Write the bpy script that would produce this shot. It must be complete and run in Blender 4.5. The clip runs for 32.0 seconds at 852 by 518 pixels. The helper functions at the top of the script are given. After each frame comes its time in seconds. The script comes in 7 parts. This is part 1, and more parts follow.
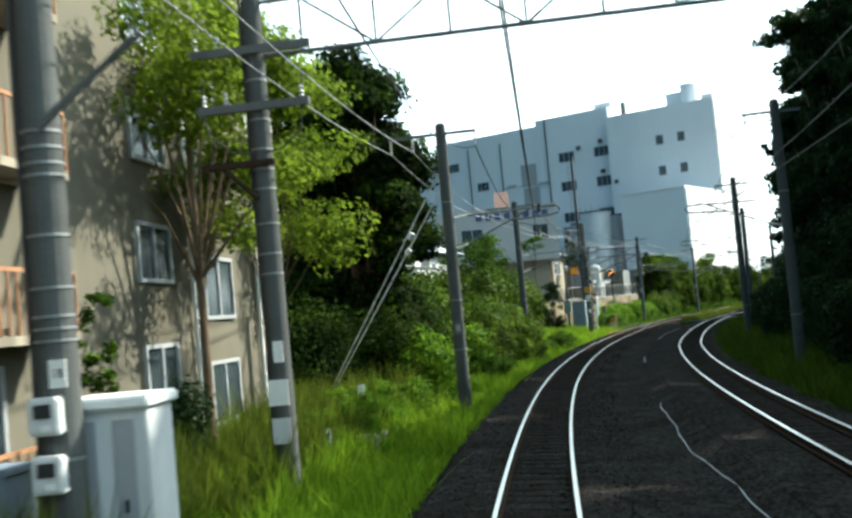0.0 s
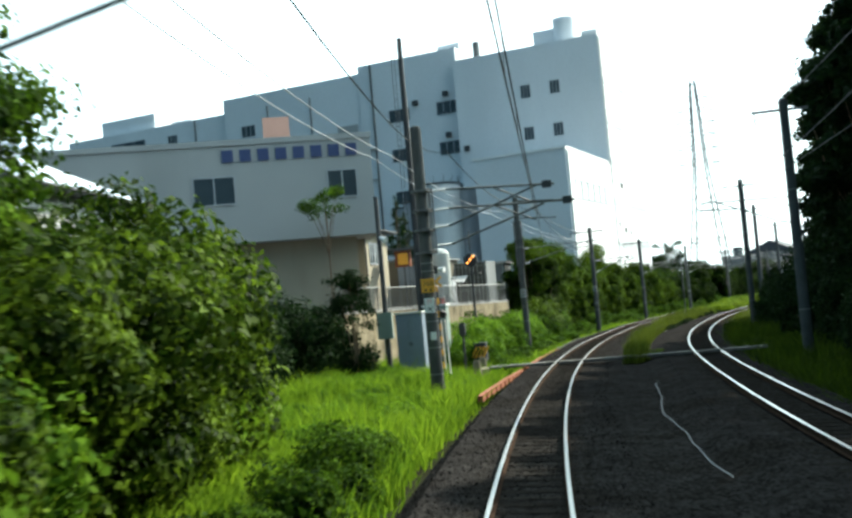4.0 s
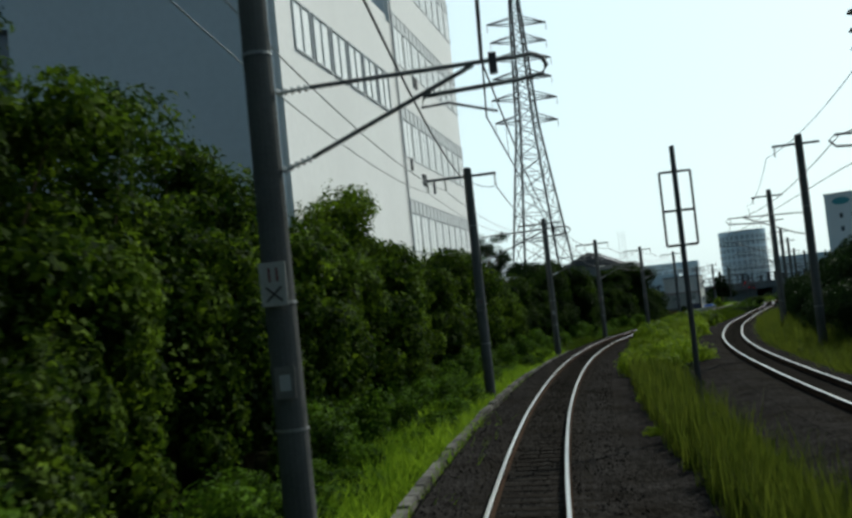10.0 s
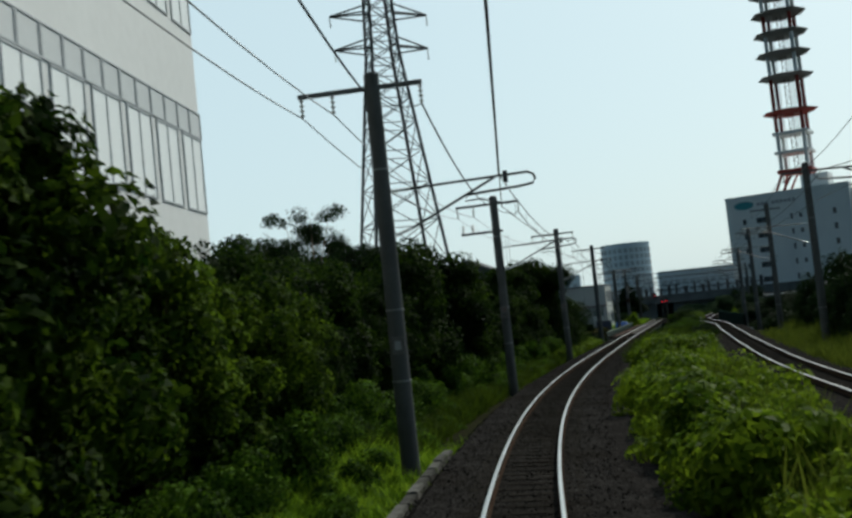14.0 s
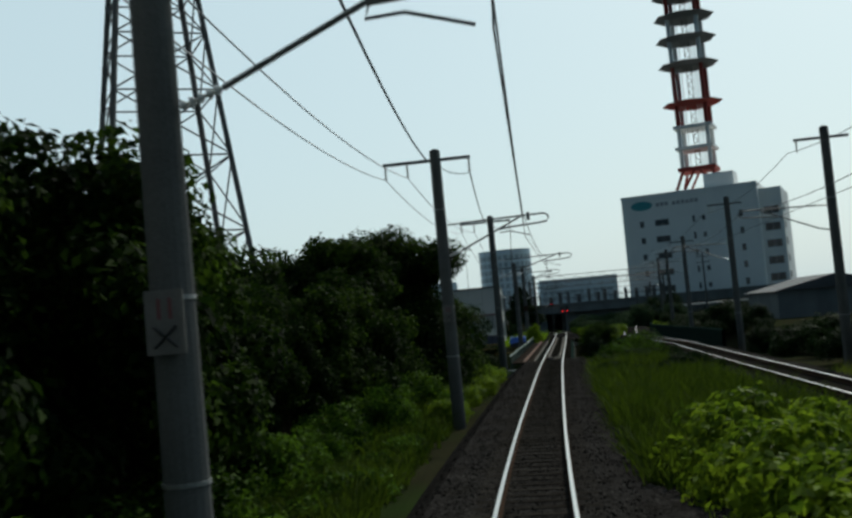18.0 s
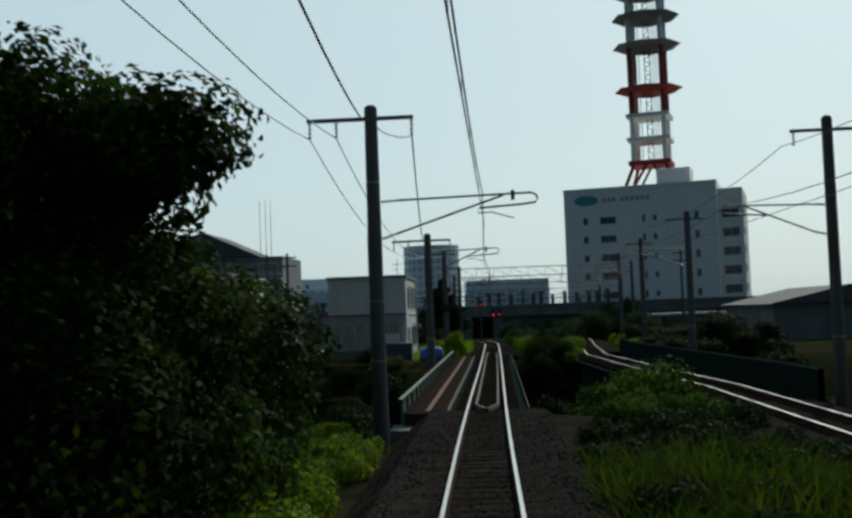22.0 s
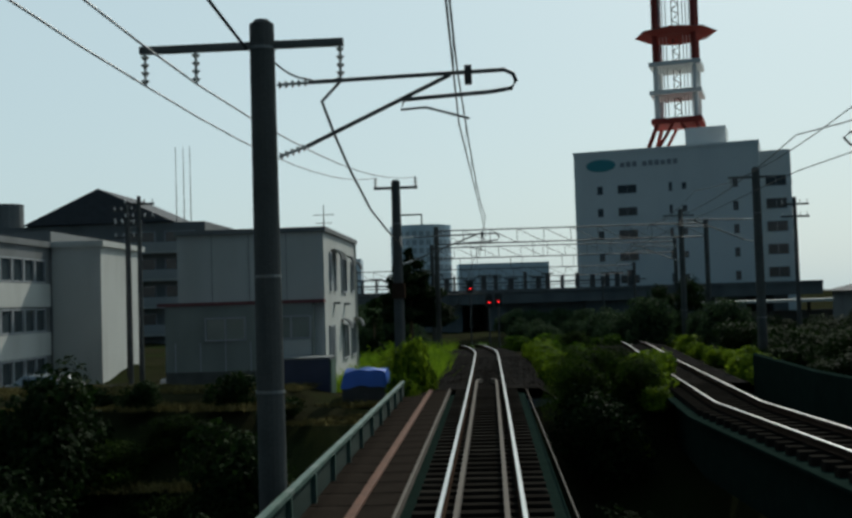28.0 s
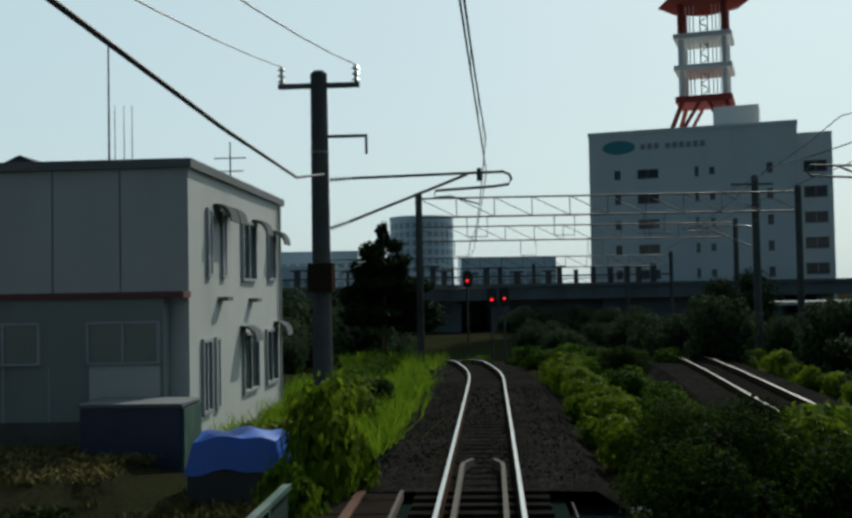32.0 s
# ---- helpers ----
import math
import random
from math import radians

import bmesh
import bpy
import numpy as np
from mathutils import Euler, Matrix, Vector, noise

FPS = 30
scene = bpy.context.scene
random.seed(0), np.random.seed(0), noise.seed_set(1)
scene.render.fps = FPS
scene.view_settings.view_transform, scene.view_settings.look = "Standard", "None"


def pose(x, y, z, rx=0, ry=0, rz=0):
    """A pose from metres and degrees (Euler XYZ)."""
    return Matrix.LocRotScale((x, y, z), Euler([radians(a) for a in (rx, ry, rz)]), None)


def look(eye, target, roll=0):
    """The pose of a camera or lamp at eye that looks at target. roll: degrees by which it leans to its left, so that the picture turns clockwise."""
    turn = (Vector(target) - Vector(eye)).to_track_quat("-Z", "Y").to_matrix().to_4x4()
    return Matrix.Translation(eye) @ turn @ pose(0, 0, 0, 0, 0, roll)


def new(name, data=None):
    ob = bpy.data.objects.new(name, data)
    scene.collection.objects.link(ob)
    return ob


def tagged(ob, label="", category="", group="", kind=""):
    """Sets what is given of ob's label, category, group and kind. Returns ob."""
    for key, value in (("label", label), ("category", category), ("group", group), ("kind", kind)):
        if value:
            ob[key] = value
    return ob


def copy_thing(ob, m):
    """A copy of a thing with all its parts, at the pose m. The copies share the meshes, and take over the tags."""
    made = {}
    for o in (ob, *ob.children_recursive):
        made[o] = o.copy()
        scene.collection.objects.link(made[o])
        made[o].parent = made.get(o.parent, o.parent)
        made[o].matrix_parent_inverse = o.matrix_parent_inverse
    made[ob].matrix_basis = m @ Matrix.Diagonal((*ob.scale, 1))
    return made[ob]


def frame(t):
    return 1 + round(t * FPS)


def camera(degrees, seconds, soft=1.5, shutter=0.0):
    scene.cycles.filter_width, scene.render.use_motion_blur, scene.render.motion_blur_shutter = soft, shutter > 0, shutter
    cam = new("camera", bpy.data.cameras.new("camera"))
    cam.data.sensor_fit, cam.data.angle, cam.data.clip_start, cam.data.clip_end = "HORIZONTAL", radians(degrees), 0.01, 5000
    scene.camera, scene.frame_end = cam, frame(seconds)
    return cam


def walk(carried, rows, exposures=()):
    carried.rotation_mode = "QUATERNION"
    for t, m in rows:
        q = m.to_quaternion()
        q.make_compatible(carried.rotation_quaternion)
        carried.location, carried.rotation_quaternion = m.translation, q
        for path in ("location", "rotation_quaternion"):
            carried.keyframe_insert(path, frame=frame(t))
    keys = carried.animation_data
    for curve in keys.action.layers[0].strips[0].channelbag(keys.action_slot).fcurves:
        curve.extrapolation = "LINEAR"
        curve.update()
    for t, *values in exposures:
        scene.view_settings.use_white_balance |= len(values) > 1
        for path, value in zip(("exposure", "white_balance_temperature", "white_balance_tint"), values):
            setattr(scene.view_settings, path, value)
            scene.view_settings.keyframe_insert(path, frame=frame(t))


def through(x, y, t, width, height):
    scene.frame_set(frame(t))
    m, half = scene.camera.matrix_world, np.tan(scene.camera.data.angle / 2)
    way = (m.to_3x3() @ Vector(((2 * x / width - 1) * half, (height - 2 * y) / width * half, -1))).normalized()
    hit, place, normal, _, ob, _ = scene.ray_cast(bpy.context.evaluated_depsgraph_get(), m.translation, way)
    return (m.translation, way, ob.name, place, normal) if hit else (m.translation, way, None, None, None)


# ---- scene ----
cam = camera(44.0, 32.0, soft=2.9, shutter=0.25)

# seconds, x, y, yaw, pitch, lean to the right
PATH = [
    (0, 0.00, 0.00, -2.74, 3.04, 5.21),
    (0.5, 0.95, 6.99, -4.23, 2.78, 4.69),
    (1, 2.01, 13.97, -4.92, 3.02, 4.67),
    (1.5, 3.17, 20.95, -6.25, 2.87, 4.95),
    (2, 4.44, 27.93, -7.10, 2.85, 4.99),
    (2.5, 5.84, 34.90, -8.19, 2.83, 5.16),
    (3, 7.38, 41.84, -9.27, 2.83, 5.19),
    (3.5, 9.07, 48.75, -10.34, 2.76, 5.09),
    (4, 10.90, 55.60, -11.49, 2.82, 5.10),
    (4.5, 12.85, 62.39, -12.54, 2.88, 5.11),
    (5, 14.90, 69.09, -13.53, 2.93, 5.13),
    (5.5, 17.05, 75.70, -14.49, 2.99, 5.14),
    (6, 19.28, 82.21, -15.42, 2.97, 5.11),
    (6.5, 21.60, 88.61, -16.41, 3.01, 4.80),
    (7, 23.99, 94.89, -17.58, 3.01, 4.85),
    (7.5, 26.46, 101.05, -18.50, 3.07, 5.09),
    (8, 28.99, 107.10, -19.63, 3.09, 5.05),
    (8.5, 31.60, 113.02, -20.46, 3.32, 5.29),
    (9, 34.30, 118.81, -21.65, 3.27, 4.78),
    (9.5, 37.07, 124.47, -22.55, 3.23, 5.18),
    (10, 39.91, 130.00, -23.29, 3.28, 5.88),
    (10.5, 42.81, 135.40, -24.24, 3.24, 5.93),
    (11, 45.74, 140.67, -24.78, 3.40, 5.46),
    (11.5, 48.70, 145.82, -25.73, 3.29, 4.93),
    (12, 51.67, 150.83, -26.54, 3.43, 5.10),
    (12.5, 54.64, 155.72, -27.46, 3.35, 4.80),
    (13, 57.59, 160.48, -28.46, 3.34, 5.27),
    (13.5, 60.52, 165.10, -29.29, 3.51, 5.71),
    (14, 63.42, 169.59, -30.17, 3.54, 5.95),
    (14.5, 66.30, 173.93, -31.07, 3.68, 6.15),
    (15, 69.17, 178.11, -31.87, 3.61, 5.83),
    (15.5, 72.04, 182.15, -32.73, 3.54, 5.51),
    (16, 74.90, 186.04, -33.62, 3.46, 5.19),
    (16.5, 77.75, 189.79, -34.58, 3.39, 4.87),
    (17, 80.62, 193.40, -35.40, 3.37, 4.86),
    (17.5, 83.48, 196.88, -36.19, 3.36, 5.01),
    (18, 86.35, 200.24, -36.92, 3.38, 5.21),
    (18.5, 89.20, 203.48, -37.75, 3.26, 4.97),
    (19, 92.02, 206.62, -38.48, 3.20, 4.80),
    (19.5, 94.81, 209.67, -39.09, 3.12, 4.38),
    (20, 97.57, 212.64, -39.68, 2.98, 3.66),
    (20.5, 100.28, 215.53, -40.05, 3.03, 3.39),
    (21, 102.96, 218.34, -40.37, 3.04, 3.00),
    (21.5, 105.60, 221.10, -40.60, 2.98, 2.55),
    (22, 108.19, 223.80, -40.78, 3.01, 2.12),
    (22.5, 110.74, 226.45, -40.87, 3.13, 1.89),
    (23, 113.24, 229.05, -40.83, 3.24, 1.82),
    (23.5, 115.68, 231.59, -40.81, 3.34, 1.68),
    (24, 118.06, 234.08, -40.96, 3.33, 1.79),
    (24.5, 120.39, 236.49, -40.97, 3.26, 1.70),
    (25, 122.63, 238.81, -40.94, 3.19, 1.70),
    (25.5, 124.80, 241.03, -41.02, 2.95, 1.93),
    (26, 126.89, 243.15, -41.01, 2.81, 1.61),
    (26.5, 128.88, 245.17, -41.15, 2.52, 1.74),
    (27, 130.79, 247.10, -41.13, 2.43, 1.75),
    (27.5, 132.62, 248.94, -41.09, 2.34, 1.76),
    (28, 134.39, 250.73, -41.02, 2.24, 1.76),
    (28.5, 136.11, 252.46, -40.91, 2.15, 1.77),
    (29, 137.80, 254.17, -40.79, 2.19, 1.54),
    (29.5, 139.47, 255.86, -40.79, 2.14, 1.61),
    (30, 141.14, 257.55, -40.99, 2.03, 1.66),
    (30.5, 142.80, 259.25, -40.95, 1.96, 1.66),
    (31, 144.45, 260.94, -40.89, 2.01, 1.59),
    (31.5, 146.11, 262.64, -40.71, 2.03, 1.46),
    (32, 147.76, 264.34, -40.80, 1.96, 1.04),
]
EYE = 2.8


def row_pose(x, y, yaw, pitch, lean):
    a, b = radians(yaw), radians(pitch)
    eye = Vector((x, y, EYE))
    return look(eye, eye + 10 * Vector((-math.sin(a) * math.cos(b), math.cos(a) * math.cos(b), math.sin(b))), -lean)


walk(cam, [(t, row_pose(x, y, yaw, pitch, lean)) for t, x, y, yaw, pitch, lean in PATH],
     exposures=[(0.0, 2.15, 6400, 1), (3.0, 2.0, 6400, 1), (4.0, 1.98, 6400, 1), (6.0, 1.7, 6400, 1), (7.5, 1.25, 6350, 2), (9.0, 0.65, 6300, 3), (12.0, 0.15, 6300, 4), (16.0, 0.0, 6300, 4), (22.0, -0.15, 6300, 4), (26.0, -0.22, 6300, 4), (29.0, -0.15, 6300, 4), (32.0, -0.12, 6300, 4)])

# ---- light ----
SUN_AZ, SUN_EL = 66.0, 40.0          # degrees clockwise from +y, degrees up
VEIL = 0.8
world = bpy.data.worlds.new("sky")
scene.world = world
world.use_nodes = True
wn = world.node_tree.nodes
sky = wn.new("ShaderNodeTexSky")
sky.sky_type, sky.sun_disc = "NISHITA", False
sky.sun_elevation, sky.sun_rotation = radians(SUN_EL), radians(SUN_AZ)
sky.air_density, sky.dust_density, sky.ozone_density = 1.2, 2.5, 1.5
veil = wn.new("ShaderNodeMix")          # thin bright haze over the whole sky
veil.data_type = "RGBA"
veil.inputs["Factor"].default_value = VEIL
veil.inputs["B"].default_value = (6.4, 7.8, 8.3, 1)
world.node_tree.links.new(sky.outputs[0], veil.inputs["A"])
# the haze is brightest round the sun and fades away from it
way = wn.new("ShaderNodeTexCoord")
dot = wn.new("ShaderNodeVectorMath")
dot.operation = "DOT_PRODUCT"
dot.inputs[1].default_value = (math.sin(radians(SUN_AZ - 3)), math.cos(radians(SUN_AZ - 3)), 0.25)
world.node_tree.links.new(way.outputs["Generated"], dot.inputs[0])
fade = wn.new("ShaderNodeMapRange")
fade.interpolation_type = "SMOOTHSTEP"
fade.inputs["From Min"].default_value, fade.inputs["From Max"].default_value = -0.5, 0.72
fade.inputs["To Min"].default_value, fade.inputs["To Max"].default_value = 0.0, 1.0
world.node_tree.links.new(dot.outputs["Value"], fade.inputs["Value"])
blue = wn.new("ShaderNodeMix")          # deeper blue away from the sun
blue.data_type = "RGBA"
blue.inputs["A"].default_value, blue.inputs["B"].default_value = (0.07, 0.125, 0.175, 1), (1, 1, 1, 1)
world.node_tree.links.new(fade.outputs[0], blue.inputs["Factor"])
dim = wn.new("ShaderNodeMix")
dim.data_type, dim.blend_type = "RGBA", "MULTIPLY"
dim.inputs["Factor"].default_value = 1.0
world.node_tree.links.new(veil.outputs["Result"], dim.inputs["A"])
world.node_tree.links.new(blue.outputs["Result"], dim.inputs["B"])
world.node_tree.links.new(dim.outputs["Result"], wn["Background"].inputs[0])
wn["Background"].inputs[1].default_value = 0.1
sun_data = bpy.data.lights.new("sun", "SUN")
sun_data.energy, sun_data.angle, sun_data.color = 3.0, radians(0.8), (1.0, 0.93, 0.82)
sun = new("sun", sun_data)
sun_way = Vector((math.sin(radians(SUN_AZ)) * math.cos(radians(SUN_EL)), math.cos(radians(SUN_AZ)) * math.cos(radians(SUN_EL)), math.sin(radians(SUN_EL))))
sun.matrix_world = look(sun_way * 100, (0, 0, 0))


# ---- materials ----
def material(name, color, rough=0.8, metal=0.0, vary=0.25, scale=3.0, bump=0.2, fine=40.0, spread=0.0, stain=None, stain_scale=0.6, spec=None):
    """Paint, stone or metal with large blotches, fine grain and relief. spread: brightness that changes from piece to piece."""
    m = bpy.data.materials.new(name)
    m.use_nodes = True
    n, l = m.node_tree.nodes, m.node_tree.links
    b = n["Principled BSDF"]
    b.inputs["Roughness"].default_value, b.inputs["Metallic"].default_value = rough, metal
    b.inputs["Specular IOR Level"].default_value = spec if spec is not None else (0.0 if rough >= 0.9 else 0.2 if rough >= 0.7 else 0.5)
    geo = n.new("ShaderNodeTexCoord")
    big = n.new("ShaderNodeTexNoise")
    big.inputs["Scale"].default_value, big.inputs["Detail"].default_value = scale, 6
    small = n.new("ShaderNodeTexNoise")
    small.inputs["Scale"].default_value, small.inputs["Detail"].default_value = fine, 3
    l.new(geo.outputs["Object"], big.inputs["Vector"])
    l.new(geo.outputs["Object"], small.inputs["Vector"])
    add = n.new("ShaderNodeMath")
    add.operation = "ADD"
    l.new(big.outputs["Fac"], add.inputs[0])
    l.new(small.outputs["Fac"], add.inputs[1])
    ramp = n.new("ShaderNodeMapRange")
    ramp.inputs["From Min"].default_value, ramp.inputs["From Max"].default_value = 0.6, 1.4
    ramp.inputs["To Min"].default_value, ramp.inputs["To Max"].default_value = 1 - vary, 1 + vary
    l.new(add.outputs[0], ramp.inputs["Value"])
    tint = n.new("ShaderNodeMix")
    tint.data_type, tint.blend_type = "RGBA", "MULTIPLY"
    tint.inputs["Factor"].default_value = 1.0
    tint.inputs["A"].default_value = (*color, 1)
    l.new(ramp.outputs[0], tint.inputs["B"])
    out = tint.outputs["Result"]
    if stain:
        s = n.new("ShaderNodeTexNoise")
        s.inputs["Scale"].default_value, s.inputs["Detail"].default_value = stain_scale, 8
        sq = n.new("ShaderNodeMapping")
        sq.inputs["Scale"].default_value = (1, 1, 0.25)
        l.new(geo.outputs["Object"], sq.inputs["Vector"])
        l.new(sq.outputs[0], s.inputs["Vector"])
        r2 = n.new("ShaderNodeMapRange")
        r2.inputs["From Min"].default_value, r2.inputs["From Max"].default_value = 0.5, 0.75
        l.new(s.outputs["Fac"], r2.inputs["Value"])
        mx = n.new("ShaderNodeMix")
        mx.data_type = "RGBA"
        l.new(r2.outputs[0], mx.inputs["Factor"])
        l.new(out, mx.inputs["A"])
        mx.inputs["B"].default_value = (*stain, 1)
        out = mx.outputs["Result"]
    if spread:
        info = n.new("ShaderNodeObjectInfo")
        r3 = n.new("ShaderNodeMapRange")
        r3.inputs["To Min"].default_value, r3.inputs["To Max"].default_value = 1 - spread, 1 + spread
        l.new(info.outputs["Random"], r3.inputs["Value"])
        m3 = n.new("ShaderNodeMix")
        m3.data_type, m3.blend_type = "RGBA", "MULTIPLY"
        m3.inputs["Factor"].default_value = 1.0
        l.new(out, m3.inputs["A"])
        l.new(r3.outputs[0], m3.inputs["B"])
        out = m3.outputs["Result"]
    l.new(out, b.inputs["Base Color"])
    if bump:
        bp = n.new("ShaderNodeBump")
        bp.inputs["Strength"].default_value, bp.inputs["Distance"].default_value = bump, 0.02
        l.new(add.outputs[0], bp.inputs["Height"])
        l.new(bp.outputs[0], b.inputs["Normal"])
    return m


def stony(m, size=0.06, spread=0.6):
    """Crushed stone: cells of their own brightness with sunken joints."""
    n, l = m.node_tree.nodes, m.node_tree.links
    b = n["Principled BSDF"]
    old = b.inputs["Base Color"].links[0].from_socket
    co = n.new("ShaderNodeTexCoord")
    cell = n.new("ShaderNodeTexVoronoi")
    cell.inputs["Scale"].default_value = 1 / size
    l.new(co.outputs["Object"], cell.inputs["Vector"])
    bw = n.new("ShaderNodeRGBToBW")
    l.new(cell.outputs["Color"], bw.inputs[0])
    tone = n.new("ShaderNodeMapRange")
    tone.inputs["From Min"].default_value, tone.inputs["From Max"].default_value = 0.15, 0.85
    tone.inputs["To Min"].default_value, tone.inputs["To Max"].default_value = 1 - spread, 1 + spread
    l.new(bw.outputs[0], tone.inputs["Value"])
    mx = n.new("ShaderNodeMix")
    mx.data_type, mx.blend_type = "RGBA", "MULTIPLY"
    mx.inputs["Factor"].default_value = 1.0
    l.new(old, mx.inputs["A"])
    l.new(tone.outputs[0], mx.inputs["B"])
    l.new(mx.outputs["Result"], b.inputs["Base Color"])
    bp = n.new("ShaderNodeBump")
    bp.invert = True
    bp.inputs["Strength"].default_value, bp.inputs["Distance"].default_value = 1.0, 0.04
    l.new(cell.outputs["Distance"], bp.inputs["Height"])
    l.new(bp.outputs[0], b.inputs["Normal"])
    return m


def leaf_material(name, dark, light, through=0.45, gloss=0.58, skew=1.0, patch=1.1):
    """Leaves that differ in colour one from another and let light through."""
    m = bpy.data.materials.new(name)
    m.use_nodes = True
    n, l = m.node_tree.nodes, m.node_tree.links
    b = n["Principled BSDF"]
    b.inputs["Roughness"].default_value = gloss
    b.inputs["Specular IOR Level"].default_value = 0.04
    geo, info = n.new("ShaderNodeNewGeometry"), n.new("ShaderNodeObjectInfo")
    mean = n.new("ShaderNodeMath")
    mean.operation = "MULTIPLY_ADD"
    mean.inputs[1].default_value = 0.5
    l.new(geo.outputs["Random Per Island"], mean.inputs[0])
    co = n.new("ShaderNodeTexCoord")          # sprays of young growth among older leaves
    spray = n.new("ShaderNodeTexNoise")
    spray.inputs["Scale"].default_value, spray.inputs["Detail"].default_value = patch, 2
    l.new(co.outputs["Object"], spray.inputs["Vector"])
    tone = n.new("ShaderNodeMapRange")
    tone.inputs["From Min"].default_value, tone.inputs["From Max"].default_value = 0.34, 0.68
    tone.inputs["To Min"].default_value, tone.inputs["To Max"].default_value = -0.12, 0.42
    l.new(spray.outputs["Fac"], tone.inputs["Value"])
    l.new(tone.outputs[0], mean.inputs[2])
    obj = n.new("ShaderNodeMath")
    obj.operation = "MULTIPLY_ADD"
    obj.inputs[1].default_value = 0.2
    obj.use_clamp = True
    l.new(info.outputs["Random"], obj.inputs[0])
    l.new(mean.outputs[0], obj.inputs[2])
    few = n.new("ShaderNodeMath")          # most leaves dark, few bright
    few.operation = "POWER"
    few.inputs[1].default_value = skew
    l.new(obj.outputs[0], few.inputs[0])
    mix = n.new("ShaderNodeMix")
    mix.data_type = "RGBA"
    l.new(few.outputs[0], mix.inputs["Factor"])
    mix.inputs["A"].default_value, mix.inputs["B"].default_value = (*dark, 1), (*light, 1)
    l.new(mix.outputs["Result"], b.inputs["Base Color"])
    tr = n.new("ShaderNodeBsdfTranslucent")
    l.new(mix.outputs["Result"], tr.inputs["Color"])
    sh = n.new("ShaderNodeMixShader")
    sh.inputs[0].default_value = through
    l.new(b.outputs[0], sh.inputs[1])
    l.new(tr.outputs[0], sh.inputs[2])
    l.new(sh.outputs[0], n["Material Output"].inputs["Surface"])
    return m


def glow(name, color, strength):
    m = bpy.data.materials.new(name)
    m.use_nodes = True
    b = m.node_tree.nodes["Principled BSDF"]
    b.inputs["Base Color"].default_value = (*color, 1)
    b.inputs["Emission Color"].default_value = (*color, 1)
    b.inputs["Emission Strength"].default_value = strength
    return m


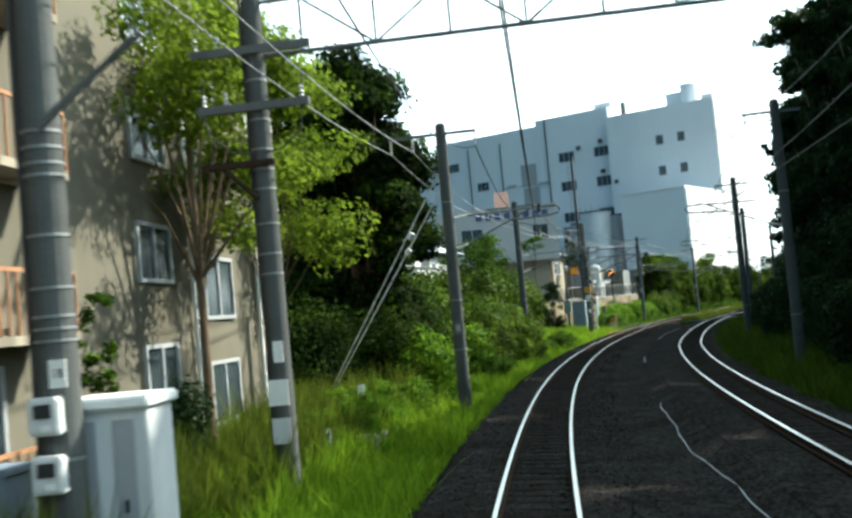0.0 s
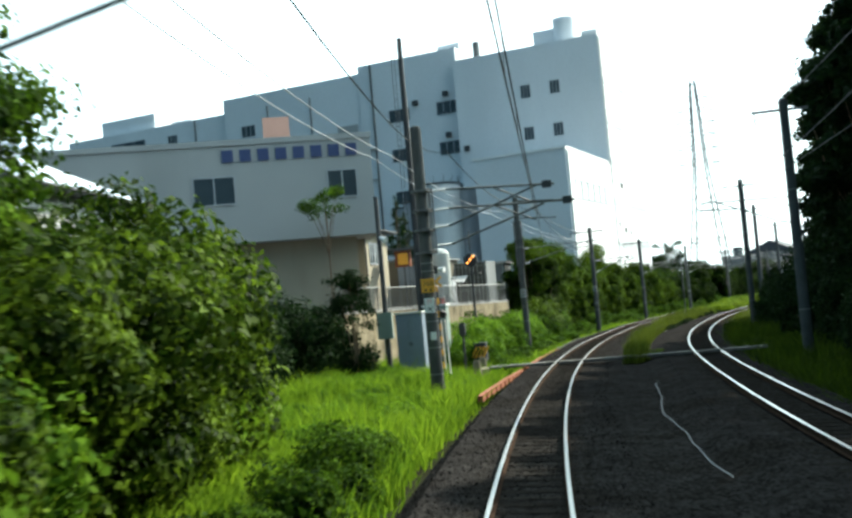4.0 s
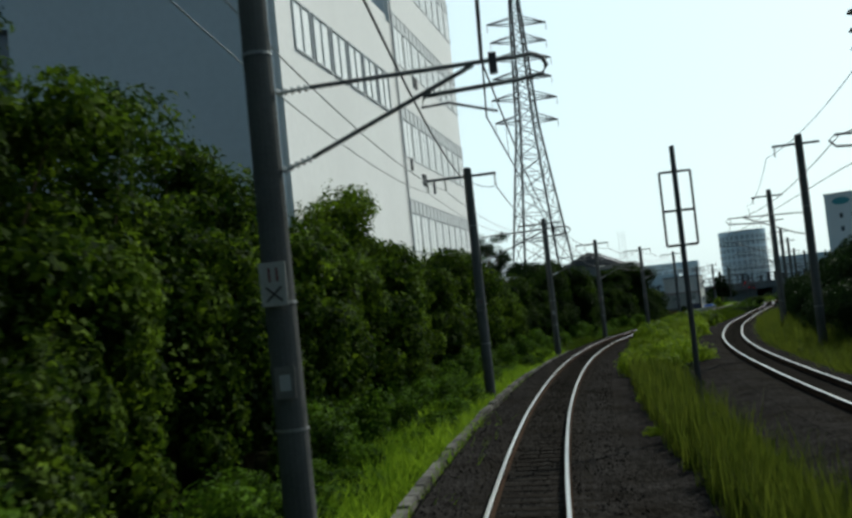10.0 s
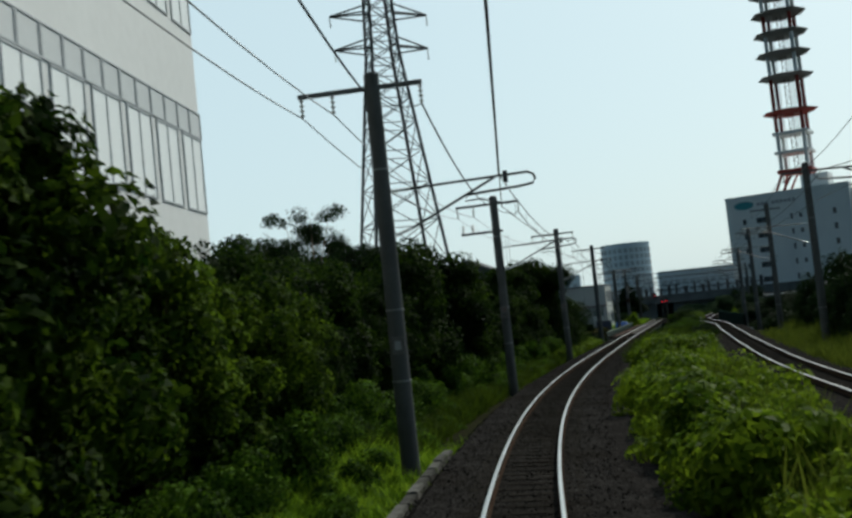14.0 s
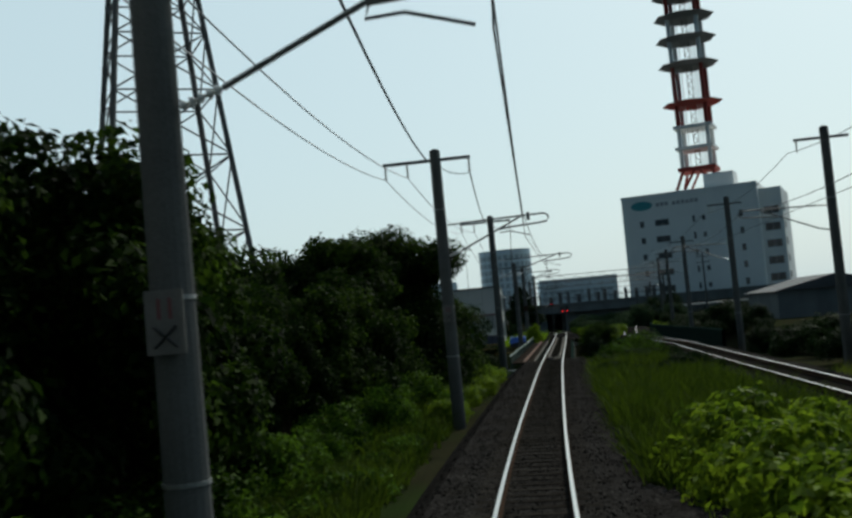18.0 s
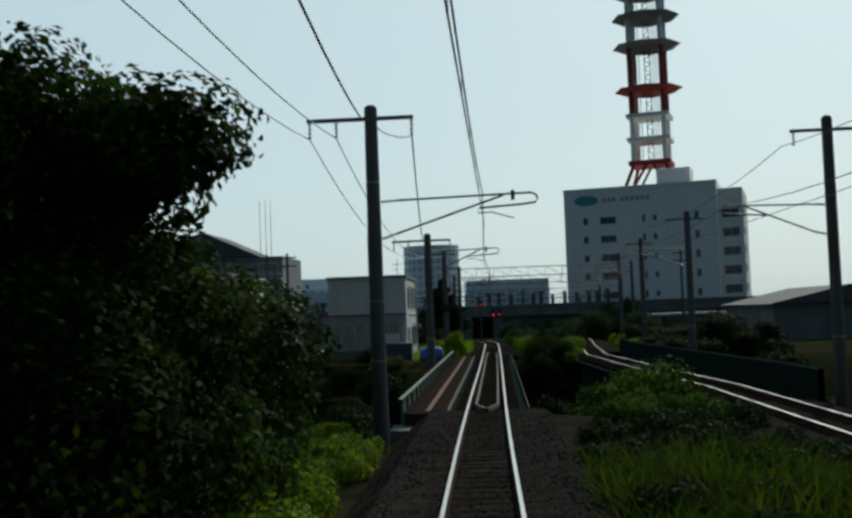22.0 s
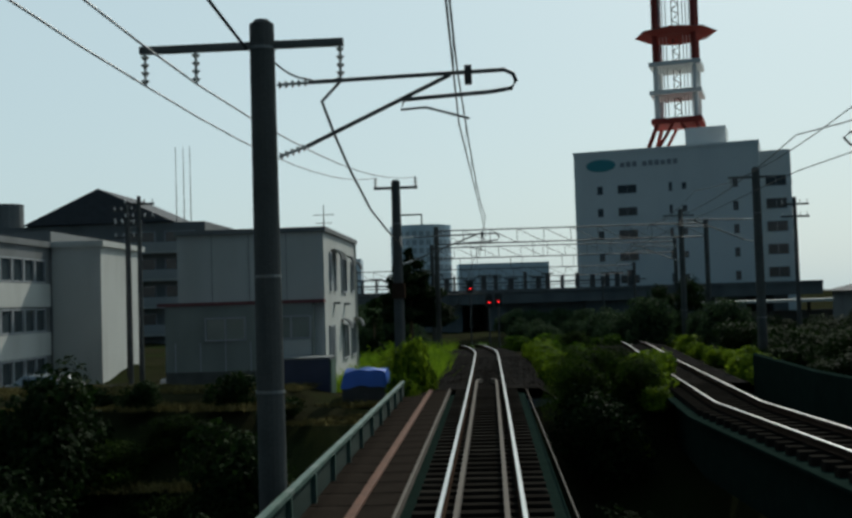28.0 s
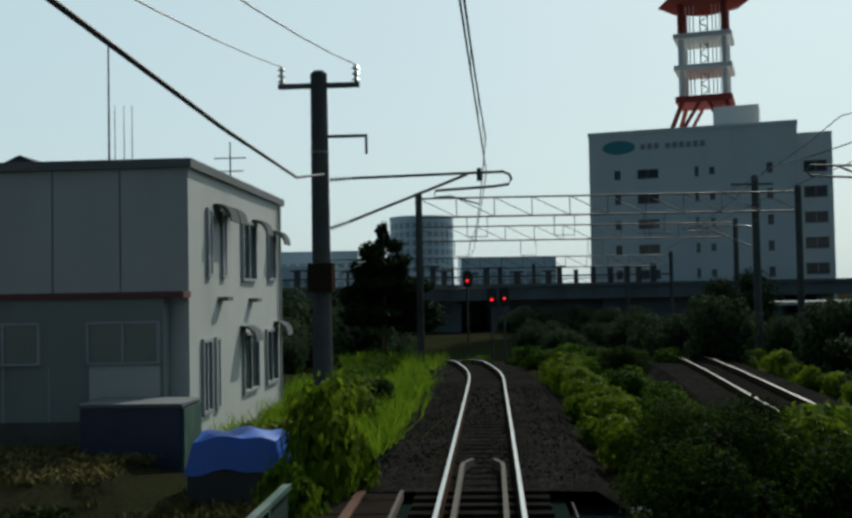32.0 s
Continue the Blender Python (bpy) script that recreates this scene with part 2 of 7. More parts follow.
M = {
    "soil": material("soil_and_weeds", (0.02, 0.02, 0.011), 0.95, vary=0.5, scale=0.35, bump=0.6, fine=12, stain=(0.018, 0.03, 0.009), stain_scale=0.15),
    "ballast": stony(material("dark_ballast", (0.021, 0.0195, 0.0185), 0.95, vary=0.5, scale=1.2, bump=0, fine=22, stain=(0.013, 0.0115, 0.010), stain_scale=0.5)),
    "rail_top": material("polished_rail_steel", (0.62, 0.6, 0.57), 0.28, 0.95, vary=0.08, scale=2, bump=0.0),
    "rail": material("rusty_rail_web", (0.04, 0.027, 0.020), 0.92, vary=0.3, scale=4),
    "sleeper": material("dark_oily_sleeper", (0.021, 0.019, 0.0165), 0.9, vary=0.35, scale=4, spread=0.35, stain=(0.012, 0.0105, 0.009), stain_scale=2),
    "pole": material("weathered_concrete_pole", (0.087, 0.091, 0.09), 0.9, vary=0.28, scale=1.5, stain=(0.038, 0.037, 0.034), stain_scale=0.9),
    "band": material("galvanized_steel_band", (0.22, 0.23, 0.23), 0.55, 0.6, vary=0.15),
    "galv": material("galvanized_steel", (0.11, 0.115, 0.115), 0.65, 0.25, vary=0.2, scale=2),
    "dark_steel": material("dark_painted_steel", (0.05, 0.052, 0.055), 0.6, 0.3, vary=0.3),
    "wire": material("black_cable", (0.03, 0.03, 0.032), 0.6, 0.2, vary=0.1, bump=0),
    "porcelain": material("grey_porcelain", (0.55, 0.55, 0.53), 0.25, vary=0.08, bump=0),
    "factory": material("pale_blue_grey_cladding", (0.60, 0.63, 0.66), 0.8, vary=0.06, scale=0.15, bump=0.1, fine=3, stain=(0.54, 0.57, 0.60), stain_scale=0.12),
    # Whiter copy of the cladding; the sunlit side's brightness is in the colour.
    "factory_side": material("factory_wall_sunlit", (0.66, 0.67, 0.67), 0.7, vary=0.05, scale=0.12, bump=0.1, fine=3, stain=(0.6, 0.61, 0.61), stain_scale=0.1),
    "grey_clad": material("grey_ribbed_cladding", (0.33, 0.34, 0.34), 0.8, vary=0.06, scale=0.3, bump=0.1, stain=(0.28, 0.29, 0.29), stain_scale=0.2),
    "sign_blue": material("dark_blue_sign_letters", (0.03, 0.05, 0.14), 0.6, vary=0.1),
    "window": material("dark_window_glass", (0.035, 0.048, 0.055), 0.15, vary=0.3, scale=0.6, bump=0, spec=0.35),
    # Near-white panes: the reflected bright sky is painted into the glass colour.
    "sky_window": material("sky_reflection_glass", (0.78, 0.80, 0.80), 0.35, vary=0.06, scale=0.5, bump=0),
    # Pale, low-contrast glass: distance haze is put into the colour.
    "far_window": material("hazed_far_glass", (0.30, 0.37, 0.42), 0.4, vary=0.15, scale=0.5, bump=0),
    "panel": material("pale_grey_spandrel_panel", (0.5, 0.52, 0.53), 0.5, vary=0.05, bump=0),
    "leaf_lush": leaf_material("lush_weed_leaves", (0.018, 0.055, 0.005), (0.17, 0.30, 0.018), 0.45, skew=1.3),
    "leaf_young": leaf_material("young_feathery_leaves", (0.04, 0.075, 0.007), (0.18, 0.25, 0.022), 0.6),
    "frame": material("aluminium_window_frame", (0.34, 0.36, 0.38), 0.55, 0.2, vary=0.1),
    "cream": material("cream_plaster", (0.30, 0.27, 0.21), 0.9, vary=0.12, scale=0.5, stain=(0.24, 0.21, 0.165), stain_scale=0.5),
    # Beige darkened: the tree shade on the apartment wall is in the colour.
    "beige": material("shade_toned_beige_plaster", (0.135, 0.125, 0.10), 0.9, vary=0.18, scale=0.5, stain=(0.095, 0.087, 0.068), stain_scale=0.5),
    "white_wall": material("white_siding", (0.48, 0.49, 0.47), 0.8, vary=0.07, scale=0.6, stain=(0.40, 0.405, 0.385), stain_scale=0.5),
    "screen_panel": material("brown_grey_screen_board", (0.10, 0.092, 0.08), 0.85, vary=0.2, scale=2, stain=(0.06, 0.055, 0.05), stain_scale=1.0),
    "screen_batten": material("pale_screen_batten", (0.25, 0.25, 0.235), 0.8, vary=0.15, scale=3),
    "silo": material("galvanised_silo_sheet", (0.50, 0.53, 0.55), 0.55, vary=0.12, scale=0.6, stain=(0.36, 0.38, 0.40), stain_scale=0.5),
    "faded_red": material("faded_red_sign_board", (0.45, 0.27, 0.22), 0.8, vary=0.15, scale=1),
    "grey_wall": material("grey_plaster", (0.165, 0.175, 0.18), 0.85, vary=0.1, scale=0.5, stain=(0.12, 0.13, 0.13), stain_scale=0.4),
    # Cream lightened: the sun on the end bay is in the colour.
    "apt_end": material("sunlit_cream_plaster", (0.42, 0.38, 0.30), 0.9, vary=0.12, scale=0.5, stain=(0.32, 0.29, 0.22), stain_scale=0.5),
    "old_plate": material("weathered_enamel_plate", (0.11, 0.11, 0.108), 0.6, vary=0.25, scale=6, stain=(0.15, 0.13, 0.11), stain_scale=4),
    "maroon": material("maroon_trim", (0.13, 0.035, 0.04), 0.6, vary=0.15),
    "roof": material("dark_roof_tile", (0.07, 0.075, 0.085), 0.8, vary=0.25, scale=2),
    # Wall lifted towards white: haze before the office block is in the colour.
    "ntt": material("office_wall_hazed", (0.78, 0.79, 0.78), 0.8, vary=0.05, scale=0.2, stain=(0.70, 0.71, 0.71), stain_scale=0.2),
    # Pale blue wall colour holds the haze of the far blocks.
    "far": material("hazed_far_wall", (0.56, 0.66, 0.72), 0.85, vary=0.08, scale=0.1, bump=0),
    "red": material("red_tower_paint", (0.29, 0.05, 0.04), 0.7, vary=0.2),
    "white_paint": material("white_tower_paint", (0.75, 0.75, 0.74), 0.6, vary=0.1),
    "teal": material("teal_sign_paint", (0.06, 0.30, 0.33), 0.6, vary=0.1),
    "concrete": material("stained_concrete", (0.27, 0.24, 0.19), 0.9, vary=0.35, scale=1.2, stain=(0.03, 0.025, 0.018), stain_scale=1.1),
    "yard_concrete": material("brown_streaked_concrete", (0.23, 0.195, 0.135), 0.92, vary=0.5, scale=1.4, stain=(0.02, 0.016, 0.01), stain_scale=1.0),
    # Lighter, bluer concrete puts the far viaduct's haze into the colour.
    "dark_concrete": material("weathered_hazed_concrete", (0.14, 0.155, 0.16), 0.9, vary=0.25, scale=0.4, stain=(0.09, 0.10, 0.105), stain_scale=0.3),
    "coping": material("weathered_white_coping", (0.34, 0.34, 0.33), 0.7, vary=0.2, stain=(0.2, 0.19, 0.17), stain_scale=1.5),
    "cabinet": material("light_grey_cabinet_paint", (0.60, 0.61, 0.62), 0.5, vary=0.08, stain=(0.45, 0.45, 0.44), stain_scale=1.2),
    "cabinet_dark": material("grey_cabinet_door", (0.30, 0.31, 0.33), 0.5, vary=0.1),
    "yellow": material("yellow_orange_plate", (0.75, 0.36, 0.03), 0.5, vary=0.1),
    "black": material("black_paint", (0.02, 0.02, 0.022), 0.6, vary=0.2),
    "white": material("white_plate", (0.78, 0.78, 0.76), 0.5, vary=0.06),
    "red_paint": material("red_marking", (0.55, 0.05, 0.05), 0.5, vary=0.1),
    "orange": material("faded_orange_cable_cover", (0.22, 0.075, 0.035), 0.75, vary=0.3),
    "cable_cover": material("dull_brown_cable_cover", (0.11, 0.05, 0.032), 0.85, vary=0.4),
    "dull_red": material("dull_red_steel_paint", (0.16, 0.035, 0.035), 0.7, vary=0.3),
    "tank_grey": material("dull_tank_paint", (0.36, 0.38, 0.37), 0.75, vary=0.2, scale=1, stain=(0.25, 0.26, 0.24), stain_scale=0.8),
    "plank": material("weathered_crossing_board", (0.10, 0.10, 0.092), 0.85, vary=0.3, spread=0.25),
    "green_rail": material("green_handrail_paint", (0.022, 0.07, 0.052), 0.6, vary=0.2, stain=(0.13, 0.17, 0.155), stain_scale=2),
    "girder": material("dark_green_girder", (0.011, 0.02, 0.017), 0.9, vary=0.3),
    "deck": material("walkway_deck", (0.022, 0.018, 0.015), 0.9, vary=0.35, scale=2),
    "blue": material("blue_tarpaulin", (0.02, 0.10, 0.45), 0.45, vary=0.2, scale=2),
    "navy": material("navy_container", (0.02, 0.03, 0.07), 0.5, vary=0.2),
    "car": material("silver_car_paint", (0.42, 0.44, 0.46), 0.25, 0.6, vary=0.05),
    "tyre": material("black_rubber", (0.02, 0.02, 0.02), 0.8, vary=0.2),
    "water": material("dark_river_water", (0.02, 0.03, 0.03), 0.08, vary=0.2, scale=0.5, bump=0.1),
    "bark": material("brown_bark", (0.13, 0.095, 0.065), 0.95, vary=0.35, scale=3, bump=0.8),
    "asphalt": material("asphalt", (0.06, 0.06, 0.06), 0.9, vary=0.2),
    "dry": material("dry_bank_grass", (0.13, 0.108, 0.042), 0.95, vary=0.4, scale=1, bump=0.5),
    "grass_green": leaf_material("dark_green_tall_grass", (0.008, 0.02, 0.002), (0.065, 0.10, 0.008), 0.45, 0.75),
    "leaf": leaf_material("broad_green_leaves", (0.0055, 0.018, 0.002), (0.105, 0.20, 0.014), 0.35, 0.7, skew=1.9),
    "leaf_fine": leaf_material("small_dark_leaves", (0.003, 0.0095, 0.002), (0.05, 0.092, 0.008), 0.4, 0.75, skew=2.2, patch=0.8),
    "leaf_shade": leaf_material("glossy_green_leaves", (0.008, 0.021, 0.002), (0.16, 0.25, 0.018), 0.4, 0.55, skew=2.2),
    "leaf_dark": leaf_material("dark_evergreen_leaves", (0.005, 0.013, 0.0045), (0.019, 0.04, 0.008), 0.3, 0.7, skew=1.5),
    # Leaves lifted and greyed, with the distance haze in their colour.
    "leaf_far": leaf_material("distant_hazed_leaves", (0.016, 0.03, 0.016), (0.05, 0.085, 0.035), 0.35, 0.8, skew=1.3),
    "leaf_bright": leaf_material("bright_vine_leaves", (0.03, 0.066, 0.005), (0.195, 0.28, 0.016), 0.5),
    "leaf_hedge": leaf_material("hedge_leaves", (0.005, 0.017, 0.002), (0.125, 0.20, 0.013), 0.45, 0.7, skew=2.0, patch=0.7),
    "grass": leaf_material("green_grass_blades", (0.04, 0.095, 0.006), (0.22, 0.34, 0.02), 0.52, 0.65, patch=0.6),
    "grass_yellow": leaf_material("yellowish_tall_weeds", (0.022, 0.04, 0.005), (0.115, 0.145, 0.018), 0.5, 0.6),
    "rust_rail": material("rust_brown_balcony_paint", (0.30, 0.15, 0.08), 0.7, vary=0.25),
    "roof_light": material("pale_blue_roof_tile", (0.42, 0.47, 0.52), 0.35, vary=0.12, scale=2),
    "blue_grey": material("blue_grey_cabinet_paint", (0.16, 0.20, 0.25), 0.5, vary=0.12),
    "green_grey": material("grey_green_cabinet_paint", (0.20, 0.25, 0.23), 0.5, vary=0.12, stain=(0.15, 0.18, 0.17), stain_scale=1.0),
    "green_dark": material("dark_green_mesh_panel", (0.006, 0.022, 0.017), 0.8, vary=0.2),
    "tower_steel": material("grey_painted_tower_steel", (0.075, 0.08, 0.082), 0.8, vary=0.15, scale=1.0, bump=0),
    "edging": material("pale_weathered_edging_stone", (0.10, 0.098, 0.09), 0.9, vary=0.4, scale=3, spread=0.4, stain=(0.04, 0.04, 0.035), stain_scale=2),
    "guard": material("rusty_guard_rail", (0.10, 0.085, 0.072), 0.85, vary=0.3, scale=4),
    "porch": material("pale_grey_green_boarding", (0.20, 0.22, 0.205), 0.6, vary=0.1, scale=0.8, stain=(0.15, 0.165, 0.155), stain_scale=0.6),
    "porch_glass": material("greenish_window_glass", (0.15, 0.18, 0.165), 0.2, vary=0.25, scale=0.8, bump=0, spec=0.5),
    "red_light": glow("red_signal_glow", (1.0, 0.02, 0.03), 1.6),
    "amber_light": glow("amber_signal_glow", (1.0, 0.36, 0.08), 2.2),
}

# ---- the line's plan: heading in degrees along the way ----
PLAN_S = [-140, -60, 0, 10, 20, 30, 40, 50, 60, 70, 80, 90, 100, 110, 120, 130, 140, 150, 160, 170, 180, 190, 200, 210, 220, 230, 240, 250, 260, 270, 280, 290, 300, 346, 370, 400, 800]
PLAN_H = [9, 0, -7.35, -8.52, -9.71, -11.06, -12.69, -14.42, -16.0, -17.42, -18.8, -20.19, -21.57, -23.04, -24.75, -26.59, -28.23, -29.64, -30.9, -31.91, -32.88, -34.35, -36.23, -38.42, -40.73, -42.27, -43.28, -43.78, -43.87, -43.96, -44.3, -44.5, -44.5, -44.2, -39, -36, -36]
_s = np.arange(-140.0, 800.0, 0.25)
_h = np.radians(np.interp(_s, PLAN_S, PLAN_H))
_x, _y = np.cumsum(-np.sin(_h)) * 0.25, np.cumsum(np.cos(_h)) * 0.25
_x, _y = _x - np.interp(0, _s, _x), _y - np.interp(0, _s, _y)
OWN = -0.2                      # middle of the own track, beside the camera's line


def heading(s):
    return math.degrees(float(np.interp(s, _s, _h)))


def at(s, d, z=0.0):
    """A place s metres along the line and d metres to the right of it."""
    h = float(np.interp(s, _s, _h))
    return Vector((float(np.interp(s, _s, _x)) + d * math.cos(h), float(np.interp(s, _s, _y)) + d * math.sin(h), z))


def stand(s, d, z=0.0, turn=0.0):
    """The pose of a thing beside the line: its x to the right of the line, its y along it."""
    p = at(s, d, z)
    return pose(p.x, p.y, p.z, 0, 0, heading(s) + turn)


def second(s):
    """The middle of the other track."""
    return float(np.interp(s, [0, 40, 58, 90, 110, 140, 156, 185, 212, 240, 263, 290, 305, 318, 336, 360, 420], [5.0, 5.1, 5.15, 5.7, 5.9, 6.5, 6.8, 7.5, 8.25, 8.3, 8.1, 7.9, 6.9, 6.2, 7.2, 9.0, 12.0]))


def fall(s):
    """The tracks run down towards the viaduct."""
    return -max(0.0, s - 354) ** 1.5 * 0.02 if s > 354 else 0.0


# ---- mesh helpers ----
def finish(name, bm, mat, smooth=False):
    me = bpy.data.meshes.new(name)
    bm.to_mesh(me)
    bm.free()
    for m in (mat if isinstance(mat, (list, tuple)) else [mat]):
        me.materials.append(m)
    if smooth:
        me.polygons.foreach_set("use_smooth", [True] * len(me.polygons))
    return me


def part(name, bm, mat, parent=None, label="", smooth=False):
    ob = new(name, finish(name, bm, mat, smooth))
    if parent is not None:
        ob.parent = parent
    if label:
        tagged(ob, label)
    return ob


def thing(name, m, label, category, group="", kind=""):
    ob = new(name)
    ob.matrix_world = m
    return tagged(ob, label, category, group, kind)


def box(bm, x0, y0, z0, x1, y1, z1, bevel=0.0):
    r = bmesh.ops.create_cube(bm, size=1.0, matrix=Matrix.Translation(((x0 + x1) / 2, (y0 + y1) / 2, (z0 + z1) / 2)) @ Matrix.Diagonal((abs(x1 - x0), abs(y1 - y0), abs(z1 - z0), 1)))
    if bevel:
        edges = {e for v in r["verts"] for e in v.link_edges}
        bmesh.ops.bevel(bm, geom=list(edges), offset=bevel, segments=2, affect="EDGES")
    return bm


def rod(bm, a, b, r0, r1=None, seg=10, caps=True):
    a, b = Vector(a), Vector(b)
    d = b - a
    m = Matrix.Translation((a + b) / 2) @ d.to_track_quat("Z", "Y").to_matrix().to_4x4()
    bmesh.ops.create_cone(bm, cap_ends=caps, segments=seg, radius1=r0, radius2=r0 if r1 is None else r1, depth=d.length, matrix=m)
    return bm


def tube(bm, pts, r, seg=6):
    """One unbroken bent tube through the points."""
    pts = [Vector(p) for p in pts]
    rings = []
    for i, p in enumerate(pts):
        way = (pts[min(i + 1, len(pts) - 1)] - pts[max(i - 1, 0)]).normalized()
        u = way.cross(Vector((0, 0, 1)) if abs(way.z) < 0.95 else Vector((1, 0, 0))).normalized()
        v = way.cross(u)
        rings.append([bm.verts.new(p + (u * math.cos(2 * math.pi * k / seg) + v * math.sin(2 * math.pi * k / seg)) * r) for k in range(seg)])
    for a, b in zip(rings, rings[1:]):
        for k in range(seg):
            bm.faces.new((a[k], a[(k + 1) % seg], b[(k + 1) % seg], b[k]))
    bm.faces.new(list(reversed(rings[0])))
    bm.faces.new(rings[-1])
    return bm


def B(*a, **k):
    return box(bmesh.new(), *a, **k)


def R(*a, **k):
    return rod(bmesh.new(), *a, **k)


def ring(bm, r, z0, z1, seg=16):
    rod(bm, (0, 0, z0), (0, 0, z1), r, r, seg)
    return bm


def from_arrays(name, verts, faces, mat, smooth=False):
    me = bpy.data.meshes.new(name)
    me.from_pydata(verts, [], faces)
    me.materials.append(mat)
    if smooth:
        me.polygons.foreach_set("use_smooth", [True] * len(me.polygons))
    me.update()
    return me


def strip(name, s_list, profile, mat):
    """A profile of (d, z) swept along the line; profile is a function of s."""
    verts, faces = [], []
    n = len(profile(s_list[0]))
    for s in s_list:
        for d, z in profile(s):
            verts.append(at(s, d, z))
    for i in range(len(s_list) - 1):
        for j in range(n - 1):
            a = i * n + j
            faces.append((a, a + 1, a + n + 1, a + n))
    return from_arrays(name, verts, faces, mat)


# ---- ground ----
def smooth01(v, a, b):
    t = np.clip((v - a) / (b - a), 0, 1)
    return t * t * (3 - 2 * t)


def ground_z(s, d):
    """Height of the ground (arrays or numbers)."""
    s, d = np.asarray(s, float), np.asarray(d, float)
    z = -0.75 + 0.0 * s
    z = z + 0.5 * smooth01(-d, 4.0, 9.0) * (1 - smooth01(s, 120, 150)) * smooth01(s, -30, 5)
    d2 = np.interp(s, [0, 110, 212, 263, 305, 318, 336, 420], [5, 5.9, 8.25, 8.1, 6.9, 6.2, 7.2, 12])
    z = z + 1.3 * smooth01(d - d2, 3.2, 7.0) * (1 - smooth01(s, 250, 280))
    z = z + 0.6 * smooth01(-d, 5, 10) * smooth01(s, 140, 165) * (1 - smooth01(s, 262, 280))
    z = z + 0.28 * smooth01(d, 0.5, 2.0) * (1 - smooth01(d - d2, -1.5, 0.0))
    river = smooth01(s, 281, 288.5) * (1 - smooth01(s, 318, 327))
    z = z - 4.6 * river
    z = z + 0.6 * smooth01(s, 322, 326) * (1 - smooth01(s, 330, 333)) * smooth01(-d, 5, 7.5)
    z = z - 0.8 * smooth01(s, 331, 335) * smooth01(-d, 8, 11) * (1 - smooth01(s, 352, 360))
    z = z - 1.2 * smooth01(s, 358, 372) * (1 - smooth01(np.abs(d + 0.5), 12, 30))
    return z


def nearest(px, py):
    """s and d of places given as arrays."""
    cs = np.arange(-100, 700, 4.0)
    cx, cy = np.interp(cs, _s, _x), np.interp(cs, _s, _y)
    best = np.argmin((px[:, None] - cx) ** 2 + (py[:, None] - cy) ** 2, 1)
    s = cs[best]
    for _ in range(2):
        h = np.interp(s, _s, _h)
        ox, oy = px - np.interp(s, _s, _x), py - np.interp(s, _s, _y)
        s = np.clip(s + ox * -np.sin(h) + oy * np.cos(h), -100, 700)
    h = np.interp(s, _s, _h)
    ox, oy = px - np.interp(s, _s, _x), py - np.interp(s, _s, _y)
    d = ox * np.cos(h) + oy * np.sin(h)
    far = np.hypot(ox, oy)
    return s, np.where(np.abs(d) < far * 0.5, far, d)


def axis(lo, hi, step, reach):
    mid = np.arange(lo, hi, step)
    out = np.array([20, 50, 100, 200, 400, 900, 2500]) * reach
    return np.r_[lo - out[::-1], mid, mid[-1] + out]


def build_ground():
    gx, gy = axis(-45, 225, 1.5, 1.0), axis(-20, 375, 1.5, 1.0)
    X, Y = np.meshgrid(gx, gy)
    s, d = nearest(X.ravel(), Y.ravel())
    z = ground_z(s, d)
    rough = np.array([noise.noise((x * 0.35, y * 0.35, 0)) for x, y in zip(X.ravel(), Y.ravel())]) * 0.12
    z = z + rough * (np.abs(d) > 3)
    nx, ny = len(gx), len(gy)
    verts = np.c_[X.ravel(), Y.ravel(), z].tolist()
    faces = [(j * nx + i, j * nx + i + 1, (j + 1) * nx + i + 1, (j + 1) * nx + i) for j in range(ny - 1) for i in range(nx - 1)]
    ob = new("ground", from_arrays("ground", verts, faces, M["soil"], True))
    tagged(ob, "weedy dark soil falling to a river under the bridge", "ground", kind="structure")


build_ground()
water = part("water", box(bmesh.new(), 95, 225, -4.72, 205, 345, -4.7), M["water"])
tagged(water, "dark still river water under the railway bridge", "water", kind="structure")

# ---- tracks ----
GAUGE = 1.132


def cant(s):
    return math.radians(float(np.interp(s, [-60, 215, 262], [3.0, 3.0, 0.0])))


def rail_profile(center, side):
    def f(s):
        c = cant(s)
        d, z = center(s) + side * GAUGE / 2, -side * GAUGE / 2 * math.sin(c) + fall(s)
        pts = [(-0.062, -0.153), (-0.062, -0.142), (-0.012, -0.125), (-0.010, -0.045), (-0.033, -0.036), (-0.033, -0.004), (-0.028, 0.0)]
        pts = pts + [(-x, y) for x, y in reversed(pts)]
        return [(d + x, z + y) for x, y in pts]
    return f


def build_rail(center, side, s_list, parent):
    ob = new("rail", strip("rail", s_list, rail_profile(center, side), M["rail"]))
    ob.data.materials.append(M["rail_top"])
    n = 13
    for k, p in enumerate(ob.data.polygons):
        if k % n in (5, 6, 7):
            p.material_index = 1
    ob.parent = parent
    return ob


def bed(name, center, s_list, half=1.75):
    def prof(s):
        c, f, k = center(s), fall(s), math.sin(cant(s))
        return [(c - half - 1.0, f - 0.95), (c - half - 0.55, f - 0.6), (c - half, f - 0.2 + half * k), (c - 0.8, f - 0.195 + 0.8 * k), (c, f - 0.21), (c + 0.8, f - 0.195 - 0.8 * k), (c + half, f - 0.21 - half * k), (c + half + 0.55, f - 0.6), (c + half + 1.0, f - 0.95)]
    return new(name, strip(name, s_list, prof, M["ballast"]))


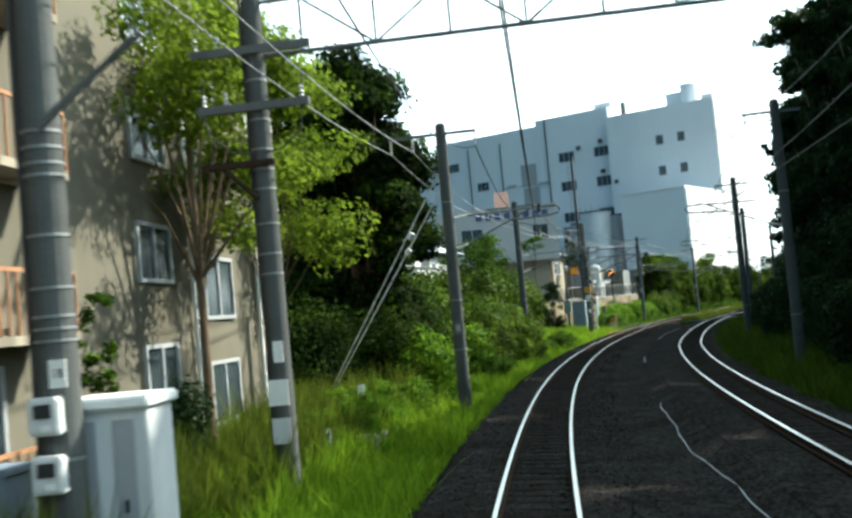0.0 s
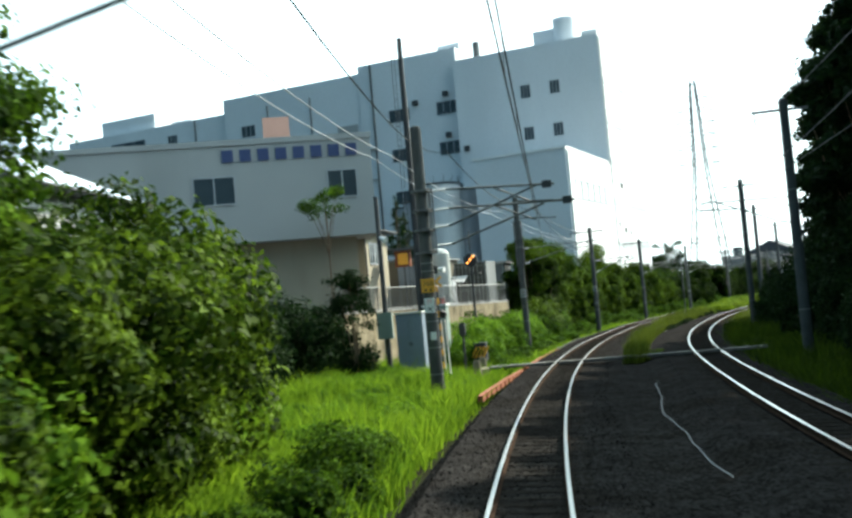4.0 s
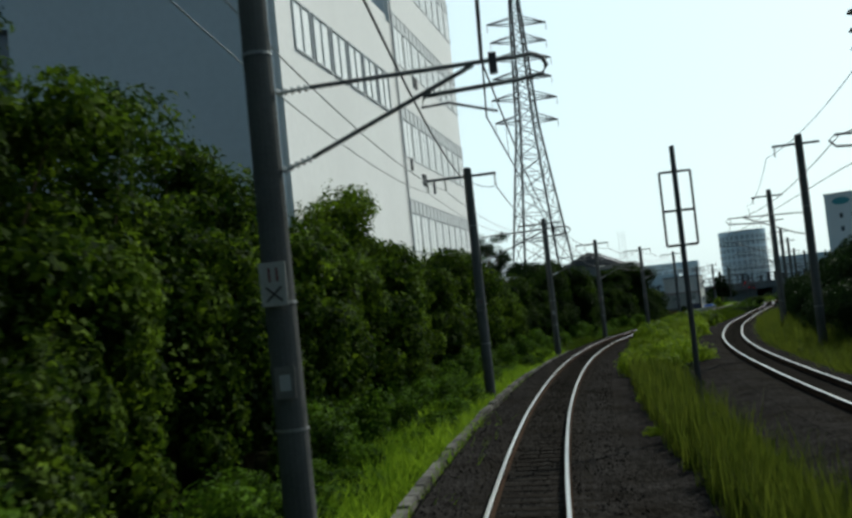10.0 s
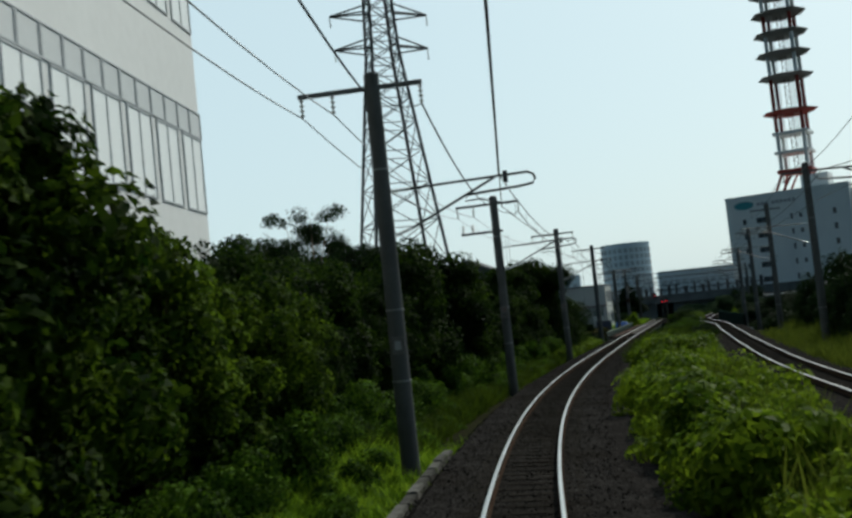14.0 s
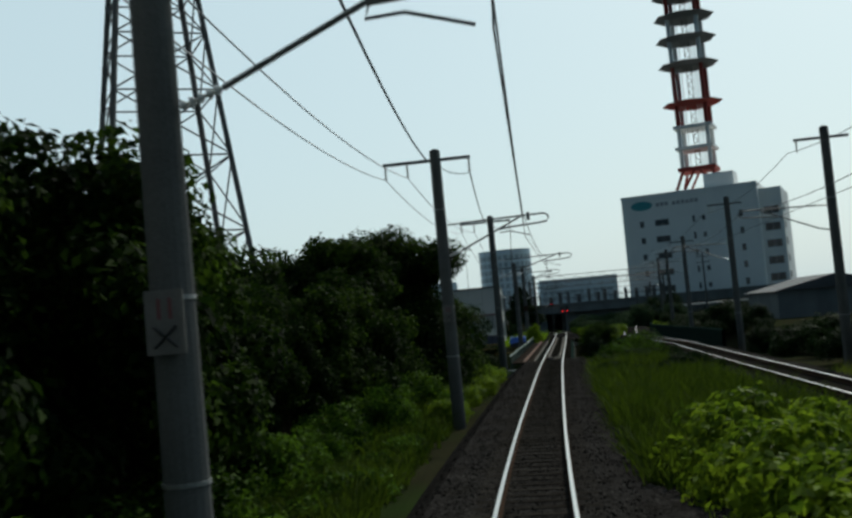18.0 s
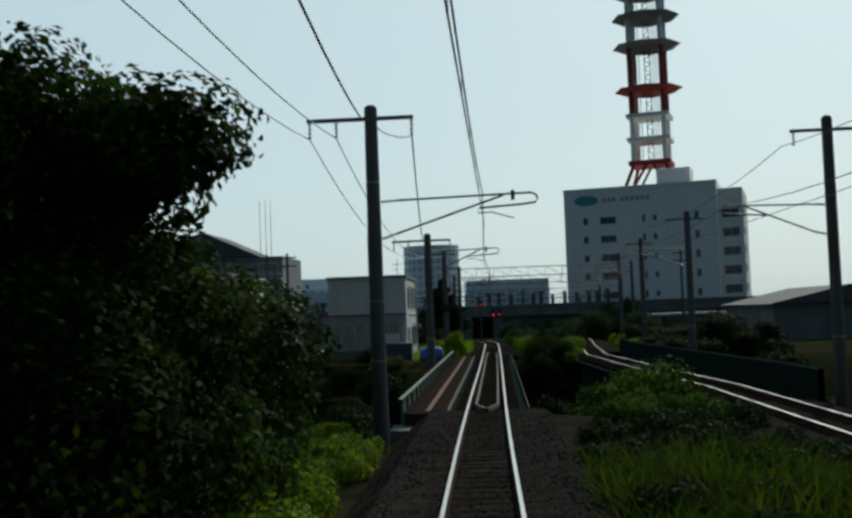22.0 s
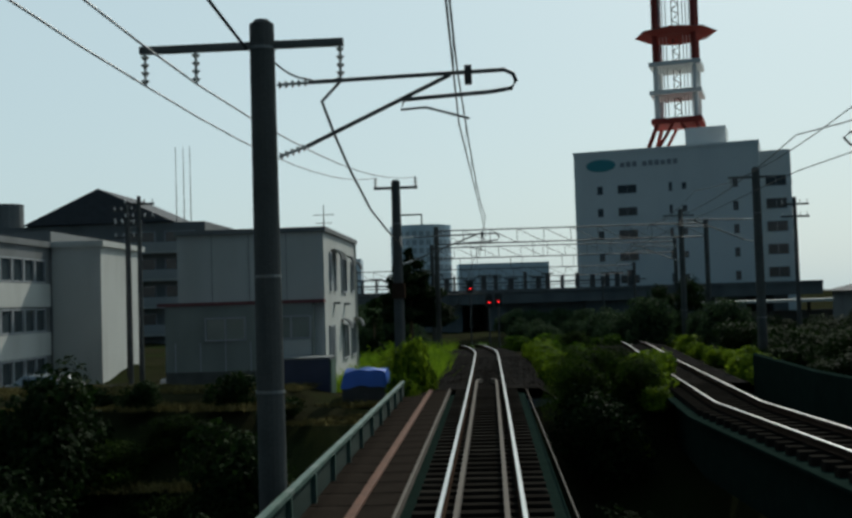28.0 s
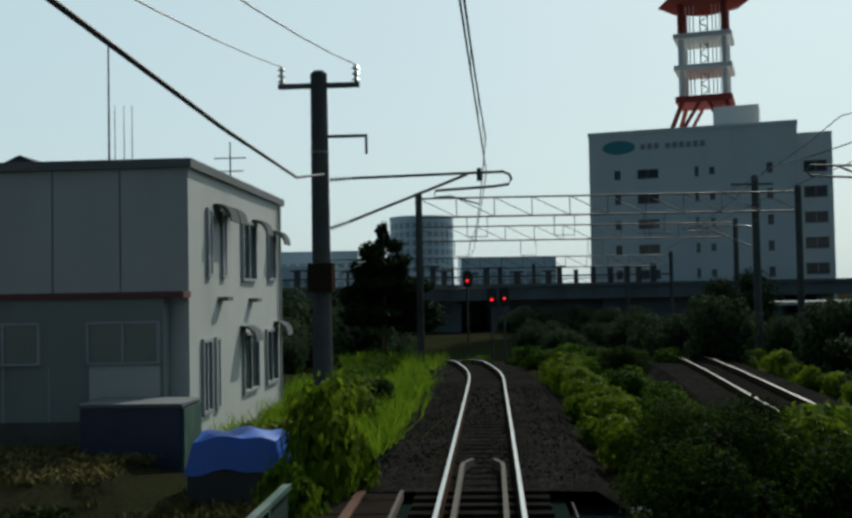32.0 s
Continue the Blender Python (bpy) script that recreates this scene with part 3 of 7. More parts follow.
def own_center(s):
    """The own track drifts a little beside the hedge; past the bridge it bends away to the left."""
    return OWN - float(np.interp(s, [136, 148, 166, 198], [0.0, 0.24, 0.22, 0.0])) - max(0.0, s - 344) ** 2 / 170


tracks = []
for label, center in (("own single track with polished rails on dark ballast", own_center), ("second track curving beside the first", second)):
    root = new("railway_track")
    tagged(root, label, "railway track", kind="structure")
    for side in (-1, 1):
        build_rail(center, side, np.arange(-40, 400, 1.0), root)
    for lo, hi in ((-40, 286), (326, 400)):
        bed("ballast_bed", center, np.arange(lo, hi + 0.1, 1.0)).parent = root
    tracks.append((root, center))


def fill(s):
    """Ballast that fills the hollow between the two beds."""
    k, m, w = math.sin(cant(s)), (OWN + second(s)) / 2, second(s) - OWN
    return [(own_center(s) + 1.72, -0.215 - 1.75 * k), (m - 0.5, -0.34), (m, -0.35), (m + 0.3, -0.33), (second(s) - 1.72, -0.205 + 1.75 * k)]


o = new("ballast_fill", strip("ballast_fill", np.arange(-40, 284.1, 1.0), fill, M["ballast"]))
o.parent = tracks[0][0]


# ---- poles and overhead line ----
POLE_R = 0.20


def pole_parts(root, height, bands=(), r=POLE_R, base=-1.0):
    bm = R((0, 0, base), (0, 0, height), r * 1.08, r * 0.86, 18)
    part("shaft", bm, M["pole"], root, smooth=False)
    part("cap", R((0, 0, height), (0, 0, height + 0.06), r * 0.8, r * 0.5, 14), M["pole"], root)
    for z in bands:
        rr = r * (1.08 - 0.22 * (z - base) / (height - base)) + 0.012
        part("band", R((0, 0, z - 0.02), (0, 0, z + 0.02), rr, rr, 18), M["band"], root)


def insulator(bm, a, b, r=0.055, n=5):
    """A row of sheds on a thin core."""
    a, b = Vector(a), Vector(b)
    rod(bm, a, b, r * 0.35, seg=8)
    for i in range(n):
        c = a + (b - a) * ((i + 0.5) / n)
        w = (b - a).normalized() * 0.02
        rod(bm, c - w, c + w, r, r * 0.6, 10)


def cantilever(root, z, reach, pole_r=POLE_R):
    """The bracket that holds the contact line: a level top tube with a rounded end, a stay, a registration arm, insulators."""
    bm = bmesh.new()
    top = z + 0.95
    x1 = reach
    tube(bm, [(pole_r + 0.45, 0, top), (x1 + 0.5, 0, top + 0.06), (x1 + 0.62, 0, top + 0.0), (x1 + 0.66, 0, top - 0.1), (x1 + 0.6, 0, top - 0.2), (x1 + 0.3, 0, top - 0.24), (x1 - 0.9, 0, top - 0.3)], 0.03, 8)
    part("top_tube", bm, M["galv"], root)
    part("stay_tube", tube(bmesh.new(), [(pole_r + 0.4, 0, z + 0.05), (x1 - 0.25, 0, top + 0.02)], 0.03, 8), M["galv"], root)
    part("registration_arm", tube(bmesh.new(), [(x1 - 0.9, 0, top - 0.3), (x1 - 0.95, 0, top - 0.44), (x1 - 0.6, 0, top - 0.42), (x1 + 0.0, 0, top - 0.6)], 0.018, 6), M["galv"], root)
    for a, b in (((pole_r, 0, top - 0.02), (pole_r + 0.45, 0, top)), ((pole_r, 0, z - 0.08), (pole_r + 0.4, 0, z + 0.05))):
        bm = bmesh.new()
        insulator(bm, a, b)
        part("insulator", bm, M["porcelain"], root)
    part("clamp", B(x1 - 0.05, -0.05, top - 0.12, x1 + 0.05, 0.05, top + 0.14), M["dark_steel"], root)


def crossarm(root, z, x0, x1, hung=(), up=()):
    part("crossarm", B(x0, -0.05, z - 0.05, x1, 0.05, z + 0.05), M["galv"], root)
    for x in hung:
        bm = bmesh.new()
        insulator(bm, (x, 0, z - 0.05), (x, 0, z - 0.5), 0.06, 4)
        part("insulator", bm, M["porcelain"], root)
    for x in up:
        bm = bmesh.new()
        insulator(bm, (x, 0, z + 0.05), (x, 0, z + 0.42), 0.09, 3)
        part("insulator", bm, M["porcelain"], root)


def line_pole(s, d, height, reach=None, arm_z=5.2, arm=True, ground=None, bands=(1.6, 3.2, 6.4)):
    z0 = float(ground_z(s, d)) - 0.1 if ground is None else ground
    root = thing("catenary_pole", stand(s, d, 0), "round grey concrete railway pole with steel brackets beside the track", "catenary pole", "poles along the line")
    pole_parts(root, height, bands, base=z0)
    if reach is None:
        reach = OWN - d
    cantilever(root, arm_z, reach)
    if arm:
        crossarm(root, height - 0.3, -1.75, 1.15, hung=(-1.68, -0.95, 1.1))
    return root


LINE = [(34.0, -3.15, 8.95), (64.2, -4.4, 9.2), (96.2, -4.75, 9.6), (124.75, -4.56, 9.6), (149.8, -3.2, 8.75), (179.35, -3.42, 8.75), (206.3, -3.0, 8.6), (230.0, -3.05, 8.2), (255.35, -3.05, 8.35), (281.4, -3.0, 8.45), (305.3, -3.08, 6.75), (331.2, -3.8, 8.0)]
for s, d, h in LINE:
    if s not in (96.2, 331.2):
        post = line_pole(s, d, h, arm_z=5.33 if s == 124.75 else 4.95, reach=3.75 if s == 281.4 else None)
        if s == 124.75:
            for x in (-0.24, 0.24):
                part("strengthening_channel", B(x - 0.035, -0.07, 5.2, x + 0.035, 0.07, 8.1), M["dark_steel"], post)
            for z in (5.25, 6.75, 7.9):
                part("clamp_ring", R((0, 0, z - 0.07), (0, 0, z + 0.07), 0.25 if z < 6 else 0.215, 0.22, 18), M["dark_steel"], post)
            for z in (2.7, 3.9, 4.5):
                part("band", R((0, 0, z - 0.02), (0, 0, z + 0.02), 0.205, 0.205, 18), M["black"], post)
            part("small_plate", B(-0.11, -0.23, 2.45, 0.02, -0.215, 2.62), M["old_plate"], post)
        if s == 230.0:
            crossarm(post, h - 1.55, -1.6, 0.3, up=(-1.5, -1.05))


def wire(name, pts, r, label, mat="wire", sag=0.0, n=10):
    """One cable over its supports, with sag between them."""
    path = []
    for a, b in zip(pts, pts[1:]):
        a, b = Vector(a), Vector(b)
        for i in range(n):
            u = i / n
            path.append(a + (b - a) * u - Vector((0, 0, sag * 4 * u * (1 - u))))
    path.append(Vector(pts[-1]))
    ob = part(name, tube(bmesh.new(), path, r, 5), M[mat])
    return tagged(ob, label, "cable")


sup = [(s, d, h) for s, d, h in LINE]
sup = [(-30, -3.6, 9.0), (4, -3.6, 9.0)] + sup + [(360, -6, 8.0), (395, -8, 8.0)]
zig = [0.15 if i % 2 else -0.15 for i in range(len(sup))]
contact = [at(s, OWN + zg, 5.25 + fall(s)) for (s, d, h), zg in zip(sup, zig)]
carrier = [at(s, OWN + zg, 6.0 + fall(s)) for (s, d, h), zg in zip(sup, zig)]
wire("contact_wire", contact, 0.011, "thin copper contact wire hanging over the track")
wire("carrier_wire", carrier, 0.013, "thin steel carrier wire sagging above the contact wire", sag=0.45)
bm = bmesh.new()
for a, b, c, d_ in zip(contact, contact[1:], carrier, carrier[1:]):
    for i in range(1, 8):
        u = i / 8
        rod(bm, a.lerp(b, u), c.lerp(d_, u) - Vector((0, 0, 0.45 * 4 * u * (1 - u))), 0.005, seg=4)
tagged(part("dropper_wires", bm, M["wire"]), "thin droppers between carrier and contact wire", "cable", kind="stuff")
line = [p for p in sup if p[0] < 320]
for (s0, d0, h0), (s1, d1, h1) in zip(line, line[1:]):
    # each span leaves the hanging insulator of one arm and is anchored at the next pole, with a slack jumper round it
    wire("feeder_cable", [at(s0, d0 + 1.1, h0 - 0.8), at(s1, d1 - 0.22, h1 - 0.34)], 0.023, "thick black feeder cable anchored at the pole", sag=0.45)
    wire("jumper_cable", [at(s1, d1 + 0.17, h1 - 0.55), at(s1 + 0.1, d1 + 0.6, h1 - 0.78), at(s1, d1 + 1.1, h1 - 0.8)], 0.014, "slack jumper cable from the pole to the arm", sag=0.05, n=4)
slack = [(305.3, -1.98, 5.9), (305.6, -2.3, 5.68), (306.7, -2.3, 5.4), (308.5, -2.3, 5.05), (311.5, -2.3, 4.63), (315, -2.3, 4.42), (319, -2.35, 4.32), (325, -2.8, 4.55), (330.7, -3.3, 5.25)]
wire("feeder_cable", [at(*p) for p in slack], 0.022, "thick black feeder cable sagging low to the last pole", n=3)
for off in (-1.68, -0.95):
    wire("signal_cable", [at(s, d + off, h - 0.8) if s < 331 else at(331.5, -3.5 + (-0.78 if off < -1 else 0.78), 7.62) for s, d, h in sup if s < 332], 0.015, "thin grey wire hanging from the pole arms", mat="cabinet_dark", sag=0.5)

# poles of the second track, brackets turned towards it
SECOND = [(-16, 9.4), (12, 9.5), (41, 9.6), (70, 9.7), (99, 9.7), (131, 9.7), (161.5, 10.0), (187.5, 9.5), (214, 9.3), (240, 9.0), (264, 9.0), (288.5, 8.8), (313, 8.0), (338, 8.2), (362, 8.4)]
for s, h in SECOND:
    d = second(s) + (3.4 if s < 300 else 4.6)
    root = thing("catenary_pole", stand(s, d, 0), "round grey concrete railway pole with steel brackets beside the second track", "catenary pole", "poles along the second track")
    pole_parts(root, h, (1.6, 6.2), base=float(ground_z(s, d)) - 0.2)
    bm = bmesh.new()
    tube(bm, [(-0.6, 0, 5.95), (-3.5, 0, 6.02), (-3.64, 0, 5.9), (-3.5, 0, 5.75), (-2.1, 0, 5.66)], 0.03, 8)
    part("stay_tube", tube(bmesh.new(), [(-0.6, 0, 5.05), (-2.8, 0, 5.98)], 0.03, 8), M["galv"], root)
    part("bracket", bm, M["galv"], root)
    for z0, z1 in ((5.93, 5.95), (4.95, 5.05)):
        bm = bmesh.new()
        insulator(bm, (-0.18, 0, z0), (-0.6, 0, z1))
        part("insulator", bm, M["porcelain"], root)
    crossarm(root, h - 0.4, -1.2, 0.9, hung=(-1.1,))
con2 = [at(s, second(s), 5.25 + fall(s)) for s, h in SECOND]
wire("contact_wire", con2, 0.011, "thin copper contact wire over the second track")
wire("carrier_wire", [p + Vector((0, 0, 0.75)) for p in con2], 0.013, "thin steel carrier wire over the second track", sag=0.45)
wire("feeder_cable", [at(s, second(s) + 1.9, h - 0.9) for s, h in SECOND], 0.014, "thick black feeder cable over the second track", sag=0.5)

# ---- large buildings ----
def windows_on(root, origin, along, face, wins, mat="window", depth=0.12, frame_w=0.08, mull=1, sill=False):
    """Windows let into a wall: origin and unit directions in the root's space; wins of (a0, z0, a1, z1)."""
    along, face = Vector(along).normalized(), Vector(face).normalized()
    up = Vector((0, 0, 1))
    base = Matrix((( along.x, face.x, 0, origin[0]), (along.y, face.y, 0, origin[1]), (0, 0, 1, origin[2]), (0, 0, 0, 1)))
    for a0, z0, a1, z1 in wins:
        f, o, i_ = frame_w, depth * 0.6, -0.02
        verts, quads = [], []
        for y in (i_, o):
            for x, z in ((a0, z0), (a1, z0), (a1, z1), (a0, z1), (a0 + f, z0 + f), (a1 - f, z0 + f), (a1 - f, z1 - f), (a0 + f, z1 - f)):
                verts.append(base @ Vector((x, y, z)))
        for k in range(4):
            n = (k + 1) % 4
            quads += [(8 + k, 8 + n, 12 + n, 12 + k), (k, n, 8 + n, 8 + k), (4 + n, 4 + k, 12 + k, 12 + n)]
        w = new("window", from_arrays("window", verts, quads, M["frame"]))
        w.parent = root
        bm = bmesh.new()
        box(bm, a0 + 0.02, -0.05, z0 + 0.02, a1 - 0.02, 0.012, z1 - 0.02)
        bm.transform(base)
        part("pane", bm, M[mat], w)
        for k in range(1, mull + 1):
            x = a0 + (a1 - a0) * k / (mull + 1)
            bm = box(bmesh.new(), x - f / 2, -0.02, z0 + f, x + f / 2, depth * 0.5, z1 - f)
            bm.transform(base)
            part("mullion", bm, M["frame"], w)


def frame_pose(x, y, u):
    """A pose at x, y whose y axis runs along u."""
    return pose(x, y, 0, 0, 0, math.degrees(math.atan2(-u[0], u[1])))


# Factory: local y runs along the wall that faces the line, local x to the line, x < 0 into the building.
FU = (0.585, 0.811)
fac = thing("factory_building", frame_pose(51.0, 168.7, FU), "large pale blue-grey factory block with many small windows", "factory")
part("low_wing", B(-11.2, 0, -1, 0, 19.25, 19.8), M["factory"], fac)
part("low_roof_edge", B(-11.3, -0.1, 19.8, 0.1, 19.25, 20.1), M["factory_side"], fac)
part("main_block", B(-20.5, 19.3, -1, 0, 38.2, 37.0), M["factory"], fac)
part("middle_block", B(-36, 20.6, -1, -20.5, 55, 39.2), M["factory"], fac)
part("left_block", B(-60, 20.9, -1, -36, 55, 38.2), M["factory"], fac)
part("far_block", B(-92, 21.5, -1, -60, 55, 36.2), M["factory"], fac)
part("side_wall_low", B(0.0, 0.25, 0, 0.25, 19.2, 19.6), M["factory_side"], fac, "white side wall, sunlit tone put into its colour")
part("side_wall_main", B(0.0, 19.35, 0, 0.25, 38.2, 36.8), M["factory_side"], fac, "white side wall, sunlit tone put into its colour")
part("roof_house", B(-10, 24, 37, -4, 30, 40.0), M["factory"], fac, "rooftop plant room")
part("cooling_tower", R((-5.5, 24, 37), (-5.5, 24, 41), 1.5, 1.5, 20), M["factory"], fac, "round rooftop cooling tower")
part("roof_rail_box", B(-2.5, 21.5, 37, -0.4, 36, 38.2), M["factory_side"], fac)
part("penthouse", B(-86, 23, 36.2, -75, 40, 38.9), M["factory"], fac, "low rooftop plant room")
part("penthouse", B(-74, 26, 36.2, -70, 34, 37.6), M["factory"], fac)
windows_on(fac, (0, 21.5, 0), (1, 0, 0), (0, -1, 0), [(-71.5, 32.6, -69.6, 34.4), (-83, 33.6, -76, 34.6), (-88, 28.0, -84, 29.4), (-79, 28.0, -75, 29.4), (-69, 28.0, -66, 29.4)], mull=2)
windows_on(fac, (0, 20.9, 0), (1, 0, 0), (0, -1, 0), [(-57, 31.8, -54.5, 33.6), (-50.5, 27.0, -47.8, 28.8)], mull=2)
for x in (-66.0, -52.0, -44.5):
    part("drain_pipe", R((x, 21.35 if x < -60 else 20.75, 4), (x, 21.35 if x < -60 else 20.75, 36), 0.12, seg=8), M["galv"], fac)
part("roof_vent", B(-25, 25, 39.2, -21.5, 28, 41.0), M["factory"], fac)
part("roof_vent", R((-18, 22.5, 37), (-18, 22.5, 39.8), 0.5, 0.5, 12), M["galv"], fac)
# front windows
fw = []
for z in (31.0, 25.3, 19.2):
    fw += [(-31.5, z - 0.95, -28.2, z + 0.95), (-24.0, z - 0.95, -20.8, z + 0.95)]
for z in (31.0, 25.3):
    fw += [(-11.0, z - 0.9, -9.6, z + 0.9), (-6.9, z - 0.9, -5.5, z + 0.9)]
windows_on(fac, (0, 20.6, 0), (1, 0, 0), (0, -1, 0), [w for w in fw if w[0] < -20.5], mull=2)
windows_on(fac, (0, 19.3, 0), (1, 0, 0), (0, -1, 0), [w for w in fw if w[0] > -20.5], mull=2)
for x, z in ((-22.4, 32.9), (-27.1, 32.3), (-22.4, 27.1), (-19.4, 24.6)):
    part("vent_hood", B(x - 0.35, 18.95 if x > -20.5 else 20.0, z - 0.35, x + 0.35, 19.35 if x > -20.5 else 20.65, z + 0.35), M["dark_steel"], fac)
# side bands of windows
for z1 in (9.7, 15.1, 20.5, 25.9, 31.3):
    wins = [(19.9 + 2.03 * k + (0.35 if k else 0.0), z1 - 3.0, 21.9 + 2.03 * k, z1 - 0.8) for k in range(9)]
    windows_on(fac, (0.25, 0, 0), (0, 1, 0), (1, 0, 0), wins, mat="sky_window", mull=1, frame_w=0.045, depth=0.06)
    windows_on(fac, (0.25, 0, 0), (0, 1, 0), (1, 0, 0), [(19.9 + 1.02 * k, z1 - 0.78, 20.9 + 1.02 * k, z1) for k in range(18)], mat="panel", mull=0, frame_w=0.04, depth=0.06)
windows_on(fac, (0.25, 0, 0), (0, 1, 0), (1, 0, 0), [(2.2 + 2.6 * k, 14.2, 4.5 + 2.6 * k, 16.4) for k in range(6)], mat="sky_window", mull=1)
for k, (y, z) in enumerate(((24.0, 11.2), (24.6, 11.2), (27.0, 11.0), (21.2, 11.8), (24.0, 17.2), (24.6, 17.2))):
    part("vent_slot", B(0.2, y - 0.16, z - 0.35, 0.33, y + 0.16, z + 0.35), M["dark_steel"], fac)
for x0, z0, x1, z1 in ((-40.2, 26.5, -36.8, 30.9), (-40.0, 21.9, -36.6, 26.2), (-38.0, 16.8, -36.4, 19.6)):
    part("shutter", B(x0, 20.84, z0, x1, 20.93, z1, 0.02), M["grey_clad"], fac)
for z in (22.6, 27.0):
    part("ledge", B(-43.5, 20.5, z, -41.5, 20.9, z + 0.25), M["grey_clad"], fac)
    part("ledge", B(-36.3, 20.2, z - 0.4, -34.0, 20.6, z - 0.15), M["grey_clad"], fac)
part("drain_pipe", R((-33.9, 20.45, 6), (-33.9, 20.45, 39), 0.16, seg=10), M["galv"], fac)
part("down_pipe", R((0.33, 19.4, 0), (0.33, 19.4, 36.5), 0.05, 0.05, 8), M["frame"], fac)

# raised block with the company sign, nearer the line
SGN = thing("factory_wing", pose(21.3, 121.3, 0, 0, 0, -2.0), "grey factory wing with a row of blue sign characters", "factory")
part("wing_block", B(-32, 0, 8.0, 0, 26, 14.1), M["grey_clad"], SGN)
part("lower_wall", B(-31, 1.5, -1, -1.2, 25, 8.0), M["cream"], SGN)
part("parapet", B(-32.1, -0.1, 14.1, 0.1, 0.2, 14.45), M["grey_clad"], SGN)
windows_on(SGN, (0, 0, 0), (1, 0, 0), (0, -1, 0), [(-2.9, 10.4, -1.0, 12.2), (-11.2, 10.4, -8.6, 12.2), (-20, 10.4, -17.4, 12.2)], mull=1)
for k in range(8):
    x = -9.3 + 1.1 * k
    part("sign_bar", B(x, -0.1, 13.05, x + 0.7, -0.02, 13.8), M["sign_blue"], SGN)
part("roof_board", B(-6.5, 6, 14.1, -4.7, 6.2, 16.9), M["faded_red"], SGN, "faded red roof sign board")

# silo, white tank
silo = thing("storage_silo", pose(41.6, 177.5, 0, 0, 0, -36), "tall round grey storage silo before the factory wall", "silo")
for dx, dy, r, h, m_ in ((-3.9, 0, 2.7, 17.7, "silo"), (-1.35, 2.2, 2.1, 16.9, "cabinet_dark"), (-8.1, 2.6, 1.75, 16.3, "cabinet_dark"), (-10.6, 4.6, 1.75, 15.9, "cabinet_dark")):
    part("shell", R((dx, dy, -1), (dx, dy, h), r, r, 40), M[m_], silo)
    part("roof_ring", R((dx, dy, h), (dx, dy, h + 0.2), r + 0.1, r + 0.1, 40), M["dark_steel"], silo)
for k in range(14):
    a = math.tau * k / 14
    part("rail_post", R((-3.9 + 2.7 * math.cos(a), 2.7 * math.sin(a), 17.8), (-3.9 + 2.7 * math.cos(a), 2.7 * math.sin(a), 18.8), 0.03, seg=5), M["galv"], silo)
part("ladder", B(0.78, 1.9, 1.0, 0.92, 2.3, 16.8), M["dark_steel"], silo)
pump = thing("pump_house", stand(145.8, -10.1, 0), "small pale flat-roofed pump house below the silos", "shed")
# Grey instead of white: the shade on the walls is in the colour.
part("wall_block", B(-2.2, 0, 0.0, 0, 2.2, 6.3), M["grey_wall"], pump)
part("roof_slab", B(-2.4, -0.2, 6.3, 0.15, 2.4, 6.5), M["coping"], pump)
part("down_pipe", R((-0.15, -0.08, 0.5), (-0.15, -0.08, 6.3), 0.05, seg=8), M["tank_grey"], pump)
tank = thing("white_tank", stand(129.1, -11.2, 0), "upright dull white cylindrical tank behind the yard fence", "tank")
part("shell", R((0.15, 0, 2.9), (0.15, 0, 6.7), 0.72, 0.72, 32), M["tank_grey"], tank)
part("dome", rod(R((0.15, 0, 6.7), (0.15, 0, 6.95), 0.72, 0.56, 32), (0.15, 0, 6.95), (0.15, 0, 7.1), 0.56, 0.2, 32), M["tank_grey"], tank)
part("skirt", R((0.15, 0, 2.6), (0.15, 0, 2.9), 0.65, 0.65, 24), M["cabinet"], tank)

# telecom building with its mast
NU = (0.866, 0.5)        # into the building, away from the line's near side
ntt = thing("telecom_building", frame_pose(277.7, 374.5, NU), "tall grey-white office block with a teal oval sign and rooftop mast", "office building")
part("wall_block", B(0, 0, -3, 31.5, 26, 27.6), M["ntt"], ntt)
part("parapet", B(-0.1, -0.1, 27.6, 31.6, 26, 28.2), M["ntt"], ntt)
part("stair_tower", B(31.5, 3, -3, 36.5, 24, 26.6), M["ntt"], ntt)
part("roof_room", B(19, 6, 28.2, 26, 14, 32.0), M["ntt"], ntt)
nw = []
for k in range(8):
    z = 21.2 - 3.95 * k
    nw += [(7.6, z - 0.75, 10.9, z + 0.75)]
    nw += [(4.0, z - 0.75, 5.0, z + 0.75), (16.4, z - 0.8, 17.0, z + 0.8), (18.6, z - 0.6, 19.4, z + 0.6), (27.0, z - 0.8, 27.9, z + 0.8)]
windows_on(ntt, (0, 0, 0), (1, 0, 0), (0, -1, 0), [w for w in nw if w[1] > 0], mull=1, frame_w=0.06)
windows_on(ntt, (36.5, 0, 0), (0, 1, 0), (1, 0, 0), [(5, 21 - 3.9 * k, 9, 22.6 - 3.9 * k) for k in range(5)], mull=1)
windows_on(ntt, (31.5, 3, 0), (1, 0, 0), (0, -1, 0), [(0.8, 20.5 - 3.9 * k, 4.2, 22.3 - 3.9 * k) for k in range(5)], mull=1)
oval = bmesh.new()
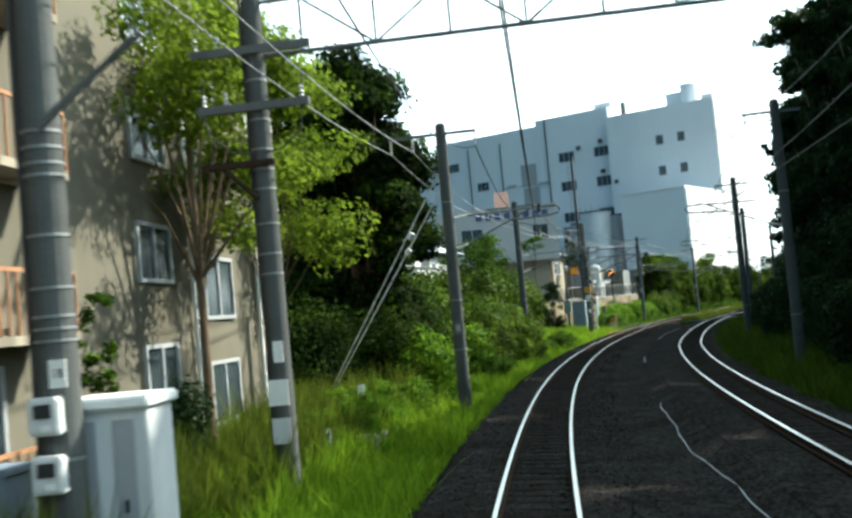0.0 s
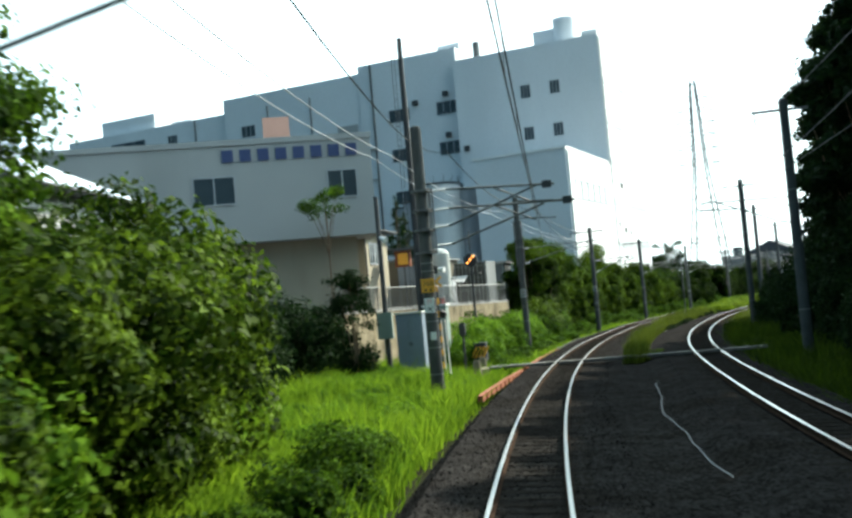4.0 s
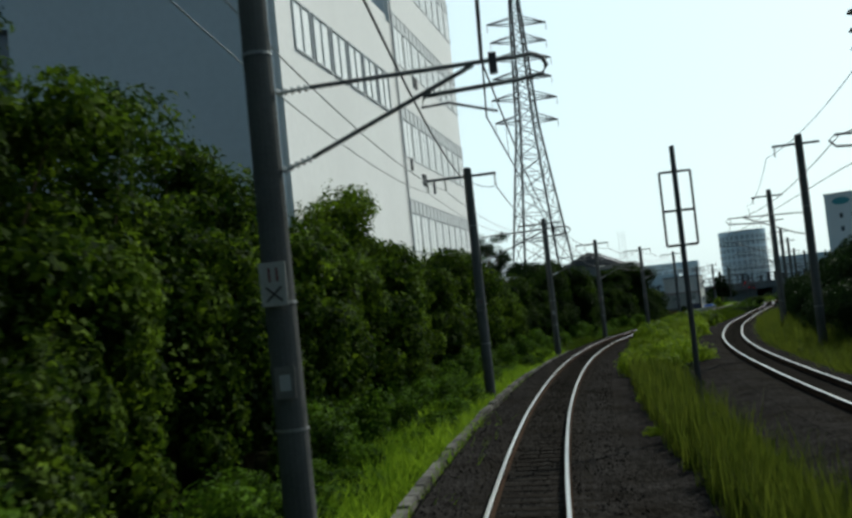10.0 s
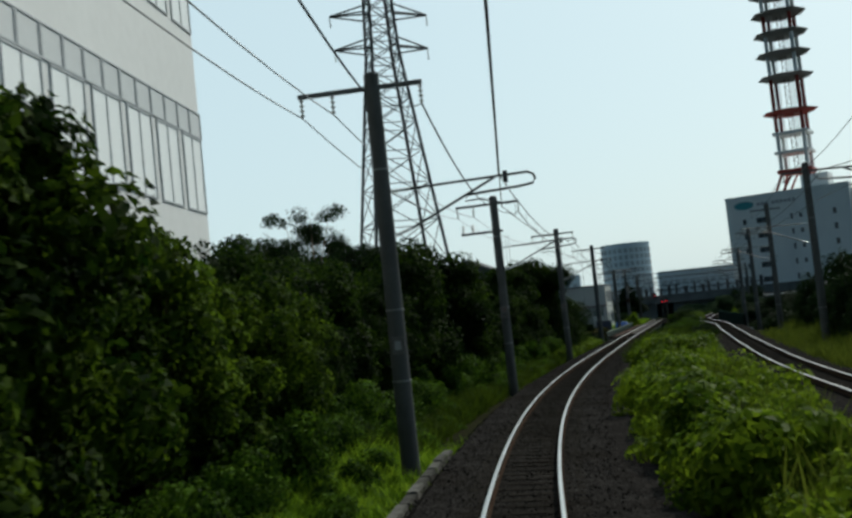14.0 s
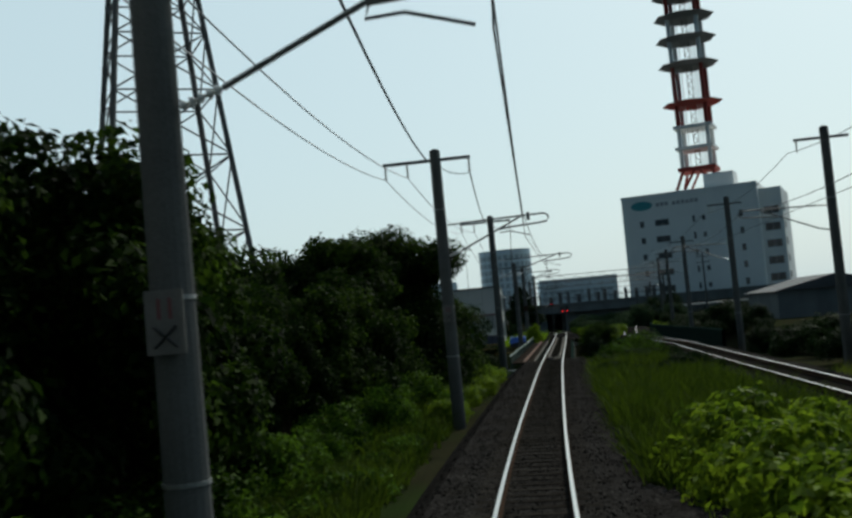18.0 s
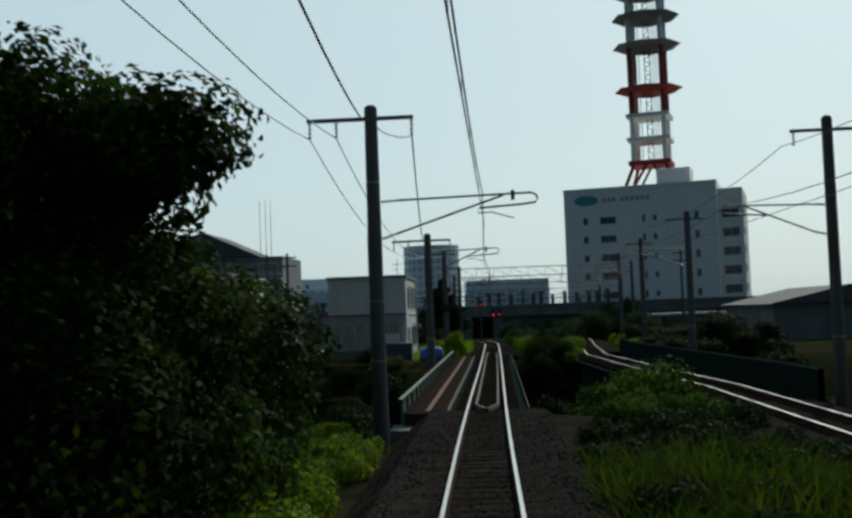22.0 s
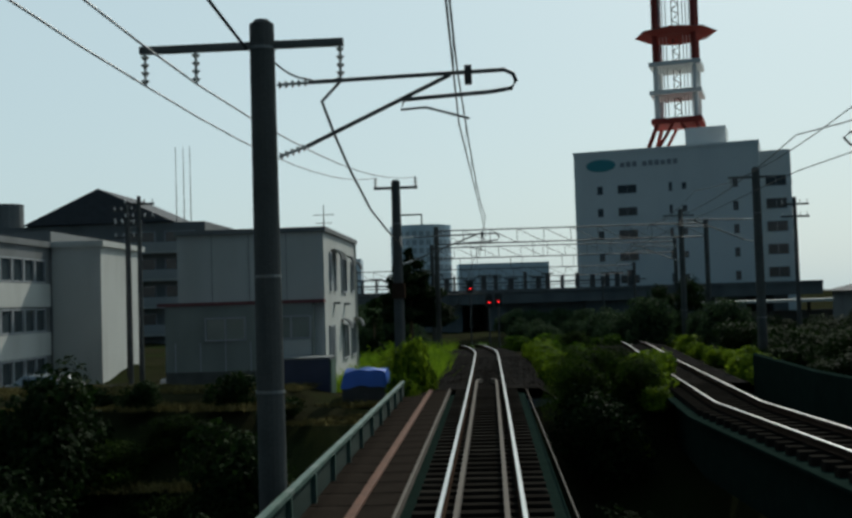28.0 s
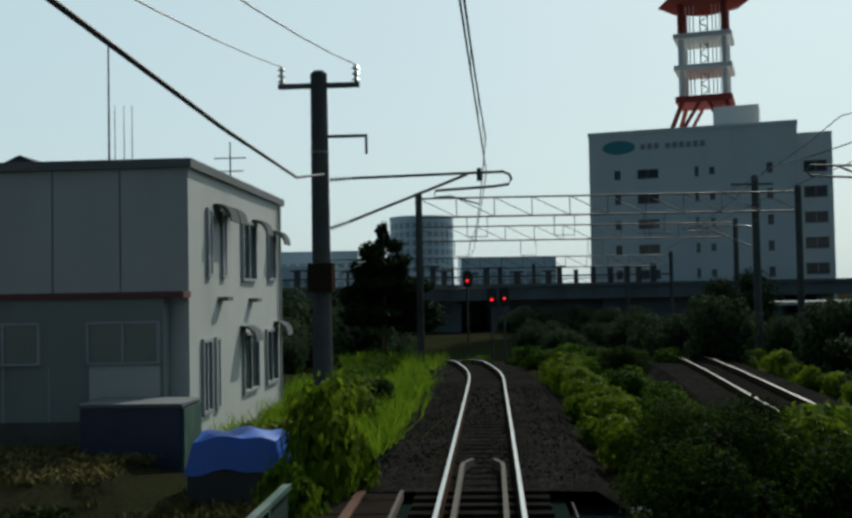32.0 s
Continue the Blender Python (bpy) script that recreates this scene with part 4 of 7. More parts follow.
bmesh.ops.create_circle(oval, cap_ends=True, segments=32, radius=1.0, matrix=Matrix.Translation((4.8, -0.06, 25.6)) @ pose(0, 0, 0, 90, 0, 0) @ Matrix.Diagonal((2.6, 1.1, 1, 1)))
part("sign_oval", oval, M["teal"], ntt, "teal oval company sign")
for k in range(9):
    x = 8.2 + k * 1.05 + (0.7 if k > 2 else 0)
    part("sign_bar", B(x, -0.08, 25.1, x + 0.75, -0.01, 26.0 if k % 3 else 25.9), M["cabinet_dark"], ntt)
mast = thing("lattice_mast", ntt.matrix_world @ pose(17.5, 12, 28.2), "red and white round lattice antenna mast on the office roof", "antenna mast")
LEG = 3.45
corners = [(-LEG, -LEG), (LEG, -LEG), (LEG, LEG), (-LEG, LEG)]
for x, y in corners:
    part("foot_strut", R((x * 1.55, y * 1.55, 0), (x, y, 5.4), 0.38, seg=10), M["red"], mast)
    part("foot_strut", R((x * 0.2, y, 5.3), (x * 1.1, y * 1.3, 0), 0.3, seg=8), M["red"], mast)


def plate_ring(r0, r1, z0, z1):
    return R((0, 0, z0), (0, 0, z1), r0, r1, 8)


part("ring_base", B(-4.5, -4.5, 5.2, 4.5, 4.5, 6.2, 0.1), M["red"], mast)
z = 5.7
for height_, paint, deck in ((5.2, "white_paint", ""), (5.2, "white_paint", ""), (6.0, "red", "red"), (9.7, "red", "cabinet_dark"), (6.4, "white_paint", "cabinet_dark"), (5.6, "white_paint", "cabinet_dark"), (5.6, "red", "cabinet_dark"), (5.6, "white_paint", "cabinet_dark"), (5.6, "red", "red")):
    for x, y in corners:
        part("upright", R((x, y, z), (x, y, z + height_), 0.52, seg=10), M[paint], mast)
    for k in range(10):
        x = -2.7 + 0.6 * k
        if abs(x) > 1.2:
            part("cable_pipe", R((x, -2.2, z), (x, -2.2, z + height_), 0.09, seg=6), M["white_paint"], mast)
    bm = bmesh.new()
    for a0 in (-0.6, 0.6):
        rod(bm, (a0, 0, z), (a0, 0, z + height_), 0.09, seg=5)
    n_ = int(height_ / 0.9)
    for i in range(n_):
        s0, s1 = (-0.7, 0.7) if i % 2 else (0.7, -0.7)
        rod(bm, (s0, 0, z + i * height_ / n_), (s1, 0, z + (i + 1) * height_ / n_), 0.09, seg=5)
    part("ladder", bm, M["galv"], mast)
    z += height_
    if deck:
        part("platform", plate_ring(5.2, 7.4, z - 0.7, z), M[deck], mast)
        part("platform_rail", plate_ring(7.4, 7.4, z, z + 0.12), M["galv"], mast)
    else:
        part("belt", B(-4.6, -4.6, z - 0.4, 4.6, 4.6, z + 0.4, 0.08), M[paint], mast)


# transmission tower
def lattice_tower(x, y, base, top_w, height, turn):
    root = thing("transmission_tower", pose(x, y, 0, 0, 0, turn), "tall grey steel lattice transmission tower with six pairs of arms", "transmission tower")

    def half(z):
        return base / 2 + (top_w - base) / 2 * min(1.0, z / (height * 0.62)) if z < height * 0.62 else top_w / 2 * (1 - 0.55 * (z - height * 0.62) / (height * 0.38))
    levels = [-1.0]
    while levels[-1] < height:
        levels.append(levels[-1] + max(1.5, half(max(0, levels[-1])) * 1.15))
    for sx, sy in ((-1, -1), (1, -1), (1, 1), (-1, 1)):
        for a, b in ((-1.0, height * 0.62), (height * 0.62, height + 0.5)):
            ha, hb = half(max(0, a)), half(b)
            part("leg", R((sx * ha, sy * ha, a), (sx * hb, sy * hb, b), 0.15, seg=6), M["tower_steel"], root)
    for side in range(4):
        bm = bmesh.new()
        rot = Matrix.Rotation(math.radians(90 * side), 4, "Z")
        for a, b in zip(levels, levels[1:]):
            ha, hb = half(max(0, a)), half(b)
            rod(bm, rot @ Vector((-ha, -ha, a)), rot @ Vector((hb, -hb, b)), 0.045, seg=5)
            rod(bm, rot @ Vector((ha, -ha, a)), rot @ Vector((-hb, -hb, b)), 0.045, seg=5)
            rod(bm, rot @ Vector((-hb, -hb, b)), rot @ Vector((hb, -hb, b)), 0.045, seg=5)
        part("bracing", bm, M["tower_steel"], root)
    for i, z in enumerate((27.0, 30.0, 32.8, 35.3, 37.6, 40.0)):
        reach = 3.3 if i % 2 else 3.0
        for sx in (-1, 1):
            h = half(z)
            bm = bmesh.new()
            for sy in (-1, 1):
                rod(bm, (sx * h, sy * h, z), (sx * (h + reach), 0, z + 0.1), 0.075, seg=5)
                rod(bm, (sx * h, sy * h, z + 0.9), (sx * (h + reach), 0, z + 0.15), 0.075, seg=5)
            part("cross_arm", bm, M["tower_steel"], root)
            bm = bmesh.new()
            insulator(bm, (sx * (h + reach), 0, z + 0.1), (sx * (h + reach), 0, z - 0.9), 0.09, 6)
            part("insulator", bm, M["porcelain"], root)
    return root


lattice_tower(107.5, 249.3, 8.2, 2.4, 43.0, -14)


# ---- smaller buildings ----
def box_house(name, m, label, w, l, h, wall, base=-1.5):
    root = thing(name, m, label, "house")
    part("wall_block", B(-w, 0, base, 0, l, h), M[wall], root)
    return root


# two-storey white site office: x < 0 away from the line, y along the line
office = box_house("site_office", stand(332.2, -6.5, 0), "two-storey white box office with a maroon band and window hoods", 5.9, 10.1, 5.65, "white_wall")
part("roof_edge", B(-6.0, -0.1, 5.65, 0.1, 10.2, 5.85), M["grey_wall"], office)
part("band", B(-6.6, -0.5, 2.84, 0.03, 0.06, 2.98), M["maroon"], office)
part("porch", B(-6.3, -0.45, -1.2, -0.42, 0, 2.84), M["porch"], office, "pale grey-green boarded porch front")
windows_on(office, (0, -0.45, 0), (1, 0, 0), (0, -1, 0), [(-2.07, 1.45, -0.5, 2.36), (-4.7, 1.45, -3.08, 2.36)], mat="porch_glass", mull=1, frame_w=0.05)
part("door_panel", B(-2.02, -0.49, -0.6, -0.5, -0.45, 1.42, 0.01), M["white_wall"], office, "white panel below the window")
part("skirting", B(-6.3, -0.48, -0.75, -2.1, -0.45, 0.25, 0.01), M["plank"], office)
for x in (-5.9, -4.9, -3.9, -2.9):
    part("cladding_seam", B(x - 0.02, -0.47, 0.25, x + 0.02, -0.45, 1.4), M["frame"], office)
for x in (-4.5, -3.0, -1.5):
    part("cladding_seam", B(x - 0.012, -0.012, 2.98, x + 0.012, 0.0, 5.65), M["grey_wall"], office)
part("down_pipe", R((0.06, 9.6, -0.9), (0.06, 9.6, 5.6), 0.045, seg=8), M["white_wall"], office)
windows_on(office, (0, 0, 0), (0, 1, 0), (1, 0, 0), [(1.4, 3.3, 1.8, 4.9), (2.7, 3.3, 3.1, 4.9), (4.8, 3.25, 6.4, 4.85), (8.0, 3.3, 9.0, 4.7), (0.9, 0.2, 1.7, 1.9), (2.0, 0.2, 2.4, 1.9), (4.8, 0.3, 6.6, 1.9), (7.6, 0.3, 9.2, 1.9)], mull=1)
for y, z in ((2.5, 5.05), (3.4, 5.05), (6.5, 4.95), (9.0, 4.8), (5.0, 2.1), (9.2, 2.1)):
    bm = bmesh.new()
    for k in range(6):
        a0, a1 = math.radians(15 * k), math.radians(15 * (k + 1))
        box(bm, 0.42 * math.sin(a0) - 0.02, y - 0.4, z - 0.42 + 0.42 * math.cos(a1), 0.42 * math.sin(a1) + 0.01, y + 0.4, z - 0.42 + 0.42 * math.cos(a0))
    part("window_hood", bm, M["grey_wall"], office)
part("vent_cap", B(0.0, 2.4, 2.75, 0.25, 2.9, 2.85), M["grey_wall"], office)
part("vent_cap", B(0.0, 5.6, 2.7, 0.25, 6.1, 2.8), M["grey_wall"], office)
for x, y, top in ((-3.2, 4, 9.4), (-1.4, 9.4, 7.6)):
    part("aerial", R((x, y, 5.8), (x, y, top), 0.03, 0.02, 6), M["galv"], office)
part("aerial_arm", R((-1.9, 9.4, 7.1), (-0.9, 9.4, 7.1), 0.02, seg=5), M["galv"], office)
part("aerial_arm", R((-1.8, 9.4, 6.7), (-1.0, 9.4, 6.7), 0.02, seg=5), M["galv"], office)
# grey school-like block with strip windows
block = thing("strip_window_building", frame_pose(146.7, 300.2, (0.687, 0.727)), "grey three-storey building with long strip windows", "building")
part("wall_block", B(-15, 0, -2.5, 0, 17.4, 6.6), M["grey_wall"], block)
part("roof_edge", B(-15.15, -0.15, 6.6, 0.15, 17.4, 6.95), M["grey_wall"], block)
for z in (-1.15, 1.65, 4.5):
    part("spandrel", B(0.0, 0.05, z - 1.4, 0.1, 17.3, z - 0.05), M["white_wall"], block)
    windows_on(block, (0.0, 0, 0), (0, 1, 0), (1, 0, 0), [(0.3 + 1.5 * k + (1.3 if k > 4 else 0), z, 1.72 + 1.5 * k + (1.3 if k > 4 else 0), z + 1.35) for k in range(10)], mull=0, depth=0.2)
    windows_on(block, (0, 0, 0), (1, 0, 0), (0, -1, 0), [(-1.5, z, -0.2, z + 1.35)], mull=1)
part("pillar", B(0.0, 7.85, -2.5, 0.22, 8.95, 6.6), M["cabinet_dark"], block)
stair = part("stair_block", B(0.15, 17.45, -2.5, 3.1, 25.2, 6.6), M["white_wall"], block)
part("roof_slab", B(0.0, 17.3, 6.6, 3.3, 25.4, 6.95), M["white_wall"], block)
part("back_block", B(-15, 17.45, -2.5, 0.1, 30, 7.6), M["grey_wall"], block)
dark = thing("gabled_building", frame_pose(188.1, 346.8, (0.70, 0.714)), "dark building with a low gabled roof and roof aerials", "building")
part("wall_block", B(-26, 0, -2, 0, 14, 11.6), M["grey_wall"], dark)
bm = bmesh.new()
v = [bm.verts.new(p) for p in ((-19, -0.4, 11.7), (-3.2, -0.4, 11.7), (-11.0, -0.4, 15.3), (-19, 14.3, 11.7), (-3.2, 14.3, 11.7), (-11.0, 14.3, 15.3))]
for f in ((0, 1, 2), (3, 5, 4), (0, 2, 5, 3), (1, 4, 5, 2), (0, 3, 4, 1)):
    bm.faces.new([v[i] for i in f])
part("roof", bm, M["roof"], dark)
part("roof_tank", R((-21.5, 2, 11.6), (-21.5, 2, 14.2), 1.5, seg=16), M["grey_wall"], dark)
for z in (8.6, 5.8, 3.0, 0.2):
    slab = part("balcony", B(-9, -1.2, z - 0.2, 0.0, 0, z), M["white_wall"], dark)
    part("front", B(-9, -1.25, z, 0.0, -1.15, z + 0.95), M["grey_clad"], slab)
    windows_on(dark, (0, 0, 0), (1, 0, 0), (0, -1, 0), [(-8.4, z + 0.2, -5.2, z + 2.1), (-4.2, z + 0.2, -1.0, z + 2.1)], mull=1)
for x in (-25, -24.2, -23.5, -3.2, -2.4, -1.7):
    part("aerial", R((x, 1, 11.4), (x, 1, 19.5), 0.05, 0.03, 6), M["galv"], dark)

# far blocks
tower = thing("far_round_tower", pose(396, 537, 0, 0, 0, -40), "hazy blue-grey round tower block in the distance", "building", "far buildings")
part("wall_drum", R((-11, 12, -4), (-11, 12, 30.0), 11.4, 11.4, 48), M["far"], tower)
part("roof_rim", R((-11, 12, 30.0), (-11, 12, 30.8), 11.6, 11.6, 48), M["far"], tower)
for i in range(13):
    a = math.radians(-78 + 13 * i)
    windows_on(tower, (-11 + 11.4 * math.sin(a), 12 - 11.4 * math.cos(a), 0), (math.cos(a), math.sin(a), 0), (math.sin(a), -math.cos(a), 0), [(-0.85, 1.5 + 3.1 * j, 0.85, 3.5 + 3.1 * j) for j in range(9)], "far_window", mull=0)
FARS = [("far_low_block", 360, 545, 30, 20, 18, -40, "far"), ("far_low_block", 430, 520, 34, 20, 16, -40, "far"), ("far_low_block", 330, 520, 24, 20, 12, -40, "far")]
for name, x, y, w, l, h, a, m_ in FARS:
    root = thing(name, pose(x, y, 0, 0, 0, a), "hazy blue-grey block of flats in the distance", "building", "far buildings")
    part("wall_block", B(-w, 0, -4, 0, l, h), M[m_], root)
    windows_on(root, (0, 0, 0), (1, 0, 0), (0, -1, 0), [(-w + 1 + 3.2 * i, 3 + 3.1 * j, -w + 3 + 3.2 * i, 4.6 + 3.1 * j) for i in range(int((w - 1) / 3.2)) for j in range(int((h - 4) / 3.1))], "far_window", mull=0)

# viaduct that closes the view beyond the yard
via = thing("viaduct", stand(440, 0, 0, 0), "dark concrete railway viaduct crossing over the line ahead", "viaduct", kind="structure")
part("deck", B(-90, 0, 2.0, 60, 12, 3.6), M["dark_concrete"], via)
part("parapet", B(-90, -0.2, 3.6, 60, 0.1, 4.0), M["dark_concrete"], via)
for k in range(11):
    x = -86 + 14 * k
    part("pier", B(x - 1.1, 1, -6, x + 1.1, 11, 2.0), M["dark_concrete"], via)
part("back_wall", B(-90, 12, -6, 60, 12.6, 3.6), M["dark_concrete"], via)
# Added panels close the openings; their grey stands in for haze.
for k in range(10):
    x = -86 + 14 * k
    part("haze_infill_panel", B(x + 1.1, 1.4 + 0.5 * (k % 2), -6, x + (12.9 if k % 3 else 9.0), 2.2, 2.0), M["dark_concrete"], via)
post_w = random.Random(12)
x = -34.0
while x < 34:
    w, h = post_w.uniform(0.14, 0.42), post_w.uniform(1.9, 3.0)
    part("station_post", B(x - w, 4, 3.6, x + w, 4.4, 3.6 + h), M["dark_steel"], via)
    if post_w.random() < 0.4:
        part("post_arm", B(x - 0.9, 4.1, 3.4 + h, x + 0.9, 4.3, 3.6 + h), M["dark_steel"], via)
    x += post_w.uniform(1.1, 2.3)
part("station_beam", B(-35, 4.5, 4.9, 35, 4.7, 5.1), M["dark_steel"], via)

# ---- plants ----
def leaf_cloud(blobs, count, size, seed, inner=0.45):
    """Corners and faces of many folded leaves over and inside lumpy blobs (x, y, z, radius x, radius y, radius z)."""
    rng = np.random.default_rng(seed)
    area = np.array([b[3] * b[4] + b[3] * b[5] for b in blobs])
    pick = rng.choice(len(blobs), count, p=area / area.sum())
    bl = np.array(blobs)[pick]
    d = rng.normal(size=(count, 3))
    d /= np.linalg.norm(d, axis=1)[:, None]
    rad = 1 - inner * rng.random(count) ** 2.2 + rng.normal(0, 0.06, count)
    ph = rng.random((6, 3)) * 6
    lump = sum(np.sin(d @ (rng.normal(size=3) * 3.5) + ph[k, 0]) for k in range(4)) * 0.07
    c = bl[:, :3] + d * (rad + lump)[:, None] * bl[:, 3:]
    nrm = d * (1, 1, 0.7) + (0, 0, 0.3) + rng.normal(0, 0.42, (count, 3))
    nrm /= np.linalg.norm(nrm, axis=1)[:, None]
    t = np.cross(nrm, rng.normal(size=(count, 3)))
    t /= np.linalg.norm(t, axis=1)[:, None] + 1e-9
    b = np.cross(nrm, t)
    sz = size * (0.6 + 0.8 * rng.random(count))[:, None]
    tip, tail = c + t * sz * 0.6 - nrm * sz * 0.1, c - t * sz * 0.6
    l, r = c + b * sz * 0.34 + nrm * sz * 0.12, c - b * sz * 0.34 + nrm * sz * 0.12
    return np.stack([tail, l, tip, r], 1).reshape(-1, 3)


def leaf_mesh(name, verts, mat):
    me = bpy.data.meshes.new(name)
    n = len(verts) // 4
    me.vertices.add(4 * n)
    me.vertices.foreach_set("co", np.asarray(verts, np.float32).ravel())
    me.loops.add(4 * n)
    me.loops.foreach_set("vertex_index", np.arange(4 * n, dtype=np.int32))
    me.polygons.add(n)
    me.polygons.foreach_set("loop_start", np.arange(0, 4 * n, 4, dtype=np.int32))
    me.polygons.foreach_set("loop_total", np.full(n, 4, np.int32))
    me.materials.append(M[mat])
    me.update(calc_edges=True)
    return me


def blade_patch(name, w, l, count, h0, h1, mat, seed, lean=0.35, width=0.018):
    """A patch of grass blades, bent at their tips, densest in tufts."""
    rng = np.random.default_rng(seed)
    tuft = rng.random((max(4, count // 12), 2)) * (w, l) - (w / 2, l / 2)
    grow = 0.5 + rng.random(len(tuft))
    k = rng.integers(0, len(tuft), count)
    p = tuft[k] + rng.normal(0, 0.12, (count, 2))
    h = (h0 + (h1 - h0) * rng.random(count) ** 1.5) * grow[k]
    a = rng.random(count) * 2 * np.pi
    side = np.c_[np.cos(a), np.sin(a), 0 * a] * (width * (0.7 + 0.8 * rng.random(count)))[:, None]
    g = rng.normal(0, lean, (count, 2)) * h[:, None]
    base = np.c_[p, 0 * h - 0.05]
    mid = base + np.c_[g * 0.35, h * 0.6]
    top = base + np.c_[g, h]
    verts = np.stack([base - side, base + side, mid + side * 0.8, top, mid - side * 0.8], 1).reshape(-1, 3)
    faces = []
    for i in range(0, 5 * count, 5):
        faces += [(i, i + 1, i + 2, i + 4), (i + 4, i + 2, i + 3)]
    return from_arrays(name, verts.tolist(), faces, M[mat])


def blob_set(seed, n, w, h, low=0.2):
    """Overlapping lumps inside a mound of radius w and height h."""
    rng = random.Random(seed)
    out = []
    for k in range(n):
        a, q = rng.random() * 6.28, math.sqrt(rng.random())
        z = h * (low + (0.86 - low) * (k + 0.5) / n)
        top = math.sqrt(max(0.05, 1 - ((z / h) - 0.35) ** 2 * 1.6)) if z > 0.35 * h else 1.0
        r = w * (rng.uniform(0.24, 0.44) if n > 20 else rng.uniform(0.34, 0.56))
        x = w * (0.78 if n > 20 else 0.6) * top * q
        out.append((x * math.cos(a), x * math.sin(a), z, r, r, min(r * rng.uniform(0.75, 1.1), z, h * 1.02 - z + 0.12 * h)))
    return out


# mounds at true size: name -> (radius, height, lumps, leaves, leaf size)
KINDS = {"bush": (1.3, 2.0, 10, 3400, 0.12, "leaf"), "lush": (1.3, 2.0, 10, 4200, 0.11, "leaf_lush"), "bank": (1.8, 5.0, 18, 11000, 0.14, "leaf"), "tall": (1.7, 3.8, 14, 8500, 0.12, "leaf_shade"), "hedge": (2.0, 6.3, 40, 17000, 0.16, "leaf_hedge"),
         "hedge_dark": (2.0, 6.3, 40, 17000, 0.15, "leaf_fine"), "dark": (1.6, 2.6, 14, 5600, 0.14, "leaf_dark"), "vine": (1.2, 1.25, 10, 2600, 0.15, "leaf_bright"), "fine": (1.6, 2.6, 16, 13000, 0.085, "leaf_fine"), "low": (0.9, 0.75, 8, 1500, 0.10, "leaf"), "low_dark": (0.9, 0.75, 8, 1600, 0.10, "leaf_dark"), "weed": (0.9, 0.8, 8, 1500, 0.09, "leaf_bright"), "far": (1.6, 2.6, 16, 4200, 0.17, "leaf_far"), "clover": (1.1, 0.55, 9, 1900, 0.075, "leaf_lush")}
CLOUD, LEAVES = {}, {}
for q, (kind_, (w_, h_, n_, c_, sz_, mat_)) in enumerate(KINDS.items()):
    CLOUD[kind_] = [leaf_cloud(blob_set(q * 10 + i, n_, w_, h_), c_, sz_, 500 + q * 10 + i) for i in range(3)]
    LEAVES[kind_] = [leaf_mesh("leaves", v_, mat_) for v_ in CLOUD[kind_]]
STEM = {}
for kind_, (w_, h_, *_r) in KINDS.items():
    bm = bmesh.new()
    rng = random.Random(3)
    for _ in range(6):
        a, q = rng.random() * 6.28, rng.uniform(0.2, 0.7) * w_
        mid = Vector((q * 0.4 * math.cos(a), q * 0.4 * math.sin(a), h_ * rng.uniform(0.3, 0.45)))
        rod(bm, (0, 0, -0.15), mid, 0.012 * h_ + 0.01, 0.008 * h_ + 0.006, 6, False)
        rod(bm, mid, (q * math.cos(a), q * math.sin(a), h_ * rng.uniform(0.65, 0.85)), 0.008 * h_ + 0.006, 0.005, 5, False)
    STEM[kind_] = finish("stem", bm, M["bark"])
rnd = random.Random(5)


def shrub(kind, s, d, scale, label, group="", dz=0.0, tall=1.0):
    root = new("hedge_bush" if kind[:5] == "hedge" else "shrub")
    root.matrix_world = stand(s, d, float(ground_z(s, d)) - 0.05 + dz, rnd.uniform(0, 360)) @ Matrix.Diagonal((scale, scale, scale * tall, 1))
    tagged(root, label, "shrub", group)
    for nm, me in (("leaves", rnd.choice(LEAVES[kind])), ("stem", STEM[kind])):
        o = new(nm, me)
        o.parent = root
    return root


def row_of(kind, s0, s1, step, d, scale, label, group="", jitter=0.5, tall=1.0):
    s = s0
    while s < s1:
        shrub(kind, s + rnd.uniform(-jitter, jitter), (d(s) if callable(d) else d) + rnd.uniform(-jitter, jitter), (scale(s) if callable(scale) else scale) * rnd.uniform(0.82, 1.18), label, group, tall=tall)
        s += step


def thicket(name, kind, s0, s1, step, d, scale, label, jitter=0.6, tall=1.0, keep=1.0):
    """A mass of leaves that cannot be told apart, as one mesh."""
    out = []
    s = s0
    while s < s1:
        v = rnd.choice(CLOUD[kind])
        ss, dd = s + rnd.uniform(-jitter, jitter), (d(s) if callable(d) else d) + rnd.uniform(-jitter, jitter)
        k = scale * rnd.uniform(0.75, 1.25)
        m = stand(ss, dd, float(ground_z(ss, dd)) - 0.05, rnd.uniform(0, 360)) @ Matrix.Diagonal((k, k, k * tall * rnd.uniform(0.85, 1.15), 1))
        a = np.array(m)
        w = v.reshape(-1, 4, 3)
        if keep < 1:
            w = w[: int(len(w) * keep)]
        w = w.reshape(-1, 3)
        out.append(w @ a[:3, :3].T + a[:3, 3])
        s += step
    ob = new(name, leaf_mesh(name, np.concatenate(out), KINDS[kind][5]))
    return tagged(ob, label, "undergrowth", kind="stuff")


